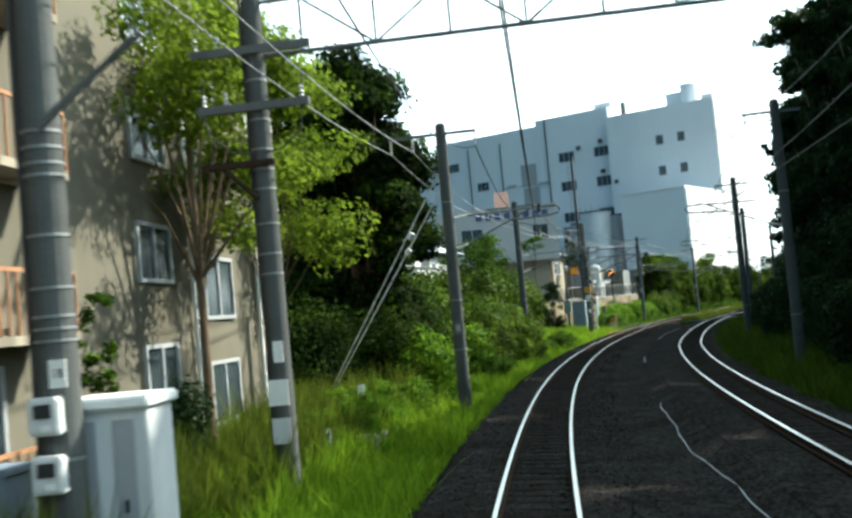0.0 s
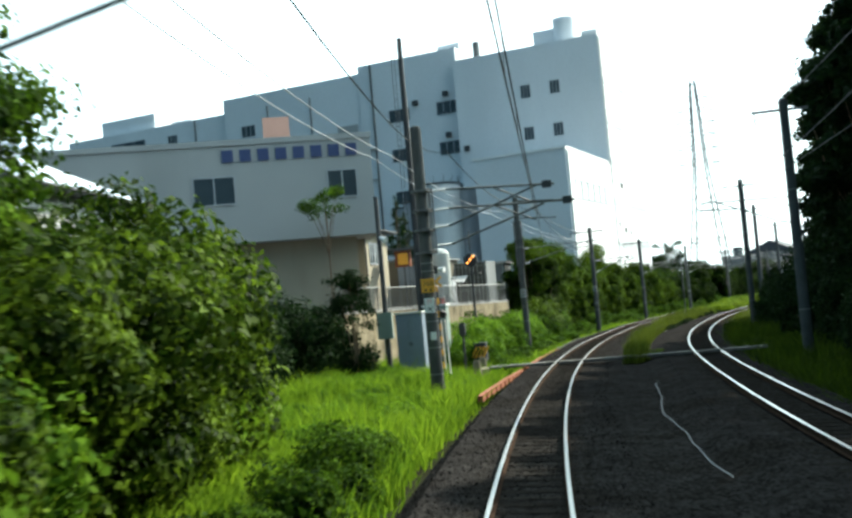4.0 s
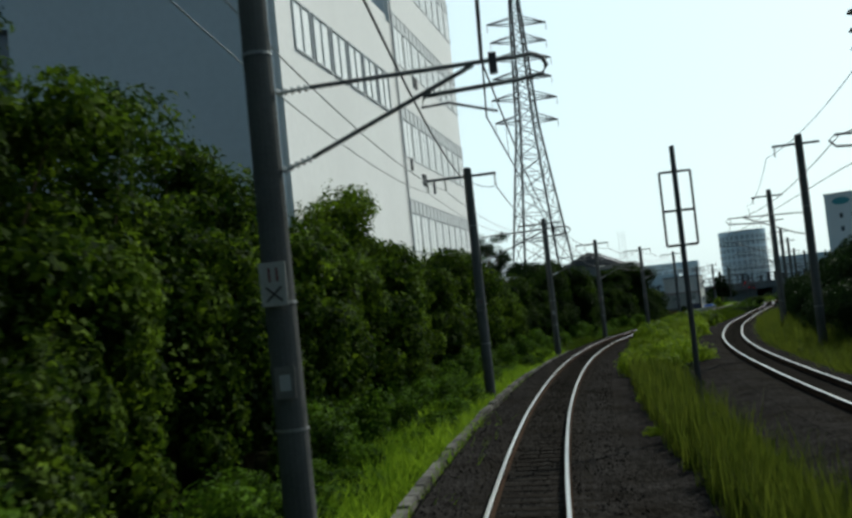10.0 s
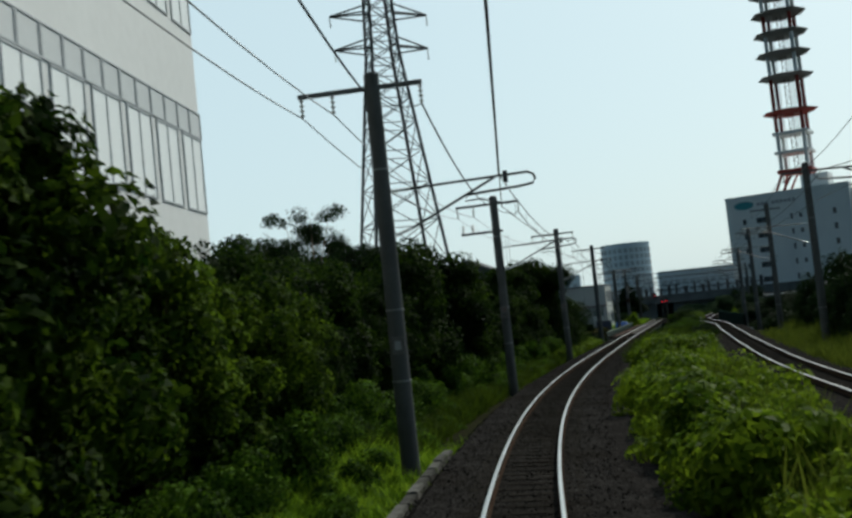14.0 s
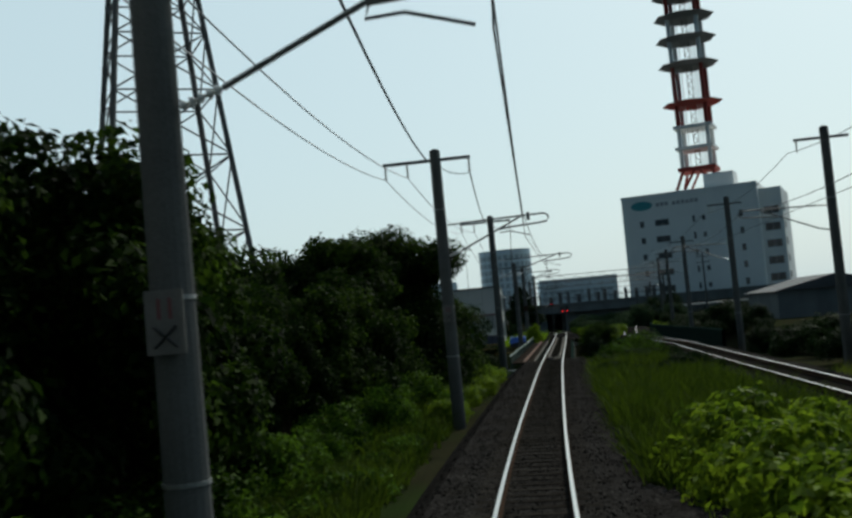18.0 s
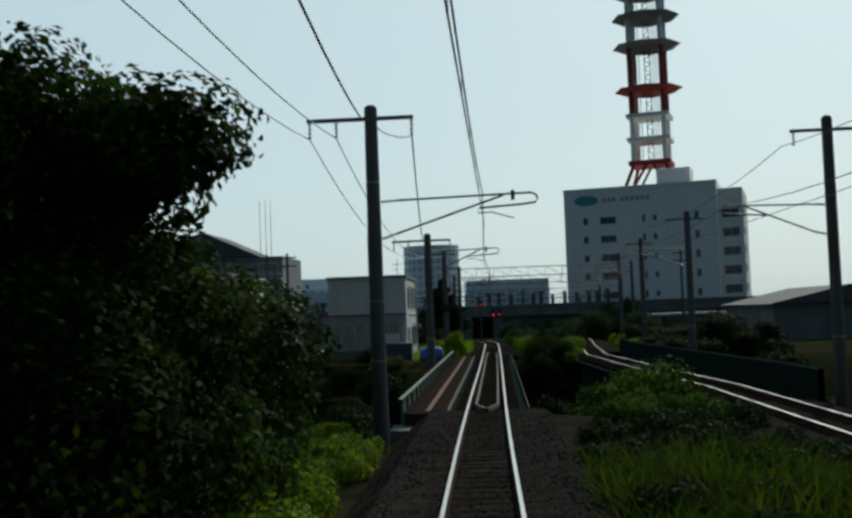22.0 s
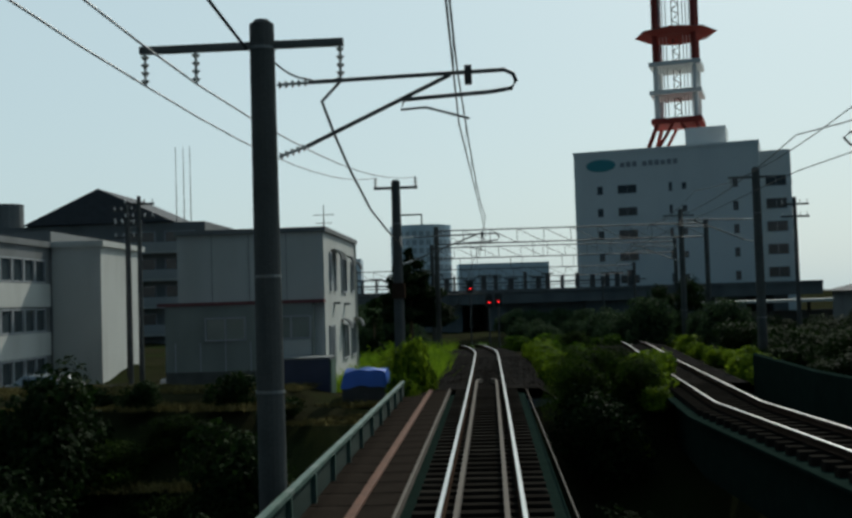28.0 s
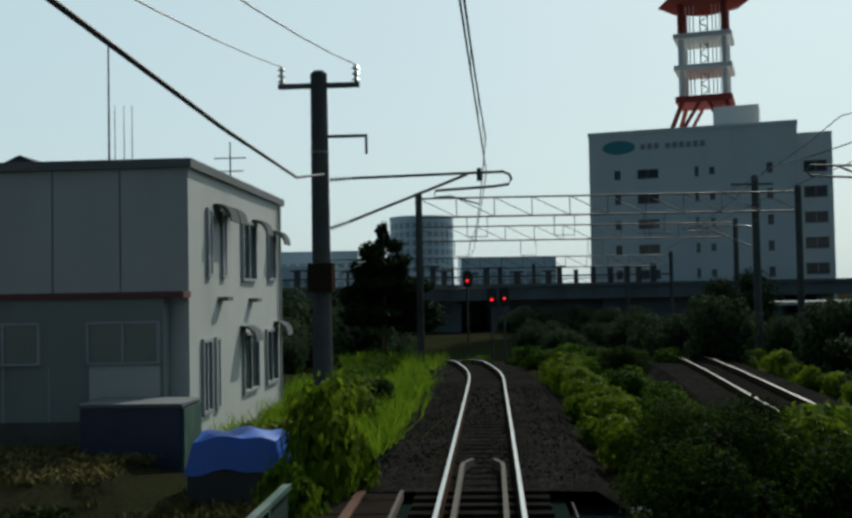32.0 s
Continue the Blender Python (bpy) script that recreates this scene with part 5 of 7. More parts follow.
def tree(s, d, height, spread, trunk_h, mat, label, count=9000, leaf=0.16, seed=0, trunk_r=0.16, lean=0.0, n=10, name="tree", core=None):
    root = thing(name, stand(s, d, float(ground_z(s, d)) - 0.1), label, "tree")
    rng = random.Random(seed)
    bm = bmesh.new()
    rod(bm, (0, 0, -0.2), (lean, 0, trunk_h), trunk_r, trunk_r * 0.7, 12, False)
    ends = []
    for k in range(n):
        a, q = rng.random() * 6.28, spread * rng.uniform(0.35, 0.85)
        z = trunk_h + (height - trunk_h) * rng.uniform(0.1, 0.85)
        st = Vector((lean, 0, trunk_h * rng.uniform(0.75, 1.0)))
        e = Vector((lean + q * math.cos(a), q * math.sin(a), z))
        m_ = st.lerp(e, 0.5) + Vector((0, 0, 0.1 * spread))
        rod(bm, st, m_, trunk_r * 0.4, trunk_r * 0.22, 8, False)
        rod(bm, m_, e, trunk_r * 0.22, trunk_r * 0.06, 6, False)
        ends.append(e)
    rod(bm, (lean, 0, trunk_h), (lean, 0, height * 0.9), trunk_r * 0.65, trunk_r * 0.12, 8, False)
    ends.append(Vector((lean, 0, height * 0.88)))
    part("trunk", bm, M["bark"], root)
    blobs = []
    for e in ends:
        for _ in range(3):
            r = spread * rng.uniform(0.2, 0.36)
            blobs.append((e.x + rng.uniform(-0.3, 0.3) * spread, e.y + rng.uniform(-0.3, 0.3) * spread, e.z + rng.uniform(-0.2, 0.12) * spread, r, r, r * rng.uniform(0.5, 0.85)))
    for _ in range((26 if trunk_h <= 2.2 else 0) if core is None else core):
        a, q, u = rng.random() * 6.28, math.sqrt(rng.random()), rng.random()
        wide = spread * (0.55 + 0.45 * math.sin(math.pi * (0.25 + 0.6 * u)))
        r = spread * rng.uniform(0.26, 0.42)
        blobs.append((lean + wide * 0.72 * q * math.cos(a), wide * 0.72 * q * math.sin(a), trunk_h * 0.6 + (height - trunk_h * 0.6) * (0.08 + 0.82 * u), r, r, r * rng.uniform(0.6, 0.95)))
    crown = new("crown", leaf_mesh("crown", leaf_cloud(blobs, count, leaf, 100 + seed, 0.7), mat))
    crown.parent = root
    return root


def between(s):
    return (OWN + second(s)) / 2


# left side from the apartment house to the first houses
tree(23.0, -7.6, 11.5, 3.0, 5.4, "leaf_young", "slender tree with a bare trunk and light green crown", 14000, 0.13, 1, 0.13, n=12)
tree(27.2, -7.1, 12.0, 2.6, 4.6, "leaf_young", "light green feathery tree beside the track", 10500, 0.13, 2, 0.06, n=14)
tree(31.5, -8.4, 12.0, 1.8, 4.6, "leaf_young", "light green leafy tree before the apartment wall", 4200, 0.12, 12, 0.05)
tree(41.0, -7.8, 14.5, 2.9, 2.0, "leaf_fine", "large dark evergreen tree beside the line", 80000, 0.2, 3, 0.3, n=30, core=64)
tree(45.0, -12.2, 16.0, 3.4, 1.4, "leaf_dark", "dark evergreen tree behind the shrubs", 40000, 0.2, 14, 0.25, n=20)
tree(66.5, -8.2, 8.2, 1.8, 3.0, "leaf", "light young tree above the shrubs", 3000, 0.13, 5, 0.07)
tree(73.5, -9.0, 8.6, 2.2, 3.0, "leaf", "light young tree above the shrubs", 5000, 0.13, 15, 0.07)
tree(69.5, -7.4, 8.8, 1.8, 3.4, "leaf", "light young tree above the shrubs", 4200, 0.13, 16, 0.07)
shrub("dark", 20.9, -7.7, 0.72, "dark ivy bush at the foot of a tree", tall=1.1)
tree(16.9, -7.3, 4.6, 0.42, 0.3, "leaf", "slim post overgrown with ivy", 1500, 0.1, 61, 0.05, core=30, name="ivy_post")
row_of("tall", 50, 62, 1.8, -9.0, lambda s: 1.3, "tall green shrub before the houses", "shrubs on the bank")
row_of("fine", 36, 51, 1.6, -8.8, lambda s: 1.3, "dark shrub below the evergreen trees", "shade shrubs")
thicket("lush_weeds", "lush", 20, 44, 1.1, -5.5, 0.5, "lush yellow-green weeds on the bank", jitter=0.9)
row_of("fine", 38, 46, 1.5, -10.6, lambda s: 2.0, "dark shrub below the evergreen trees", "shade shrubs")
row_of("fine", 39, 44, 1.4, -7.2, lambda s: 1.6, "dark shrub below the evergreen trees", "shade shrubs")
row_of("lush", 28, 60, 1.5, -5.6, lambda s: 0.6 if s < 38 else 1.2, "green leafy shrub on the grassy bank", "shrubs on the bank")
row_of("lush", 50, 68, 1.7, -6.0, lambda s: 1.1 if s < 58 else 1.5, "tall leafy shrub among the green bushes", "shrubs on the bank")
row_of("tall", 51, 67, 2.4, -5.2, lambda s: 0.88 if s < 58 else 0.98, "tall green shrub beside the track", "shrubs on the bank")
row_of("tall", 54, 62.5, 1.4, -4.5, lambda s: 0.8, "tall green shrub beside the track", "shrubs on the bank")
row_of("bush", 47, 80, 1.4, -4.0, lambda s: 0.62, "green leafy shrub at the track side", "shrubs on the bank")
row_of("tall", 52, 78, 1.6, -7.0, lambda s: 1.0 if s < 60 else 1.25, "tall green shrub beside the track", "shrubs on the bank")
thicket("tall_shrubs", "tall", 63, 82, 2.4, -9.2, 1.3, "tall green shrubs on the bank")
thicket("low_weeds", "low", 34, 80, 1.2, -4.7, 0.9, "low green weeds at the track side")
row_of("dark", 84, 112, 2.0, -12.8, lambda s: 1.35, "dark garden shrub before the houses", "garden shrubs")
tree(102.2, -9.4, 5.6, 1.3, 0.8, "leaf_dark", "dense cone-shaped garden tree", 5000, 0.12, 21, 0.1)
tree(91.5, -11.5, 5.4, 2.0, 1.2, "leaf_dark", "bushy dark garden tree", 6000, 0.13, 22, 0.1)
tree(117, -14.8, 11.5, 1.5, 9.0, "leaf", "slender young tree behind the house roof", 1800, 0.12, 23, 0.06)
for d_ in (-5.2, -6.8, -8.4, -10.2, -12.0):
    thicket("leafy_ground", "clover", 80, 105, 1.3, d_, 1.0, "bright green leafy weeds covering the grass", jitter=0.9)
thicket("lush_weeds", "lush", 82, 104, 1.5, lambda s: -8.5 + 2.5 * math.sin(s * 5), 0.36, "lush low weeds in the grass")
thicket("low_shrubs", "bush", 66, 82, 2.2, -9.6, 0.9, "green leafy shrubs on the grassy bank")
row_of("lush", 107.5, 138, 1.35, lambda s: -5.5 - (s - 107) * 0.035, lambda s: 1.08, "green weedy shrub below the concrete wall", "shrubs below the wall")
thicket("low_weeds", "low", 107, 146, 1.1, -4.1, 0.95, "low green weeds below the wall")
row_of("bush", 137, 147, 1.3, -5.9, lambda s: 1.05, "leafy green shrub at the end of the wall", "shrubs below the wall")
row_of("bush", 126, 146, 1.7, -7.4, lambda s: 1.15, "green weedy shrub below the concrete wall", "shrubs below the wall")
tree(182.5, -9.8, 9.6, 3.1, 1.2, "leaf_hedge", "bushy tree standing out of the hedge", 36000, 0.15, 17, 0.2, n=16)
tree(178.0, -9.8, 8.8, 3.0, 1.0, "leaf_hedge", "bushy tree in the hedge", 30000, 0.15, 27, 0.2, n=14)
# conifers behind the yard
def conifer(s, d, height, spread, seed, label, count=6000):
    root = thing("conifer", stand(s, d, 0), label, "tree")
    part("trunk", R((0, 0, -0.3), (0, 0, height * 0.97), 0.16, 0.03, 10), M["bark"], root)
    rng = random.Random(seed)
    blobs = []
    for k in range(26):
        u = k / 25
        r = spread * (1 - u) ** 0.8 * rng.uniform(0.55, 1.0) + 0.12
        a = rng.random() * 6.28
        blobs.append((r * 0.75 * math.cos(a), r * 0.75 * math.sin(a), height * (0.25 + 0.74 * u), r * 0.6 + 0.1, r * 0.6 + 0.1, 0.3 + 0.25 * (1 - u)))
    crown = new("crown", leaf_mesh("crown", leaf_cloud(blobs, count, 0.16, seed, 0.7), "leaf_dark"))
    crown.parent = root


conifer(146.7, -23.8, 15.4, 2.0, 71, "slim dark conifer before the factory wall")
conifer(143.0, -18.5, 12.8, 1.6, 72, "slim dark conifer with sparse branches")
conifer(146.0, -18.8, 11.6, 1.5, 73, "slim dark conifer with sparse branches")
# hedge
tree(145.6, -8.2, 9.8, 2.1, 1.0, "leaf_hedge", "tall pointed green tree at the start of the hedge", 26000, 0.14, 26, 0.2, n=14)
tree(147.6, -7.9, 8.4, 2.3, 0.6, "leaf_fine", "dense dark tree at the start of the hedge", 40000, 0.13, 28, 0.2, n=18)
row_of("tall", 141.0, 149.5, 1.6, -7.0, lambda s: 0.95, "dark leafy shrub below the hedge trees", "shrubs below the hedge trees")
tree(151.0, -8.8, 9.6, 2.7, 1.0, "leaf_hedge", "tall green bushy tree at the start of the hedge", 24000, 0.15, 6, 0.2)
tree(157, -9.2, 9.0, 3.0, 1.0, "leaf_hedge", "bushy tree in the hedge", 20000, 0.15, 7, 0.2)
tree(140.5, -11.6, 7.6, 2.0, 1.0, "leaf_hedge", "round green tree behind the slatted screen", 14000, 0.14, 19, 0.2)
tree(163, -9.6, 8.8, 2.6, 1.0, "leaf_hedge", "bushy tree in the hedge", 17000, 0.15, 20, 0.2)
tree(142.3, -10.7, 5.4, 1.3, 1.0, "leaf_dark", "round dark tree beside the silo", 9000, 0.14, 18, 0.2)
# Same hedge in darker leaves: its backlit shade is put into the colour.
row_of("hedge_dark", 214, 260, 2.2, lambda s: -7.6 + 0.6 * math.sin(s * 0.4), lambda s: (float(np.interp(s, [224, 229, 236], [0.78, 0.96, 1.15])) if s < 246 else 0.72 if s < 254 else 0.84) + 0.05 * math.sin(s * 0.23), "tall dense hedge bush, backlit shade in its leaf colour", "hedge bushes")
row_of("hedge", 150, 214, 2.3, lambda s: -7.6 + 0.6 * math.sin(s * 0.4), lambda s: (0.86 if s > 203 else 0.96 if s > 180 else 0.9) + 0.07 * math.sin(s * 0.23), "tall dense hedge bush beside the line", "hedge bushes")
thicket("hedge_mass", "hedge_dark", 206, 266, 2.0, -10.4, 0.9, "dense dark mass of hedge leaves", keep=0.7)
tree(237.0, -10.4, 8.0, 2.6, 1.2, "leaf_dark", "dark feathery tree standing out of the hedge", 18000, 0.15, 51, 0.2)
thicket("hedge_mass", "hedge", 148, 206, 2.2, -10.0, 1.04, "dense dark mass of hedge leaves", keep=0.7)
thicket("low_shrubs", "bush", 146, 262, 2.0, -5.6, 0.72, "leafy shrubs at the foot of the hedge")
thicket("low_weeds", "low", 144, 284, 1.5, -4.3, 0.8, "low weeds along the track side")
for k, (s_, h_) in enumerate(((252, 12.4), (243, 9.4))):
    tree(s_, -19.5, h_, 2.6, 6.0, "leaf_dark", "dark pine behind the hedge", 12000, 0.16, 30 + k, 0.18, n=16, name="pine_tree", core=16)
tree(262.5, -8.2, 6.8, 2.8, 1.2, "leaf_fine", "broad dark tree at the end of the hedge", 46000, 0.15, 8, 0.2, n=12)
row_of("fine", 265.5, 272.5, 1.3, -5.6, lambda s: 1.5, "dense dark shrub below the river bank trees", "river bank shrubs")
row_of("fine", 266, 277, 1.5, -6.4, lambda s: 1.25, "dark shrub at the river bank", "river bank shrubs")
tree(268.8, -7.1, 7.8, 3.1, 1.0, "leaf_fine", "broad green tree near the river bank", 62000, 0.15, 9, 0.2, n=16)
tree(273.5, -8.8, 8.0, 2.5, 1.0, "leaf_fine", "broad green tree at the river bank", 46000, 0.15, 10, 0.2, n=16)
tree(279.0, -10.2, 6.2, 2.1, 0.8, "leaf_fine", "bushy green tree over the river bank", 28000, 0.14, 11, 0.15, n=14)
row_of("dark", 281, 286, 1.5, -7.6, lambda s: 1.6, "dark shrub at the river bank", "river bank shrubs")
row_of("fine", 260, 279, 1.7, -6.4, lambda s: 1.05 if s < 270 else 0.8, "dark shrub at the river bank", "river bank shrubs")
thicket("track_side_weeds", "weed", 256, 280, 0.8, -3.7, 0.85, "bright green weeds beside the track", jitter=0.5)
row_of("vine", 256, 283, 2.4, -4.0, lambda s: 0.6, "bright weeds beside the track", "river bank shrubs")
# strip between the tracks
thicket("leafy_weeds", "weed", 178, 240, 0.9, lambda s: between(s) - 0.5, 1.1, "yellow-green leafy weeds between the tracks", jitter=0.9)
thicket("leafy_weeds", "weed", 184, 226, 0.8, lambda s: between(s) + 1.0, 1.15, "yellow-green leafy weeds between the tracks", jitter=0.8)
thicket("leafy_weeds", "weed", 110, 182, 4.6, 2.9, 0.55, "yellow-green leafy weeds between the tracks", jitter=0.9)
row_of("vine", 198, 222, 1.0, lambda s: between(s) - 0.5, lambda s: 1.0, "yellow-green leafy weeds between the tracks", "weeds between the tracks")
row_of("vine", 230, 241, 0.9, lambda s: between(s) - 0.6, lambda s: 1.0, "bright green vine thicket between the tracks", "vines between the tracks")
row_of("vine", 230, 241, 1.1, lambda s: between(s) + 0.9, lambda s: 1.0, "bright green vine thicket between the tracks", "vines between the tracks")
for d_ in (2.7, 3.8, 4.9, 5.9):
    thicket("dark_weeds", "low_dark", 266, 285.5, 1.0, d_, 0.85, "dark weeds on top of the river bank", jitter=0.6)
row_of("bush", 279, 285, 1.1, 3.5, lambda s: 0.5, "vine leaves on top of the river bank", "bushes at the bridge")
row_of("bush", 280, 285, 1.2, 5.2, lambda s: 0.5, "vine leaves on top of the river bank", "bushes at the bridge")
row_of("bank", 286.8, 293, 1.5, 5.3, lambda s: 0.86, "leafy bush rising from the river bank", "bushes at the bridge", tall=1.12)
row_of("bank", 286.5, 294, 1.5, 3.6, lambda s: 0.88 - 0.02 * (s - 286), "leafy bush rising from the river bank", "bushes at the bridge", tall=1.05)
for k, (s_, d_, z_) in enumerate(((323.4, 2.6, 0.0), (324.6, 3.4, 0.35), (323.8, 4.3, 0.15), (326.2, 2.9, 0.2), (326.8, 4.0, 0.35), (328.6, 3.4, 0.1))):
    shrub("fine", s_, d_, 0.64, "dark round bush overgrown with vines at the bridge end", "bushes past the bridge", dz=z_ - 1.0 - float(ground_z(s_, d_)))
for s_, d_, z_ in ((323.2, 4.9, -0.2), (324.8, 4.6, 0.3), (322.9, 3.0, -1.2), (322.6, 4.2, -1.5)):
    shrub("vine", s_, d_, 0.5, "vine leaves hanging over the bridge end", "bushes past the bridge", dz=z_ - 0.5 - float(ground_z(s_, d_)))
for s_, d_, k_, t_ in ((324.9, -2.8, 0.6, 2.2), (326.0, -2.7, 0.7, 2.4), (327.4, -2.9, 0.65, 2.2), (326.4, -2.2, 0.55, 1.9), (329.0, -3.2, 0.65, 1.8)):
    shrub("vine", s_, d_, k_, "climbing vine heaped over the end of the handrail", "bushes past the bridge", tall=t_)
shrub("fine", 345.5, 4.4, 0.55, "dark round bush between the tracks", "bushes past the bridge")
shrub("fine", 341.0, -3.5, 0.42, "small dark round bush beside the track", "bushes past the bridge")
row_of("vine", 325.5, 331, 1.4, 5.3, lambda s: 0.85, "bright vine leaves beside the track", "bushes past the bridge")
row_of("vine", 329, 352, 1.2, 2.9, lambda s: 0.62, "bright vine leaves beside the track", "bushes past the bridge")
thicket("vine_strip", "vine", 330, 376, 1.3, lambda s: second(s) + 3.4, 0.62, "bright vine leaves past the second track")
row_of("vine", 331.5, 344, 1.3, -4.2, lambda s: 0.8, "bright vine leaves at the bridge end", "bushes past the bridge")
row_of("bush", 340, 372, 1.6, -4.6, lambda s: 0.55, "green shrub beside the track", "bushes past the bridge")
tree(352, -6.6, 4.2, 0.6, 0.4, "leaf_dark", "slim upright shrub behind the office", 2500, 0.12, 41, 0.08)
conifer(361, -4.7, 6.2, 2.4, 42, "dark cone-shaped tree beside the track", 22000)
thicket("low_vines", "low", 354, 374, 0.8, lambda s: 3.0 + 4.0 * math.sin(s * 9), 0.9, "low vines beyond the bend")
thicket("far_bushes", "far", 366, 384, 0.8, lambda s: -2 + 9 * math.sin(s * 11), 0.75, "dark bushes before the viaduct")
tree(364, 12.5, 5.0, 1.6, 0.8, "leaf_dark", "dark small tree past the second track", 7000, 0.13, 43, 0.12)
tree(372, 16.5, 6.0, 2.4, 0.8, "leaf_dark", "dark tree before the office block", 8000, 0.14, 44, 0.12)
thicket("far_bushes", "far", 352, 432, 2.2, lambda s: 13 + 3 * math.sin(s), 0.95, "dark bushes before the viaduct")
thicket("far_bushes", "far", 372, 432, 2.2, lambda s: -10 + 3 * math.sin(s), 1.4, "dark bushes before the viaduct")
# right of the second track
thicket("bank_bushes", "dark", -10, 262, 2.3, lambda s: second(s) + 5.4, 0.95, "dark bushes on the bank past the second track")
thicket("bank_bushes", "dark", -10, 262, 2.8, lambda s: second(s) + 8.2, 1.4, "dark bushes on the bank past the second track")
thicket("far_bushes", "dark", 262, 352, 1.5, lambda s: second(s) + 6.5 + 1.5 * math.sin(s * 3), 0.95, "dark bushes past the second track", tall=0.6)
thicket("far_bushes", "dark", 262, 356, 1.7, lambda s: second(s) + 11 + 2 * math.sin(s * 3), 1.1, "dark bushes past the second track", tall=0.7)
# tall trees past the second track: their shade lies on the ballast
shade = [tree(16 + 5 * k, 15.0, 20.5 + 0.8 * k, 3.0, 2.4, "leaf_dark", "tall dense dark tree past the second track", 17000, 0.34, 80 + k, 0.3, n=22, core=34) for k in range(3)]
for k, s in enumerate(np.arange(31, 152, 4.6)):
    far = float(np.interp(s, [74, 92, 118, 130], [0, 1, 1, 2]))
    copy_thing(shade[k % 3], stand(s + rnd.uniform(-0.8, 0.8), 15.0 + rnd.uniform(0, 0.5) + 2.2 * max(0, far - 1), -0.2, rnd.uniform(0, 360)) @ Matrix.Diagonal((1, 1, 1.0 - 0.14 * far, 1)))
# river banks
thicket("river_bushes", "dark", 288, 322, 2.2, -8.0, 1.0, "dark undergrowth on the river bank")
thicket("river_bushes", "dark", 286, 324, 2.0, -13.0, 1.2, "dark undergrowth on the river bank")
thicket("river_bushes", "dark", 289, 312, 1.6, 5.2, 1.0, "dark undergrowth between the bridges")
thicket("river_bushes", "dark", 288, 324, 2.0, 3.8, 0.9, "dark undergrowth between the bridges")
for d_, k_ in ((-9.5, 0.9), (-14, 1.1), (-19, 1.2), (-25, 1.3), (-31, 1.3)):
    thicket("river_bushes", "hedge_dark", 292, 312, 2.6, d_, 0.42 * k_, "leafy dark green growth on the river bed", jitter=1.3)
for d_ in (-10, -13, -16, -19, -22, -25, -29):
    thicket("river_bushes", "fine", 313, 325, 1.5, d_, 1.0, "dark undergrowth on the far river bank", jitter=1.2, tall=0.6)

GRASS = [blade_patch("grass", 3.0, 4.0, 2200, 0.25, 0.75, "grass", 200 + i) for i in range(3)]
WEED = [blade_patch("weeds", 2.0, 4.0, 1500, 0.45, 1.15, "grass_yellow", 210 + i, 0.25) for i in range(3)]
STRAW = [blade_patch("dry_grass", 3.0, 3.0, 2600, 0.05, 0.16, "dry", 220 + i, 0.8) for i in range(2)]
TALL = [blade_patch("tall_grass", 2.0, 3.0, 1900, 0.4, 1.2, "grass_green", 230 + i, 0.3) for i in range(3)]


def lawn(meshes, s0, s1, ds, d0, d1, dd, label, name="grass", z=1.0, wide=1.0):
    s = s0
    while s < s1:
        d = d0(s) if callable(d0) else d0
        e = d1(s) if callable(d1) else d1
        while d < e:
            ob = new(name, rnd.choice(meshes))
            ob.matrix_world = stand(s + rnd.uniform(-0.4, 0.4), d, float(ground_z(s, d)), rnd.choice((0, 180))) @ Matrix.Diagonal((wide, 1, z * rnd.uniform(0.7, 1.3), 1))
            tagged(ob, label, "grass", kind="stuff")
            d += dd
        s += ds


lawn(WEED, 10, 44, 3.0, -7.6, -4.6, 1.5, "tall yellow-green weeds below the apartment wall", "weeds", 1.1)
lawn(GRASS, 6, 112, 3.6, lambda s: -8.5 if s < 60 else -14.0, -3.0, 2.4, "lush green grass on the bank")
lawn(GRASS, 112, 212, 3.6, -5.6, -2.9, 2.2, "green grass beside the track", z=0.7)
lawn(TALL, 212, 282, 2.8, -4.4, -3.0, 1.5, "dark green grass beside the track", "tall_grass", 0.5)
lawn(WEED, 106, 184, 4.3, 2.75, 2.8, 1.7, "yellowish tall weeds between the tracks", "weeds", 0.75, wide=0.5)
lawn(WEED, 143, 186, 3.9, lambda s: 2.7 + (s - 142) * 0.022, lambda s: 2.8 + (s - 142) * 0.022, 0.7, "yellowish tall weeds between the tracks", "weeds", 0.85, wide=0.5)
thicket("dark_weeds", "low_dark", 140, 186, 1.6, lambda s: 3.1 + (s - 142) * 0.02, 0.7, "dark low weeds between the tracks", jitter=0.7)
lawn(WEED, 186, 226, 3.8, 4.2, 4.3, 1.7, "yellowish tall weeds between the tracks", "weeds", 0.9)
lawn(TALL, 240, 272, 2.6, lambda s: OWN + 2.9, lambda s: second(s) - 2.4, 1.3, "dark green tall grass between the tracks", "tall_grass", 0.65)
lawn(TALL, -8, 138, 3.8, lambda s: second(s) + 2.6, lambda s: second(s) + 4.6, 1.8, "dark green grass on the shaded bank", "tall_grass", 0.7)
lawn(WEED, 138, 262, 3.8, lambda s: second(s) + 2.6, lambda s: second(s) + 4.6, 1.8, "yellowish weeds on the far bank", "weeds", 0.8)
lawn(GRASS, 333, 372, 3.6, -5.6, -2.2, 2.2, "green grass beside the track")
thicket("low_vines", "low", 327, 372, 0.9, lambda s: 3.2 + 1.4 * math.sin(s * 7), 0.9, "low vines between the tracks")
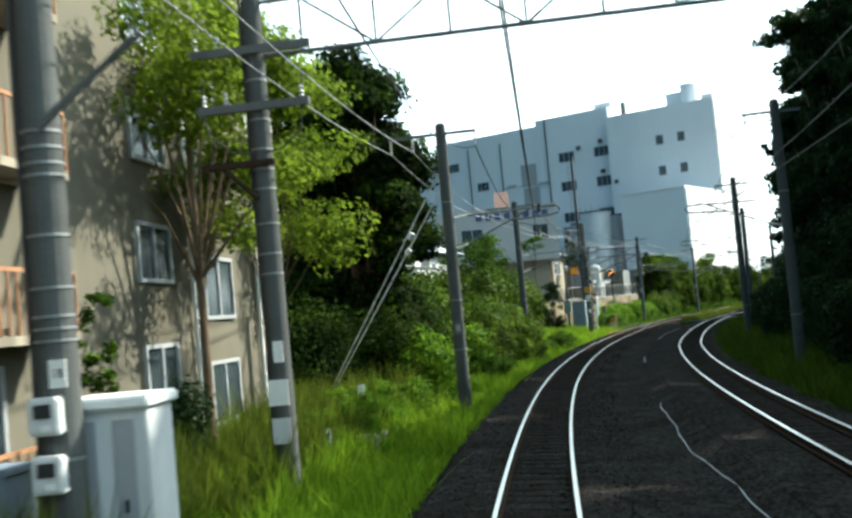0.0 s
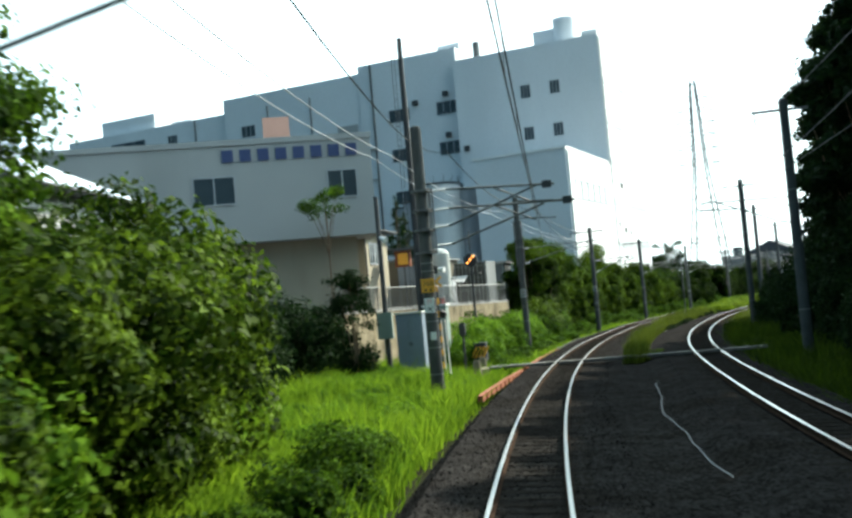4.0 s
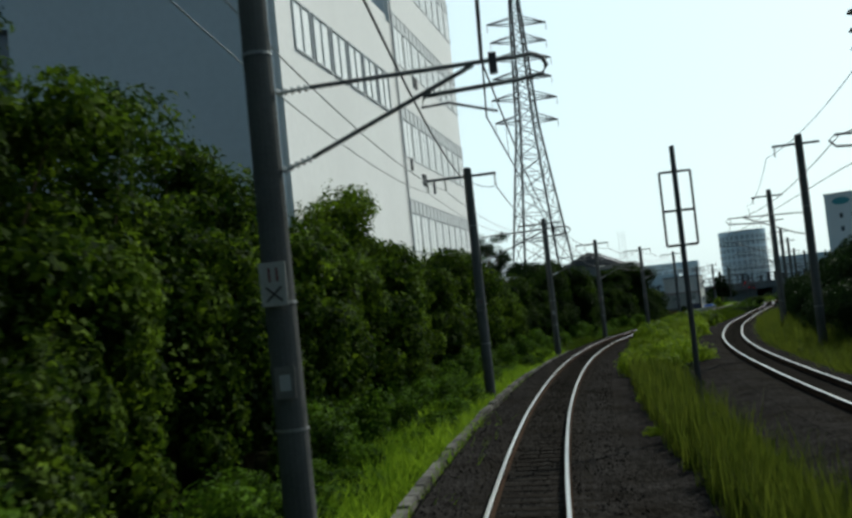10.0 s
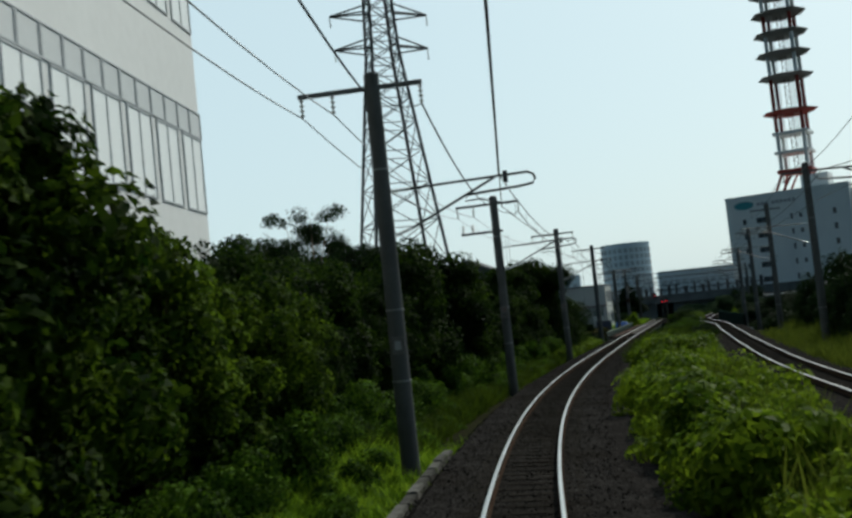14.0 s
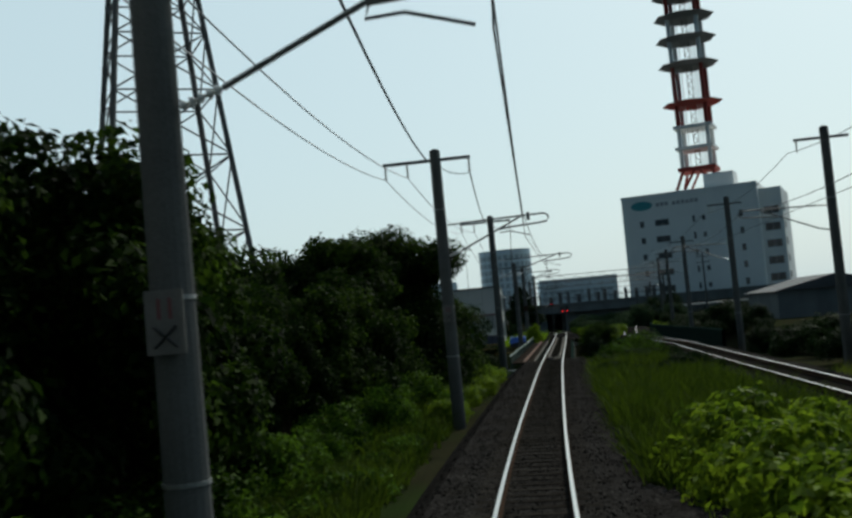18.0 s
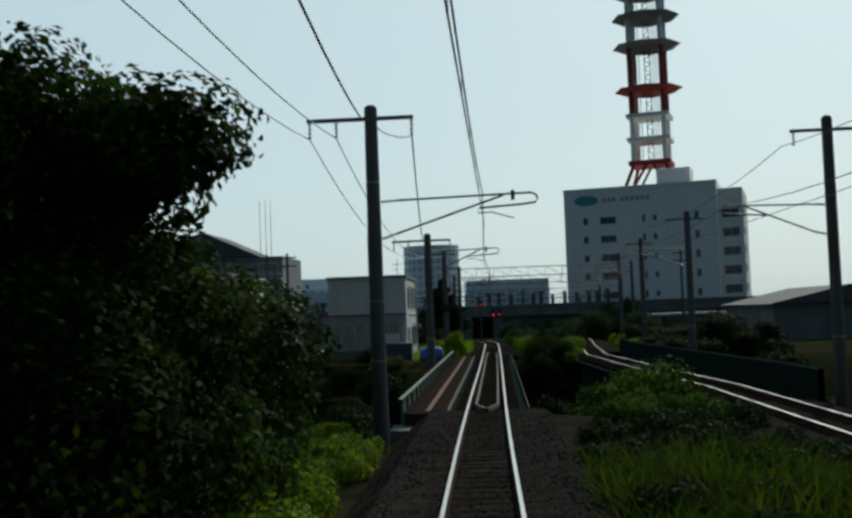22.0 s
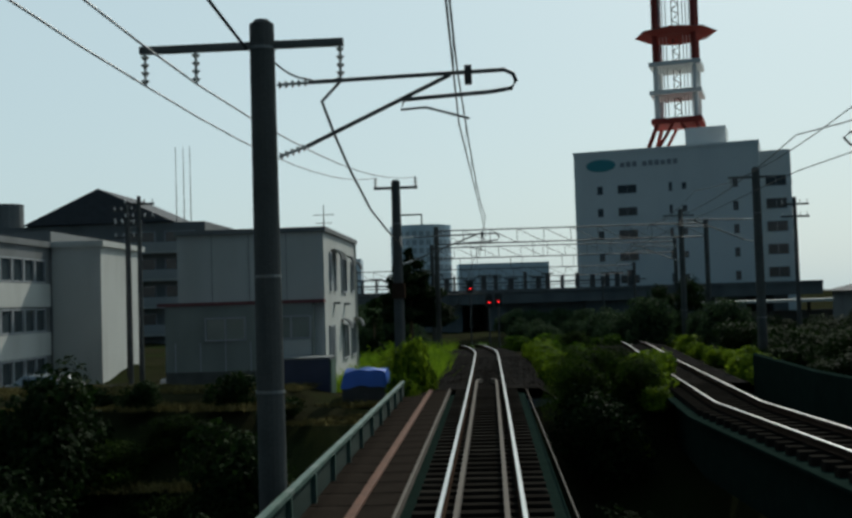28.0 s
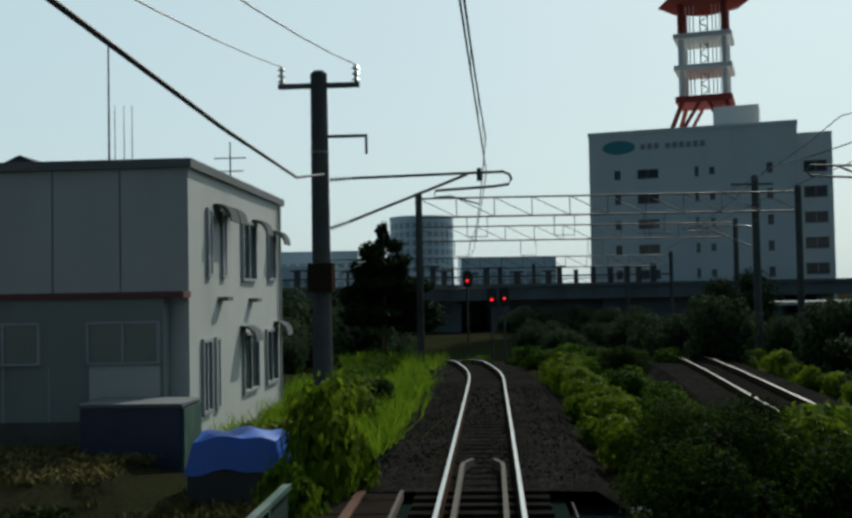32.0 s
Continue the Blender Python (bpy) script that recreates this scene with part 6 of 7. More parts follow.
for d_ in range(-32, -6, 3):
    thicket("bank_weeds", "low_dark", 318, 325.5, 1.2, d_, 1.0, "low dark green weeds on the far river bank", jitter=1.0)
lawn(STRAW, 323.0, 332.5, 2.6, -34, -5, 2.6, "dry mown grass on top of the river bank", "dry_grass")

# ---- apartment house beside the start: x = 0 is the wall to the line, y along it ----
apt = thing("apartment_house", stand(22.0, -8.8, 0), "beige plastered apartment house with balconies and blue-grey windows", "apartment house")
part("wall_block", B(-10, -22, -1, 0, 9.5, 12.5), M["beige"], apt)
part("end_block", B(-10, 9.5, -1, -0.4, 14.3, 11.5), M["apt_end"], apt, "cream end bay, sunlight put into its paler colour")
part("roof_slab", B(-10.4, -22.4, 12.5, 0.4, 9.9, 12.8), M["concrete"], apt)
for z in (0.4, 3.2, 6.0, 8.8):
    windows_on(apt, (0, 0, 0), (0, 1, 0), (1, 0, 0), [(0.4, z + 0.9, 2.4, z + 2.3), (4.6, z, 7.0, z + 1.7), (-8.4, z + 0.2, -5.6, z + 2.2), (-15, z + 0.2, -12, z + 2.2)], mat="window", mull=1, frame_w=0.1)
    windows_on(apt, (-0.4, 0, 0), (0, 1, 0), (1, 0, 0), [(10.8, z + 0.3, 12.0, z + 1.7)], mull=1)
for z in (0.4, 3.2, 6.0, 8.8):
    for y0, y1 in ((-10.6, -4.6), (-17.6, -11.4)):
        slab = part("balcony", B(0, y0, z - 0.3, 0.95, y1, z - 0.15), M["concrete"], apt)
        part("top_rail", B(0.89, y0, z + 0.85, 0.95, y1, z + 0.92), M["rust_rail"], slab)
        y = y0 + 0.1
        while y < y1:
            part("baluster", B(0.90, y, z - 0.15, 0.94, y + 0.04, z + 0.85), M["rust_rail"], slab)
            y += 0.28
part("drain_pipe", R((0.12, 3.6, -0.8), (0.12, 3.6, 12.3), 0.06, seg=8), M["white_paint"], apt)
part("drain_pipe", R((0.12, 9.2, -0.8), (0.12, 9.2, 12.3), 0.06, seg=8), M["white_paint"], apt)


# ---- houses ----
def gable_house(m, label, w, l, h, ridge, wall="white_wall", roof="roof"):
    root = thing("house", m, label, "house")
    part("wall_block", B(-w, 0, -1, 0, l, h), M[wall], root)
    bm = bmesh.new()
    o = 0.6
    v = [bm.verts.new(p) for p in ((-w - o, -o, h), (o, -o, h), (o, l + o, h), (-w - o, l + o, h), (-w / 2, l * 0.3, ridge), (-w / 2, l * 0.7, ridge))]
    for f in ((0, 1, 4), (1, 2, 5, 4), (2, 3, 5), (3, 0, 4, 5), (3, 2, 1, 0)):
        bm.faces.new([v[i] for i in f])
    part("roof", bm, M[roof], root)
    part("eave", B(-w - o - 0.05, -o - 0.05, h - 0.18, o + 0.05, l + o + 0.05, h - 0.01), M["roof"], root)
    part("gutter", R((o + 0.08, -o, h - 0.06), (o + 0.08, l + o, h - 0.06), 0.06, seg=6), M["dark_steel"], root)
    part("down_pipe", R((0.05, 0.1, -0.8), (0.05, 0.1, h - 0.1), 0.05, seg=6), M["dark_steel"], root)
    windows_on(root, (0, 0, 0), (0, 1, 0), (1, 0, 0), [(1.0, h - 2.4, 2.2, h - 0.9), (l - 3.2, h - 2.4, l - 2, h - 0.9), (1.5, 0.8, 3, 2.2)], mull=1)
    windows_on(root, (0, 0, 0), (1, 0, 0), (0, -1, 0), [(-w + 1, h - 2.2, -w + 2.6, h - 0.9), (-2.9, h - 2.2, -1.6, h - 0.9)], mull=1)
    return root


home = gable_house(stand(71.0, -15.6, 0), "white two-storey house with a grey tiled roof and balcony", 9.5, 11.5, 8.3, 10.6)
part("balcony", B(0.02, 4.2, -0.8, 1.7, 11.2, 6.3), M["white_wall"], home)
part("balcony_cap", B(-0.02, 4.1, 6.3, 1.8, 11.3, 6.42), M["roof"], home)
# Dark panels on the solid block stand in for shaded openings.
for y in (4.9, 6.9, 8.9):
    part("dark_opening_panel", B(1.66, y, 4.9, 1.72, y + 0.9, 6.0), M["window"], home)
for k in range(9):
    part("roof_batten", R((0.4 - 0.55 * k, -0.3 + 0.4 * k, 8.42 + 0.26 * k), (0.4 - 0.55 * k, 11.8 - 0.4 * k, 8.42 + 0.26 * k), 0.03, seg=5), M["roof_light"], home)
gable_house(stand(87.5, -16.8, 0), "white house with a pale blue-grey roof", 8, 10, 8.2, 10.6, roof="roof_light")
gable_house(stand(124.6, -15.0, 0), "cream house with a ribbed eave behind the yard fence", 7, 5.4, 8.7, 9.8, "cream", "roof_light")
gable_house(stand(103, -17.5, 0), "low dark-roofed house beside the field", 7, 6, 3.0, 4.4, "cream")
shed = thing("yard_shed", stand(131.5, -15.5, 0), "low beige yard building with a blue-grey panel", "shed")
part("wall_block", B(-3, 0, 0, 3.2, 8, 6.6), M["beige"], shed)
part("roof", B(-3.2, -0.2, 6.6, 3.4, 8.2, 6.75), M["grey_wall"], shed)
part("shutter", B(0.6, -0.06, 4.6, 3.0, 0.0, 6.2), M["blue_grey"], shed)

# ---- wall and fence below the factory yard ----
def wall_line(s):
    return float(np.interp(s, [109, 118, 124, 130, 138, 146], [-11.7, -11.0, -9.95, -9.5, -8.85, -8.4]))


ys = np.arange(109, 140.1, 1.0)
wall_ob = new("yard_wall", strip("yard_wall", ys, lambda s: [(wall_line(s), -1.2), (wall_line(s), 3.0), (wall_line(s) - 0.3, 3.0), (wall_line(s) - 0.3, -1.2)], M["yard_concrete"]))
tagged(wall_ob, "stained concrete retaining wall of the factory yard", "wall", kind="structure")
cop = new("coping", strip("coping", ys, lambda s: [(wall_line(s) + 0.04, 3.0), (wall_line(s) + 0.04, 3.07), (wall_line(s) - 0.34, 3.07), (wall_line(s) - 0.34, 3.0)], M["coping"]))
cop.parent = wall_ob
yard = new("yard_floor", strip("yard_floor", ys, lambda s: [(wall_line(s) - 0.3, 2.6), (wall_line(s) - 9, 2.62)], M["asphalt"]))
tagged(yard, "asphalt factory yard behind the retaining wall", "yard", kind="structure")
fence = new("yard_fence")
tagged(fence, "grey steel mesh fence on the retaining wall", "fence")
for z, r in ((4.38, 0.035), (3.15, 0.02)):
    o = part("fence_rail", tube(bmesh.new(), [at(s, wall_line(s) - 0.15, z) for s in ys], r, 6), M["coping"], fence)
for s in np.arange(109, 140.1, 1.9):
    p = at(s, wall_line(s) - 0.15, 0)
    part("post", R((p.x, p.y, 3.0), (p.x, p.y, 4.38), 0.03, seg=6), M["galv"], fence)
bm = bmesh.new()
for s in np.arange(109, 140, 0.11):
    p = at(s, wall_line(s) - 0.15, 0)
    rod(bm, (p.x, p.y, 3.0), (p.x, p.y, 4.33), 0.007, seg=4, caps=False)
tagged(part("mesh", bm, M["galv"], fence), kind="stuff")
def finish_slope():
    bm = B(-0.95, -0.1, 4.7, 0.85, 1.3, 4.78)
    for v in bm.verts:
        v.co.z += 0.35 * (v.co.y + 0.1)
    return bm


slat = thing("slatted_screen", stand(136.2, -9.45, 0), "tall brownish slatted screen in the factory yard", "screen")
for k in range(8):
    part("panel", B(-0.3 * k - 0.29, 0.02, 2.6, -0.3 * k - 0.01, 0.06, 6.2), M["screen_panel"], slat)
    part("batten", B(-0.3 * k - 0.325, -0.05, 2.6, -0.3 * k - 0.275, 0.02, 6.28), M["screen_batten"], slat)
part("batten", B(-0.03, -0.05, 2.6, 0.03, 0.02, 6.28), M["screen_batten"], slat)
for z in (3.2, 4.1, 5.0, 5.9):
    part("rail", B(-2.4, -0.02, z, 0, 0.015, z + 0.05), M["screen_batten"], slat)
part("side_panel", B(0.035, 0, 2.6, 0.1, 3.2, 6.25), M["grey_wall"], slat)
for k in range(5):
    part("rear_slat", B(-2.55 - 0.36 * k, 1.6, 2.6, -2.45 - 0.36 * k, 1.66, 5.9), M["screen_batten"], slat)
    part("rear_panel", B(-2.81 - 0.36 * k, 1.66, 2.6, -2.45 - 0.36 * k, 1.7, 5.85), M["screen_panel"], slat)
awn = thing("yard_shelter", stand(134.6, -11.6, 0), "small pale lean-to roof before the slatted screen", "shelter")
part("roof_sheet", finish_slope(), M["coping"], awn)
for x in (-0.8, 0.7):
    part("post", R((x, 0.1, 2.6), (x, 0.1, 4.7), 0.03, seg=6), M["dark_steel"], awn)
redbox = thing("red_yard_box", stand(126.5, -10.5, 0), "dull red steel box in the factory yard", "box")
part("body", B(-0.7, 0, 2.6, 0, 1.2, 3.6, 0.03), M["dull_red"], redbox)
part("lid", B(-0.75, -0.05, 3.6, 0.05, 1.25, 3.68), M["cabinet_dark"], redbox)
tk = thing("grey_yard_tank", stand(130.4, -10.6, 0), "square grey tank beside the white tank", "tank")
part("body", B(-1.2, 0, 2.6, 0, 1.2, 4.9, 0.05), M["cabinet_dark"], tk)
part("rim", B(-1.25, -0.05, 4.9, 0.05, 1.25, 5.0), M["galv"], tk)

# ---- track side at the start ----
def label_text(body, size, mat, parent, m):
    c = bpy.data.curves.new("lettering", "FONT")
    c.body, c.size, c.align_x, c.align_y = body, size, "CENTER", "CENTER"
    c.extrude = 0.002
    me = bpy.data.meshes.new_from_object(bpy.data.objects.new("lettering", c))
    me.materials.clear()
    me.materials.append(M[mat])
    o = new("lettering", me)
    o.parent = parent
    o.matrix_local = m
    return o


def plate(root, z, w, h, y, mat, text="", size=0.2, x=0.0, ink="black"):
    p = part("plate", B(x - w / 2, y - 0.015, z - h / 2, x + w / 2, y, z + h / 2), M[mat], root)
    if text:
        label_text(text, size, ink, p, pose(x, y - 0.018, z, 90, 0, 0))
    return p


pa = thing("equipment_pole", stand(12.5, -5.85, 0), "concrete pole with steel bands, number plate and switch boxes", "utility pole")
pole_parts(pa, 11.0, (1.45, 2.9, 3.05, 3.2, 3.55, 4.2, 4.95, 5.1, 5.3, 5.5), r=0.25, base=-0.9)
plate(pa, 2.5, 0.22, 0.34, -0.27, "white", "18", 0.16, 0.12)
for z in (2.0, 1.3, 0.45):
    b_ = part("switch_box", B(-0.24, -0.42, z - 0.23, 0.16, -0.24, z + 0.23, 0.03), M["cabinet"], pa)
    part("dial", B(-0.15, -0.44, z - 0.02, 0.07, -0.41, z + 0.15, 0.01), M["black"], b_)
    part("name_strip", B(-0.06, -0.43, z - 0.17, 0.06, -0.42, z - 0.1), M["white"], b_)
part("conduit", R((-0.28, -0.05, -0.8), (-0.28, -0.05, 10.5), 0.045, seg=8), M["dark_steel"], pa)
part("conduit", R((-0.33, 0.06, -0.8), (-0.33, 0.06, 10.5), 0.03, seg=8), M["dark_steel"], pa)
part("brace", R((0.0, -0.05, 5.6), (1.4, -0.05, 6.6), 0.05, seg=8), M["galv"], pa)
part("brace", R((0.1, -0.25, 5.5), (1.4, -0.3, 6.5), 0.04, seg=8), M["galv"], pa)

pb = thing("equipment_pole", stand(20.5, -5.2, 0), "concrete pole with three crossarms and hanging cable loops", "utility pole")
pole_parts(pb, 10.5, (3.9, 4.3, 4.9, 5.6, 6.0, 6.4, 7.0, 7.8), r=0.22, base=-0.9)
for z, x0, x1 in ((8.4, -1.3, 1.2), (7.25, -1.2, 1.1)):
    part("crossarm", B(x0, -0.28, z - 0.08, x1, -0.16, z + 0.08), M["galv"], pb)
    for x in (x0 + 0.15, x0 + 0.6, x1 - 0.15):
        bm = bmesh.new()
        insulator(bm, (x, -0.22, z + 0.08), (x, -0.22, z + 0.34), 0.06, 3)
        part("insulator", bm, M["porcelain"], pb)
part("crossarm", B(-1.2, -0.28, 6.05, 0.3, -0.16, 6.17), M["rail"], pb, "rust-brown crossarm")
part("brace", R((-0.75, -0.22, 6.05), (-0.1, -0.22, 5.4), 0.05, seg=6), M["rail"], pb)
for x in (-1.05, 1.0):
    loop = [(x, -0.22, 7.9), (x - 0.05, -0.24, 7.2), (x * 0.9, -0.26, 6.7), (x * 0.5, -0.26, 6.35), (x * 0.1, -0.24, 6.3)]
    part("cable_loop", tube(bmesh.new(), loop, 0.02, 6), M["wire"], pb)
plate(pb, 2.35, 0.2, 0.42, -0.25, "white", x=0.05)
plate(pb, 1.55, 0.4, 0.5, -0.26, "white")
plate(pb, 0.8, 0.36, 0.5, -0.26, "cabinet")
part("conduit", R((-0.24, 0.0, -0.8), (-0.24, 0.0, 10), 0.035, seg=8), M["dark_steel"], pb)
# portal beam from this pole over both tracks
gan = thing("portal_beam", stand(20.5, -5.2, 0), "light steel lattice beam over both tracks", "portal beam")
for z in (8.3, 9.4):
    part("chord", R((0.2, 0, z), (15.4, 0, z), 0.05, seg=8), M["galv"], gan)
for k in range(10):
    x = 1.0 + 1.5 * k
    part("diagonal", R((x, 0, 8.3 if k % 2 else 9.4), (x + 1.5, 0, 9.4 if k % 2 else 8.3), 0.03, seg=6), M["galv"], gan)
    part("upright", R((x, 0, 8.3), (x, 0, 9.4), 0.03, seg=6), M["galv"], gan)
part("leg", R((15.4, 0, -0.6), (15.4, 0, 10), 0.2, 0.17, 14), M["pole"], gan)

cab = thing("relay_cabinet", stand(13.2, -5.3, 0), "white steel relay cabinet with grey doors and sloped roof", "cabinet")
part("body", B(-0.65, -0.45, -0.5, 0.43, 0.45, 1.98, 0.02), M["cabinet"], cab)
part("roof", B(-0.72, -0.55, 1.98, 0.5, 0.55, 2.14, 0.03), M["white_paint"], cab)
for x0, x1 in ((-0.6, -0.24), (-0.02, 0.26)):
    dr = part("door", B(x0, -0.48, -0.3, x1, -0.44, 1.85, 0.01), M["cabinet_dark"], cab)
    part("handle", B((x0 + x1) / 2 - 0.02, -0.52, 0.7, (x0 + x1) / 2 + 0.02, -0.48, 0.86), M["black"], dr)
blue = thing("cable_box", stand(12.9, -7.1, 0), "low blue-grey cable box beside the pole", "cabinet")
part("body", B(-0.8, -0.4, -0.6, 0.45, 0.4, 1.28, 0.03), M["blue_grey"], blue)
part("lid", B(-0.84, -0.44, 1.28, 0.49, 0.44, 1.36, 0.01), M["blue_grey"], blue)
for s, d, z in ((24.6, -5.35, 0.25), (30.0, -5.6, 0.9)):
    mk_ = thing("marker_post", stand(s, d, 0), "small white number plate on a low post", "marker post", "marker posts")
    part("post", B(-0.05, -0.05, -0.8, 0.05, 0.05, z), M["concrete"], mk_)
    plate(mk_, z - 0.1, 0.22, 0.36, -0.06, "white", "1", 0.22)
dit = thing("cable_trough", stand(28.5, -5.0, 0), "slanted concrete cable trough half hidden in grass", "trough")
part("cover", B(-0.35, -1.8, -0.55, 0.35, 1.8, -0.3, 0.03), M["concrete"], dit)
part("end_block", B(-0.4, -2.0, -0.7, 0.4, -1.7, -0.1, 0.03), M["concrete"], dit)
# stay wires of the first line pole
gw = thing("stay_wire", stand(34.4, -3.15, 0), "pair of steel stay wires with round insulators", "stay wire")
for k, dy in enumerate((-0.15, 0.15)):
    part("strand", R((-0.1, dy, 7.6 - 0.5 * k), (-5.4, 1.0 + dy, -0.5), 0.02, seg=5), M["cabinet"], gw)
    part("ball_insulator", R((-1.3 - 0.2 * k, 0.25 + dy, 5.55 - 0.5 * k), (-1.45 - 0.2 * k, 0.28 + dy, 5.35 - 0.5 * k), 0.1, 0.08, 12), M["porcelain"], gw)
for s, d, z in ((34.0, -3.15, 2.3), (149.8, -3.2, 2.2), (206.3, -3.0, 2.4)):
    pl = thing("pole_plate", stand(s, d, 0), "small white plate on a line pole", "sign", "pole plates")
    part("plate", B(-0.1, -0.24, z - 0.2, 0.16, -0.225, z + 0.2), M["old_plate"], pl)
    part("marking", B(-0.04, -0.246, z - 0.1, 0.1, -0.241, z + 0.1), M["cabinet_dark"], pl)

# ---- pole with double brackets and yellow number plate ----
p4 = thing("catenary_pole", stand(96.2, -4.75, 0), "stout concrete railway pole with double brackets and orange plate", "catenary pole", "poles along the line")
pole_parts(p4, 9.8, (0.4, 1.4, 2.4, 4.3, 4.6), r=0.24, base=-0.9)
for zc in (5.0, 5.85, 6.6, 7.35):
    part("collar", R((0, 0, zc - 0.05), (0, 0, zc + 0.05), 0.4, 0.4, 8), M["galv"], p4)
for x, y in ((0.3, -0.2), (0.3, 0.2), (0.42, 0.0)):
    part("side_bar", R((x, y, 4.95), (x, y, 7.45), 0.03, seg=6), M["galv"], p4)
for dy, z0, z1, x1, zd0, zd1, xd in ((-0.15, 7.31, 7.1, 5.05, 5.93, 7.12, 4.4), (0.15, 6.61, 6.47, 5.75, 5.25, 6.44, 4.6)):
    for za, zb, xb in ((z0, z1, x1), (zd0, zd1, xd)):
        part("bracket_tube", R((1.0, dy, za), (xb, dy, zb), 0.045, seg=8), M["galv"], p4)
        bm = bmesh.new()
        insulator(bm, (0.45, dy, za - 0.02), (1.0, dy, za), 0.075, 6)
        part("insulator", bm, M["porcelain"], p4)
    part("strut", R((2.75, dy, (z0 + z1) / 2), (4.25, dy, z1 - 0.62), 0.035, seg=6), M["galv"], p4)
    part("steady_arm", tube(bmesh.new(), [(3.6, dy, z1 - 0.5), (4.4, dy, z1 - 0.56), (5.0, dy, z1 - 0.6)], 0.025, 6), M["galv"], p4)
    part("clamp", B(x1 - 0.45, dy - 0.12, z1 - 0.12, x1 - 0.1, dy + 0.12, z1 + 0.14), M["dark_steel"], p4)
p_ = plate(p4, 3.75, 0.5, 0.52, -0.27, "yellow")
label_text("758", 0.26, "black", p_, pose(0, -0.289, 3.82, 90, 0, 0))
for x in (-0.14, 0.06):
    part("number_bar", B(x, -0.29, 3.54, x + 0.08, -0.286, 3.62), M["black"], p_)
p_ = plate(p4, 3.0, 0.36, 0.56, -0.27, "white")
for x in (-0.06, 0.04):
    part("mark_bar", B(x, -0.29, 3.08, x + 0.03, -0.286, 3.24), M["red_paint"], p_)
part("cross_bar", R((-0.1, -0.288, 2.78), (0.1, -0.288, 2.96), 0.014, seg=5), M["black"], p_)
part("cross_bar", R((-0.1, -0.288, 2.96), (0.1, -0.288, 2.78), 0.014, seg=5), M["black"], p_)
plate(p4, 1.85, 0.22, 0.3, -0.27, "white", x=0.05)

# ---- level crossing for walkers ----
cross = thing("footpath_crossing", stand(105.2, 0, 0), "grey board footpath crossing over both tracks", "crossing", kind="structure")
d = -3.9
while d < second(105) + 2.6:
    board = part("plank", B(d, -0.34, -0.12, d + 0.62, 0.34, 0.0, 0.01), M["plank"], cross)
    d += 0.65
part("ramp", B(-4.6, -0.6, -0.9, -3.9, 0.6, -0.05), M["concrete"], cross)
for k in range(24):
    s = 92.5 + 1.25 * k
    if abs(s - 105.2) > 0.9 and s < 122:
        o = part("cable_cover", B(-0.09, 0, -0.45, 0.09, 1.22, -0.22, 0.01), M["orange"], cross)
        o.matrix_world = stand(s, float(np.interp(s, [92, 104, 122], [-2.75, -2.4, -2.35])), 0, -0.6 + rnd.uniform(-1.5, 1.5))
edge = new("track_edging")
tagged(edge, "row of weathered concrete edging blocks beside the ballast", "edging", kind="structure")
me = finish("block", B(-0.11, 0, -0.6, 0.11, 0.93, -0.2, 0.02), M["edging"])
for k in range(86):
    s = 122 + k
    o = new("block", me)
    o.parent = edge
    o.matrix_world = stand(s, float(np.interp(s, [122, 133, 141, 152, 166, 185, 189, 201, 208], [-2.4, -2.56, -2.45, -2.56, -2.62, -2.6, -2.4, -2.35, -2.35])), rnd.uniform(-0.03, 0.02), rnd.uniform(-1, 1))

xs = thing("crossing_signal", stand(102.7, -5.6, 0), "yellow and black striped crossing post with red lamps", "crossing signal")
for k in range(16):
    part("stripe", R((0, 0, -0.6 + 0.28 * k), (0, 0, -0.32 + 0.28 * k), 0.06, seg=12), M["yellow" if k % 2 else "black"], xs)
for z, mat_, dx in ((2.95, "red_light", -0.22), (2.6, "black", 0.2)):
    hd_ = part("lamp_housing", R((dx, 0.02, z), (dx, -0.14, z), 0.17, 0.15, 20), M["black"], xs)
    part("lens", R((dx, -0.14, z), (dx, -0.17, z), 0.12, 0.11, 20), M[mat_], hd_)
    part("hood", R((dx, -0.14, z + 0.14), (dx, -0.36, z + 0.12), 0.07, 0.05, 10), M["black"], hd_)
part("lamp_bar", B(-0.3, -0.03, 2.75, 0.3, 0.03, 2.8), M["black"], xs)
for a in (-40, 40):
    o = part("cross_board", B(-0.34, -0.1, -0.05, 0.34, -0.07, 0.05), M["yellow"], xs)
    o.matrix_local = pose(0, 0, 4.05, 0, a, 0)
for x in (0.12, 0.3):
    part("white_pipe", R((x, 0.12, -0.6), (x - 0.06, 0.12, 2.35), 0.035, seg=8), M["white_paint"], xs)
part("switch_box", B(-0.3, -0.2, 0.35, -0.05, -0.02, 0.62, 0.02), M["cabinet"], xs)
part("speaker", R((0.12, 0, 4.6), (0.45, -0.1, 4.55), 0.06, 0.14, 14), M["white_paint"], xs)
part("bell_box", B(-0.14, -0.14, 4.4, 0.14, 0.14, 4.75, 0.03), M["black"], xs)

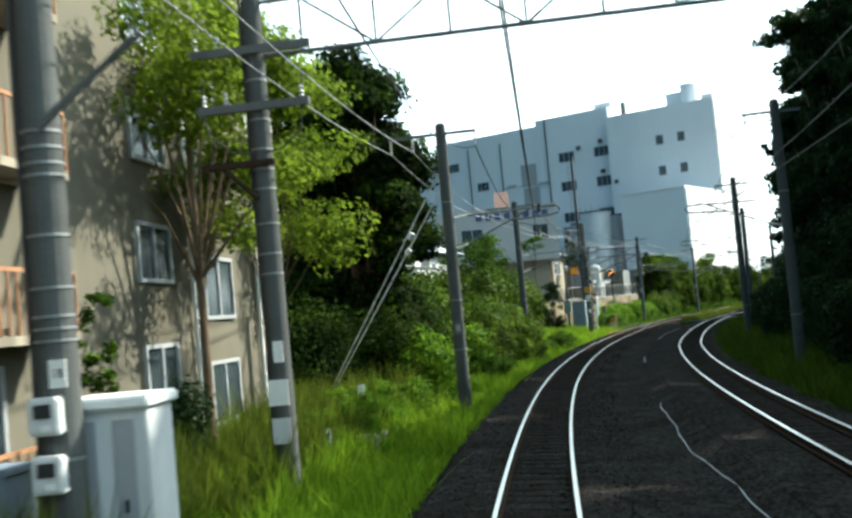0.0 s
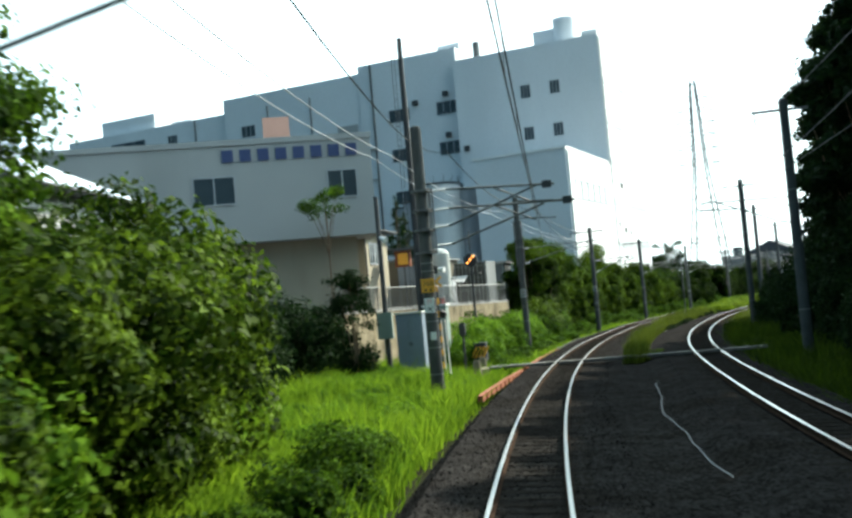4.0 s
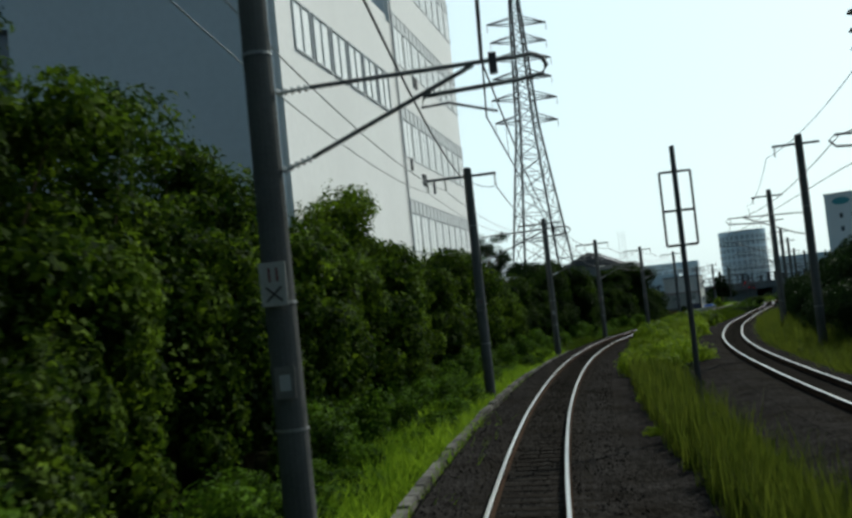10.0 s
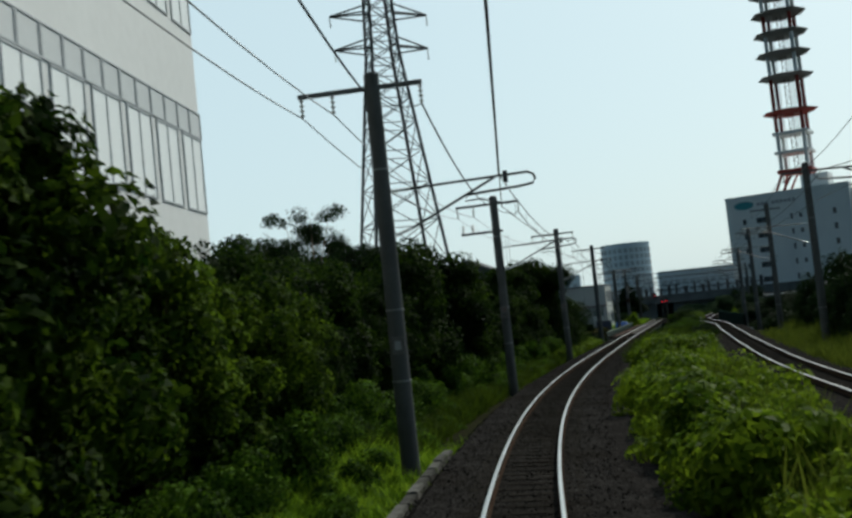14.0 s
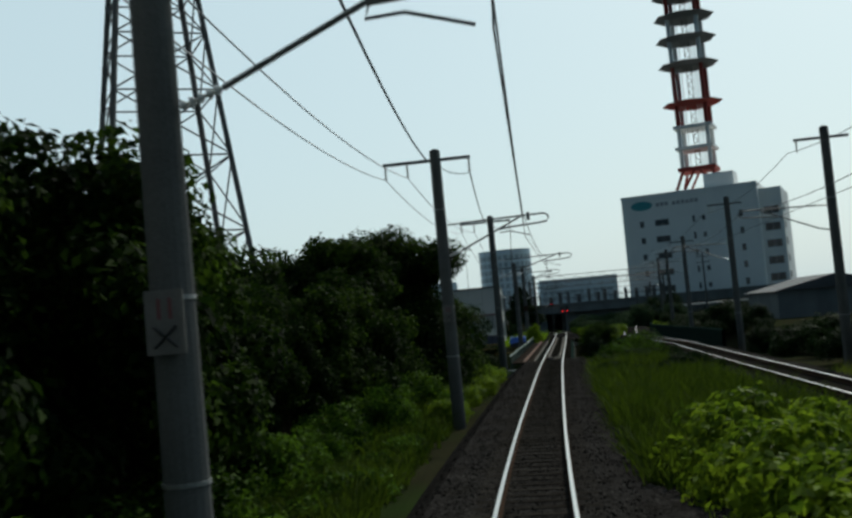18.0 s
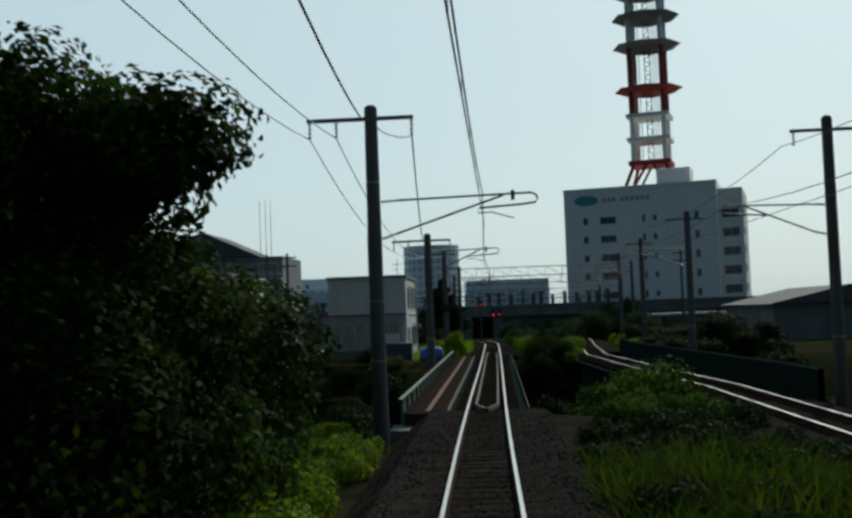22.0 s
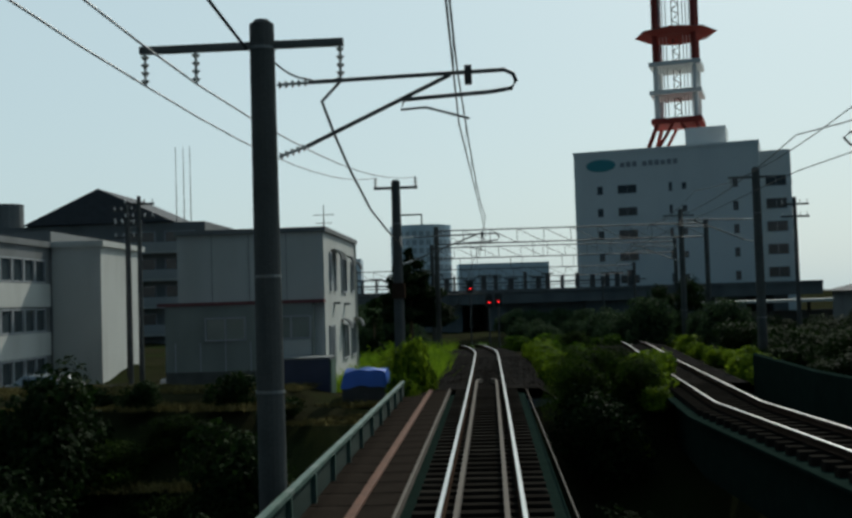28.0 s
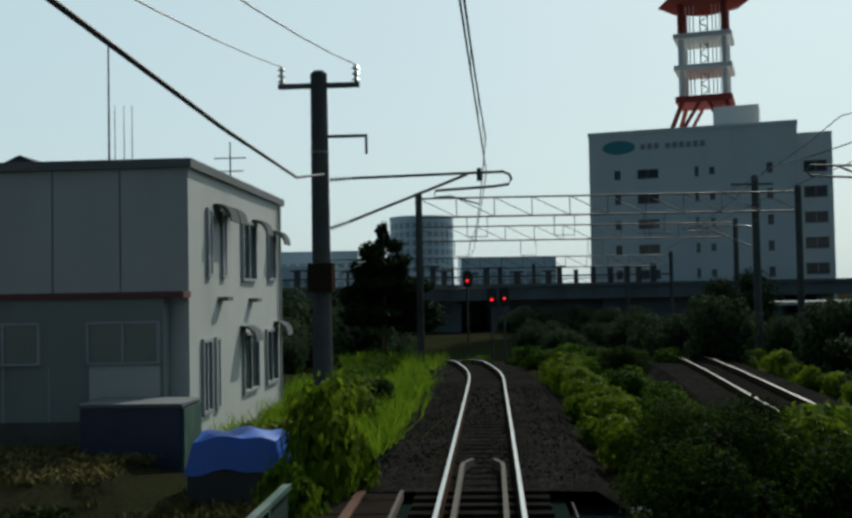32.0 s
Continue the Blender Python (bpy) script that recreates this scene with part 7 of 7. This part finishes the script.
for s, dd, w, dpt, z0, z1, mat_, lab in ((109.5, -7.0, 1.15, 0.9, -0.4, 3.0, "green_grey", "grey-green steel signal cabinet beside the crossing"), (106.5, -7.7, 1.3, 0.8, -0.4, 2.75, "blue_grey", "blue-grey steel relay cabinet beside the crossing")):
    c_ = thing("relay_cabinet", stand(s, dd, 0), lab, "cabinet", "crossing cabinets")
    part("body", B(-w / 2, -dpt / 2, z0, w / 2, dpt / 2, z1, 0.03), M[mat_], c_)
    part("roof", B(-w / 2 - 0.07, -dpt / 2 - 0.07, z1, w / 2 + 0.07, dpt / 2 + 0.07, z1 + 0.09, 0.02), M["white_paint"], c_)
    for q in (-1, 1):
        dr = part("door", B(q * w / 4 - w / 4 + 0.03, -dpt / 2 - 0.03, z0 + 0.3, q * w / 4 + w / 4 - 0.03, -dpt / 2, z1 - 0.15, 0.008), M[mat_], c_)
        part("handle", B(-q * 0.02 + q * 0.06 - 0.02, -dpt / 2 - 0.06, 1.2, q * 0.06 + 0.02, -dpt / 2 - 0.03, 1.4), M["black"], dr)
bx = thing("pole_box", stand(103.6, -8.2, 0), "grey-green box on a round steel pole", "utility pole")
part("pole", R((0, 0, -0.6), (0, 0, 8.2), 0.13, 0.1, 14), M["dark_steel"], bx)
part("box", B(-0.35, -0.4, 1.7, 0.35, -0.12, 2.9, 0.02), M["green_grey"], bx)
part("floodlight", R((0.1, -0.2, 6.3), (0.4, -0.4, 6.15), 0.07, 0.15, 12), M["cabinet"], bx)
ob_ = thing("obstacle_sensor", stand(105.8, -5.1, 0), "slim dark sensor post beside the crossing", "post")
part("post", R((0, 0, -0.7), (0, 0, 1.8), 0.06, seg=10), M["dark_steel"], ob_)
part("head", B(-0.14, -0.14, 1.5, 0.14, 0.14, 2.1, 0.03), M["dark_steel"], ob_)
tall = thing("tall_steel_pole", stand(117.0, -9.4, 0), "tall black steel pole with a ladder", "mast")
part("shaft", R((0, 0, -0.8), (0, 0, 19.0), 0.24, 0.15, 18), M["black"], tall)
for x in (-0.62, -0.42):
    part("ladder_rail", R((x, 0, 0), (x + 0.05, 0, 18.5), 0.018, seg=6), M["dark_steel"], tall)
for k in range(45):
    part("rung", R((-0.62, 0, 0.6 + 0.4 * k), (-0.42, 0, 0.6 + 0.4 * k), 0.012, seg=5), M["dark_steel"], tall)
part("conduit", R((-0.2, -0.2, 0), (-0.14, -0.16, 6.5), 0.09, seg=8), M["dark_steel"], tall)

hzb = thing("hazard_block", stand(107.6, -4.6, 0), "yellow and black striped block at the footpath", "barrier")
part("body", B(-0.3, -0.3, 0.15, 0.3, 0.3, 1.05, 0.02), M["black"], hzb)
for k in range(4):
    o = part("stripe", B(-0.05, -0.015, -0.3, 0.05, 0.0, 0.3), M["yellow"], hzb)
    o.matrix_local = pose(-0.27 + 0.18 * k, -0.302, 0.6, 0, 30, 0)
part("leg", B(-0.06, -0.06, -0.8, 0.06, 0.06, 0.15), M["concrete"], hzb)
for s, dd in ((104.0, -4.3), (106.6, -4.4)):
    st = thing("stone_post", stand(s, dd, 0), "short leaning weathered stone post at the crossing", "post", "crossing stones")
    part("body", B(-0.16, -0.13, -0.9, 0.16, 0.13, 0.35, 0.04), M["concrete"], st)
    part("cap", B(-0.12, -0.1, 0.35, 0.12, 0.1, 0.4, 0.02), M["concrete"], st)

# ---- line signal before the wall ----
sg = thing("line_signal", stand(119.6, -6.8, -0.2), "railway position light signal with three amber lamps on a post", "railway signal")
part("post", R((0, 0, -0.8), (0, 0, 5.3), 0.08, 0.07, 12), M["dark_steel"], sg)
hx = bmesh.new()
bmesh.ops.create_cone(hx, cap_ends=True, segments=8, radius1=0.43, radius2=0.43, depth=0.25, matrix=pose(0, 0, 5.82, 90, 22.5, 0))
hd_ = part("head", hx, M["black"], sg)
for dx, dz in ((0.19, 0.13), (0.0, -0.06), (-0.19, -0.25)):
    part("lamp", R((dx, -0.13, 5.9 + dz), (dx, -0.17, 5.9 + dz), 0.045, seg=12), M["amber_light"], hd_)
    part("hood", R((dx, -0.13, 6.0 + dz), (dx, -0.4, 5.99 + dz), 0.05, 0.04, 8), M["black"], hd_)
part("mast_top", R((0, 0, 6.4), (0, 0, 7.6), 0.04, seg=8), M["dark_steel"], sg)
part("platform", B(-0.5, -0.3, 5.0, 0.5, 0.5, 5.05), M["dark_steel"], sg)
for x in (-0.5, 0.5):
    part("rail_bar", R((x, 0.45, 5.0), (x, 0.45, 6.1), 0.02, seg=6), M["dark_steel"], sg)
for k in range(9):
    part("rung", R((0.08, 0.0, 0.5 + 0.45 * k), (0.35, 0.0, 0.5 + 0.45 * k), 0.012, seg=5), M["dark_steel"], sg)

# slim frame post between the tracks
fp = thing("frame_post", stand(161.4, 3.2, 0), "slim dark post with a rectangular steel frame on top", "post")
part("post", R((0, 0, -0.9), (0, 0, 6.2), 0.07, 0.06, 10), M["dark_steel"], fp)
for x in (-0.35, 0.35):
    part("frame_bar", R((x, 0, 3.9), (x, 0, 5.6), 0.03, seg=6), M["dark_steel"], fp)
for z in (3.9, 4.7, 5.6):
    part("frame_bar", R((-0.35, 0, z), (0.35, 0, z), 0.03, seg=6), M["dark_steel"], fp)
# thin pale cable lying between the tracks
def cable_line(s):
    return float(np.interp(s, [0, 25, 62, 85, 117, 150], [2.95, 2.8, 3.0, 2.95, 3.75, 3.4]))


pts = [at(s, cable_line(s) + 0.1 * math.sin(s * 0.21) + 0.05 * math.sin(s * 0.8) + 0.02 * math.sin(s * 2.3), -0.30 + 0.02 * math.sin(s * 0.5)) for s in np.arange(4, 150, 0.5)]
tagged(part("ground_cable", tube(bmesh.new(), pts, 0.008, 5), M["cabinet_dark"]), "thin pale cable lying along the ballast", "cable")
# warning plates on later poles
for s, d, dz in ((124.75, -4.56, 0.82), (149.8, -3.2, 0.86), (179.35, -3.42, 0.6), (230.0, -3.05, 0.42), (255.35, -3.05, 0.42)):
    pl = thing("warning_plate", stand(s, d, dz), "white warning plate with red and black marks on a pole", "sign", "pole warning plates")
    p_ = part("plate", B(-0.17, -0.25, 2.3, 0.17, -0.235, 2.85), M["coping" if s < 160 else "old_plate"], pl)
    for x in (-0.06, 0.04):
        part("mark_bar", B(x, -0.258, 2.6, x + 0.03, -0.252, 2.78), M["maroon"], pl)
    part("cross_bar", R((-0.1, -0.256, 2.36), (0.1, -0.256, 2.54), 0.014, seg=5), M["black"], pl)
    part("cross_bar", R((-0.1, -0.256, 2.54), (0.1, -0.256, 2.36), 0.014, seg=5), M["black"], pl)

lb = thing("lit_sign_box", stand(127.4, -13.2, 0), "small orange lit sign box under a porch roof", "sign")
part("box", B(-0.6, 0, 6.0, 0.5, 0.5, 7.1, 0.02), M["orange"], lb)
part("face", B(-0.35, -0.03, 6.15, 0.4, 0, 6.95), M["yellow"], lb)
part("post", R((0, 0.25, 2.6), (0, 0.25, 6.0), 0.06, seg=8), M["dark_steel"], lb)
part("porch_roof", B(-0.9, -0.3, 7.15, 1.0, 1.4, 7.3), M["roof"], lb)

# ---- bridge ----
bridge = thing("railway_bridge", pose(0, 0, 0), "steel girder railway bridge with a side walkway", "bridge", kind="structure")


def swept(name, prof, lo, hi, mat, parent, step=1.0):
    o = new(name, strip(name, np.arange(lo, hi + 0.01, step), prof, M[mat]))
    o.parent = parent
    return o


for center in (own_center, second):
    for side in (-1, 1):
        swept("girder", lambda s, c=center, q=side: [(c(s) + q * 0.75 - 0.15, -0.35), (c(s) + q * 0.75 - 0.15, -1.9), (c(s) + q * 0.75 + 0.15, -1.9), (c(s) + q * 0.75 + 0.15, -0.35), (c(s) + q * 0.75 - 0.15, -0.35)], 285, 327, "girder", bridge)
    swept("floor_plate", lambda s, c=center: [(c(s) - 1.25, -0.42), (c(s) - 1.25, -0.36), (c(s) + 1.25, -0.36), (c(s) + 1.25, -0.42)], 285, 327, "girder", bridge)
for lo in (284.4, 326.0):
    for c in (OWN, second(lo)):
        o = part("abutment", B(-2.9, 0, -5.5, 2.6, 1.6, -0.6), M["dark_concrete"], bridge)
        o.matrix_world = stand(lo, c, 0)
swept("parapet", lambda s: [(second(s) + 1.9, -0.9), (second(s) + 1.9, 0.7), (second(s) + 2.0, 0.74), (second(s) + 2.1, 0.7), (second(s) + 2.1, -0.9)], 286, 326, "girder", bridge)
swept("edge_cable", lambda s: [(1.08, -0.2), (1.08, -0.17), (1.10, -0.17), (1.10, -0.2)], 286, 325, "guard", bridge)
me = finish("walkway_board", B(-2.8, 0, -0.28, -1.45, 0.96, -0.22, 0.008), M["deck"])
for k in range(41):
    o = new("walkway_board", me)
    o.parent = bridge
    o.matrix_world = stand(285.5 + k, 0, 0)
swept("orange_line", lambda s: [(-2.12, -0.215), (-2.12, -0.18), (-1.98, -0.18), (-1.98, -0.215)], 286, 326, "cable_cover", bridge)
for dd in (-1.42,):
    swept("edge_rail", lambda s, q=dd: [(q - 0.025, -0.3), (q - 0.025, -0.17), (q + 0.025, -0.17), (q + 0.025, -0.3)], 286, 326, "guard", bridge)
hr = new("handrail")
tagged(hr, "green painted steel handrail along the bridge walkway", "handrail")
swept("top_rail", lambda s: [(-2.85, 0.22), (-2.85, 0.29), (-2.74, 0.29), (-2.74, 0.22), (-2.85, 0.22)], 285, 324.6, "green_rail", hr)
swept("panel", lambda s: [(-2.81, -0.5), (-2.81, 0.21), (-2.79, 0.21), (-2.79, -0.5)], 285, 324.6, "green_dark", hr)
for k in range(21):
    p = part("post", B(-0.035, -0.035, -0.5, 0.035, 0.035, 0.22), M["green_rail"], hr)
    p.matrix_world = stand(285.1 + 1.97 * k, -2.76, 0)
# small fence where the bank ends
fn = thing("rail_fence", stand(285.7, 1.9, 0), "thin dark metal rail fence at the bridge end", "fence")
for x in (0.0, 1.5):
    part("post", R((x, 0, -0.9), (x, 0, 0.52), 0.03, seg=8), M["girder"], fn)
for z in (0.0, 0.48):
    part("rail", R((0, 0, z), (1.5, 0, z), 0.02, seg=8), M["girder"], fn)
# guard rails between the running rails
def guard(s, q):
    return q * min(0.34, 0.03 + max(0.0, s - 284.6) * 0.22, 0.03 + max(0.0, 328.6 - s) * 0.3)


for side in (-1, 1):
    swept("guard_rail", lambda s, q=side: [(OWN + guard(s, q) - 0.035, -0.15), (OWN + guard(s, q) - 0.035, -0.02), (OWN + guard(s, q) + 0.035, -0.02), (OWN + guard(s, q) + 0.035, -0.15)], 284.6, 328.4, "guard", tracks[0][0], 0.5)
# sleepers: the nearest ones one by one
me = finish("sleeper", B(-1.0, -0.12, -0.38, 1.0, 0.12, -0.195, 0.02), M["sleeper"])
for i in range(300):
    o = new("sleeper", me)
    o.parent = tracks[0][0]
    s = 6 + i * 1.1
    o.matrix_world = stand(s, own_center(s), fall(s)) @ pose(0, 0, 0, 0, math.degrees(cant(s)), 0)
bm = bmesh.new()
for i in range(300):
    s = 6.55 + i * 1.1
    m_ = stand(s, own_center(s), fall(s)) @ pose(0, 0, 0, 0, math.degrees(cant(s)), 0)
    bmesh.ops.create_cube(bm, size=1.0, matrix=m_ @ Matrix.Translation((0, 0, -0.285)) @ Matrix.Diagonal((2.0, 0.24, 0.18, 1)))
rest = part("sleeper_rest", bm, M["sleeper"], tracks[0][0])
tagged(rest, kind="stuff")
bm = bmesh.new()
for i in range(560):
    s = 2 + i * 0.62
    m_ = stand(s, second(s), fall(s)) @ pose(0, 0, 0, 0, math.degrees(cant(s)), 0)
    bmesh.ops.create_cube(bm, size=1.0, matrix=m_ @ Matrix.Translation((0, 0, -0.285)) @ Matrix.Diagonal((2.0, 0.24, 0.18, 1)))
tagged(part("sleeper_rest", bm, M["sleeper"], tracks[1][0]), kind="stuff")
# loose stones on the ballast
bm_v, bm_f = [], []
rng_ = np.random.default_rng(9)
ico = [(0, 0, 0.6), (0.8, 0, 0), (0, 0.7, 0), (-0.75, 0, 0), (0, -0.8, 0), (0, 0, -0.5)]
icf = [(0, 1, 2), (0, 2, 3), (0, 3, 4), (0, 4, 1), (5, 2, 1), (5, 3, 2), (5, 4, 3), (5, 1, 4)]
for i in range(26000):
    s = rng_.uniform(8, 284) if i % 12 else rng_.uniform(327, 345)
    d = rng_.uniform(-2.1, 1.9)
    c = at(s, own_center(s) + d, -0.19 - d * math.sin(cant(s)) - max(0, abs(d) - 1.75) * 0.7 + fall(s))
    k = rng_.uniform(0.02, 0.045)
    a = rng_.uniform(0, 6.28)
    ca, sa = math.cos(a) * k, math.sin(a) * k
    b0 = len(bm_v)
    bm_v += [(c.x + x * ca - y * sa, c.y + x * sa + y * ca, c.z + z * k) for x, y, z in ico]
    bm_f += [tuple(b0 + q for q in f) for f in icf]
o = new("ballast_stones", from_arrays("ballast_stones", bm_v, bm_f, M["ballast"]))
o.parent = tracks[0][0]
tagged(o, kind="stuff")

# ---- beyond the river ----
lot = new("parking_lot", strip("parking_lot", np.arange(334, 351.1, 2.0), lambda s: [(-10.8, -1.45), (-48, -1.43)], M["asphalt"]))
tagged(lot, "dark asphalt parking lot beside the office", "parking lot", kind="structure")
tarp = thing("blue_tarpaulin_stack", stand(328.6, -4.5, 0), "low stack covered with a bright blue tarpaulin", "tarpaulin")
bm = bmesh.new()
bmesh.ops.create_grid(bm, x_segments=14, y_segments=10, size=0.5)
for v_ in bm.verts:
    x, y = v_.co.x * 2, v_.co.y * 2
    edge_ = max(abs(x), abs(y))
    v_.co = Vector((x * 0.85, y * 0.8, 0.42 - 0.12 * abs(x * y) + 0.03 * math.sin(7 * x + 3 * y) - (0.55 if edge_ > 0.95 else 0.0)))
part("sheet", bm, M["blue"], tarp)
part("base_pallet", B(-0.8, -0.75, -0.75, 0.8, 0.75, -0.1), M["dark_steel"], tarp)
part("rope", B(-0.87, -0.02, -0.1, 0.87, 0.02, -0.07), M["white"], tarp)
ctn = thing("navy_container", stand(330.0, -5.75, 0), "dark navy storage container with a green end", "container")
part("body", B(-2.3, 0, -0.72, -0.3, 1.3, 0.72, 0.02), M["navy"], ctn)
part("lid", B(-2.35, -0.05, 0.72, -0.25, 1.35, 0.79, 0.02), M["grey_wall"], ctn)
part("end_panel", B(-0.3, 0.05, -0.7, -0.24, 1.25, 0.68), M["green_rail"], ctn)


def car(s, d, turn, mat, label):
    root = thing("parked_car", stand(s, d, -1.44, turn), label, "car", "parked cars")
    bm = bmesh.new()
    prof = [(-2.1, 0.3), (-2.1, 0.75), (-1.35, 0.9), (-0.6, 1.42), (1.0, 1.45), (1.75, 0.95), (2.1, 0.85), (2.1, 0.3)]
    l = [bm.verts.new((-0.8 + (0.12 if z > 1 else 0), y, z)) for y, z in prof]
    r = [bm.verts.new((0.8 - (0.12 if z > 1 else 0), y, z)) for y, z in prof]
    bm.faces.new(l)
    bm.faces.new(list(reversed(r)))
    for k in range(len(prof)):
        n = (k + 1) % len(prof)
        bm.faces.new((l[k], r[k], r[n], l[n]))
    bmesh.ops.recalc_face_normals(bm, faces=bm.faces)
    part("body", bm, M[mat], root)
    part("side_glass", B(-0.82, -0.5, 0.98, 0.82, 0.95, 1.3, 0.02), M["window"], root)
    part("windscreen", B(-0.6, -1.15, 1.0, 0.6, -0.85, 1.28, 0.02), M["window"], root)
    for x in (-0.72, 0.72):
        for y in (-1.3, 1.3):
            w = part("wheel", R((x - 0.1, y, 0.31), (x + 0.1, y, 0.31), 0.31, seg=18), M["tyre"], root)
            part("rim", R((x - 0.11, y, 0.31), (x + 0.11, y, 0.31), 0.18, seg=14), M["band"], w)
    return root


car(336.5, -19.4, 70, "car", "silver estate car parked beside the grey building")
car(341, -13.6, 84, "car", "pale grey car parked beside the office")
car(338, -25.5, 75, "white_paint", "white car parked before the grey building")
# utility poles and street poles behind the office
for s, d, h in ((343, -17.5, 8.5), (352, -21.0, 9.0), (347, -19.4, 7.8), (351, 17.5, 8.0)):
    up_ = thing("utility_pole", stand(s, d, 0), "dark utility pole with small crossarms", "utility pole", "utility poles")
    part("shaft", R((0, 0, -1.2), (0, 0, h), 0.14, 0.1, 12), M["pole"], up_)
    for z in (h - 0.4, h - 1.1):
        part("crossarm", B(-0.8, -0.05, z - 0.05, 0.8, 0.05, z + 0.05), M["dark_steel"], up_)
        for x in (-0.7, -0.3, 0.3, 0.7):
            bm = bmesh.new()
            insulator(bm, (x, 0, z + 0.05), (x, 0, z + 0.25), 0.05, 2)
            part("insulator", bm, M["porcelain"], up_)
for a, b in (((343, -17.5, 8.1), (352, -21.0, 8.6)), ((343, -17.5, 7.4), (352, -21.0, 7.9))):
    wire("service_wire", [at(*a), at(*b)], 0.012, "thin service wire between utility poles", sag=0.4)

# last line pole, with two insulators on a short top arm
pl_ = thing("catenary_pole", stand(331.5, -3.5, 0), "concrete railway pole with a short top arm and two insulators", "catenary pole", "poles along the line")
pole_parts(pl_, 7.45, (3.0, 5.8), base=-0.9)
crossarm(pl_, 7.2, -0.85, 0.85, up=(-0.78, 0.78))
cantilever(pl_, 4.3, OWN + 3.5)
part("side_arm", B(0.1, -0.03, 6.1, 1.0, 0.03, 6.16), M["galv"], pl_)
part("side_drop", B(0.95, -0.03, 5.75, 1.0, 0.03, 6.1), M["galv"], pl_)
part("clamp_plate", B(-0.25, -0.25, 2.9, 0.25, 0.25, 3.5), M["rail"], pl_)

# yard portals beyond the bridge
for s, x0, x1, z in ((357, -2.9, 14, 6.3), (372, -2.9, 16, 6.4), (392, -9, 18, 6.2), (412, -12, 20, 6.0)):
    g_ = thing("yard_portal", stand(s, 0, fall(s) * 0.3), "steel lattice portal over the yard tracks", "portal", "yard portals")
    for zz in (z, z + 0.85):
        part("chord", R((x0, 0, zz), (x1, 0, zz), 0.04, seg=6), M["wire"], g_)
    n = int((x1 - x0) / 1.6)
    for k in range(n):
        x = x0 + (x1 - x0) * k / n
        part("diagonal", R((x, 0, z + 0.85), (x + (x1 - x0) / n, 0, z), 0.02, seg=5), M["wire"], g_)
        part("upright", R((x, 0, z), (x, 0, z + 0.85), 0.022, seg=5), M["wire"], g_)
    for x in (x0, x1):
        part("leg", R((x, 0, -4.5), (x, 0, z + 1.1), 0.17, 0.15, 12), M["pole"], g_)
    for x in (x0 + 2.6, x0 + 6.5, x0 + 10.5):
        part("dropper_frame", tube(bmesh.new(), [(x - 0.45, 0, z), (x - 0.45, 0, z - 0.9), (x + 0.45, 0, z - 0.9), (x + 0.45, 0, z)], 0.025, 6), M["wire"], g_)
# colour light signals ahead, all red
for s, d, z in ((372, -0.35 + 0.3, 3.7), (365, 0.75, 2.6), (366, 1.5, 2.65)):
    sgn = thing("colour_light_signal", stand(s, d, 0), "black colour light signal showing red", "railway signal", "signals ahead")
    part("post", R((0, 0, -4.5), (0, 0, z + 0.5), 0.06, seg=8), M["dark_steel"], sgn)
    hd_ = part("head", B(-0.26, -0.12, z - 0.5, 0.26, 0.1, z + 0.5, 0.09), M["black"], sgn)
    part("red_lamp", R((0, -0.13, z - 0.1), (0, -0.17, z - 0.1), 0.075, seg=14), M["red_light"], hd_)
    part("hood", R((0, -0.13, z + 0.02), (0, -0.4, z + 0.01), 0.07, 0.05, 8), M["black"], hd_)
# station roof past the second track
roof_ = thing("platform_roof", stand(385, 20, 0), "long low pale platform roof", "shelter")
part("roof", B(0, 0, 1.6, 26, 5, 1.85), M["white_wall"], roof_)
for k in range(7):
    part("column", B(1 + 4 * k, 2.4, -3.5, 1.25 + 4 * k, 2.65, 1.6), M["dark_steel"], roof_)
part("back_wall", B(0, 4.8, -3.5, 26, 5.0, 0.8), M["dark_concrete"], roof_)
# low warehouse past the telecom block
wh = thing("warehouse", stand(352, 26, 0), "low grey warehouse with a pale gabled roof", "warehouse")
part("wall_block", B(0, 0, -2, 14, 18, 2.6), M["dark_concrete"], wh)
bm = bmesh.new()
vv = [bm.verts.new(p) for p in ((-0.5, -0.5, 2.6), (14.5, -0.5, 2.6), (7, -0.5, 4.2), (-0.5, 18.5, 2.6), (14.5, 18.5, 2.6), (7, 18.5, 4.2))]
for f in ((0, 1, 2), (3, 5, 4), (0, 2, 5, 3), (1, 4, 5, 2), (0, 3, 4, 1)):
    bm.faces.new([vv[i] for i in f])
part("roof", bm, M["roof"], wh)
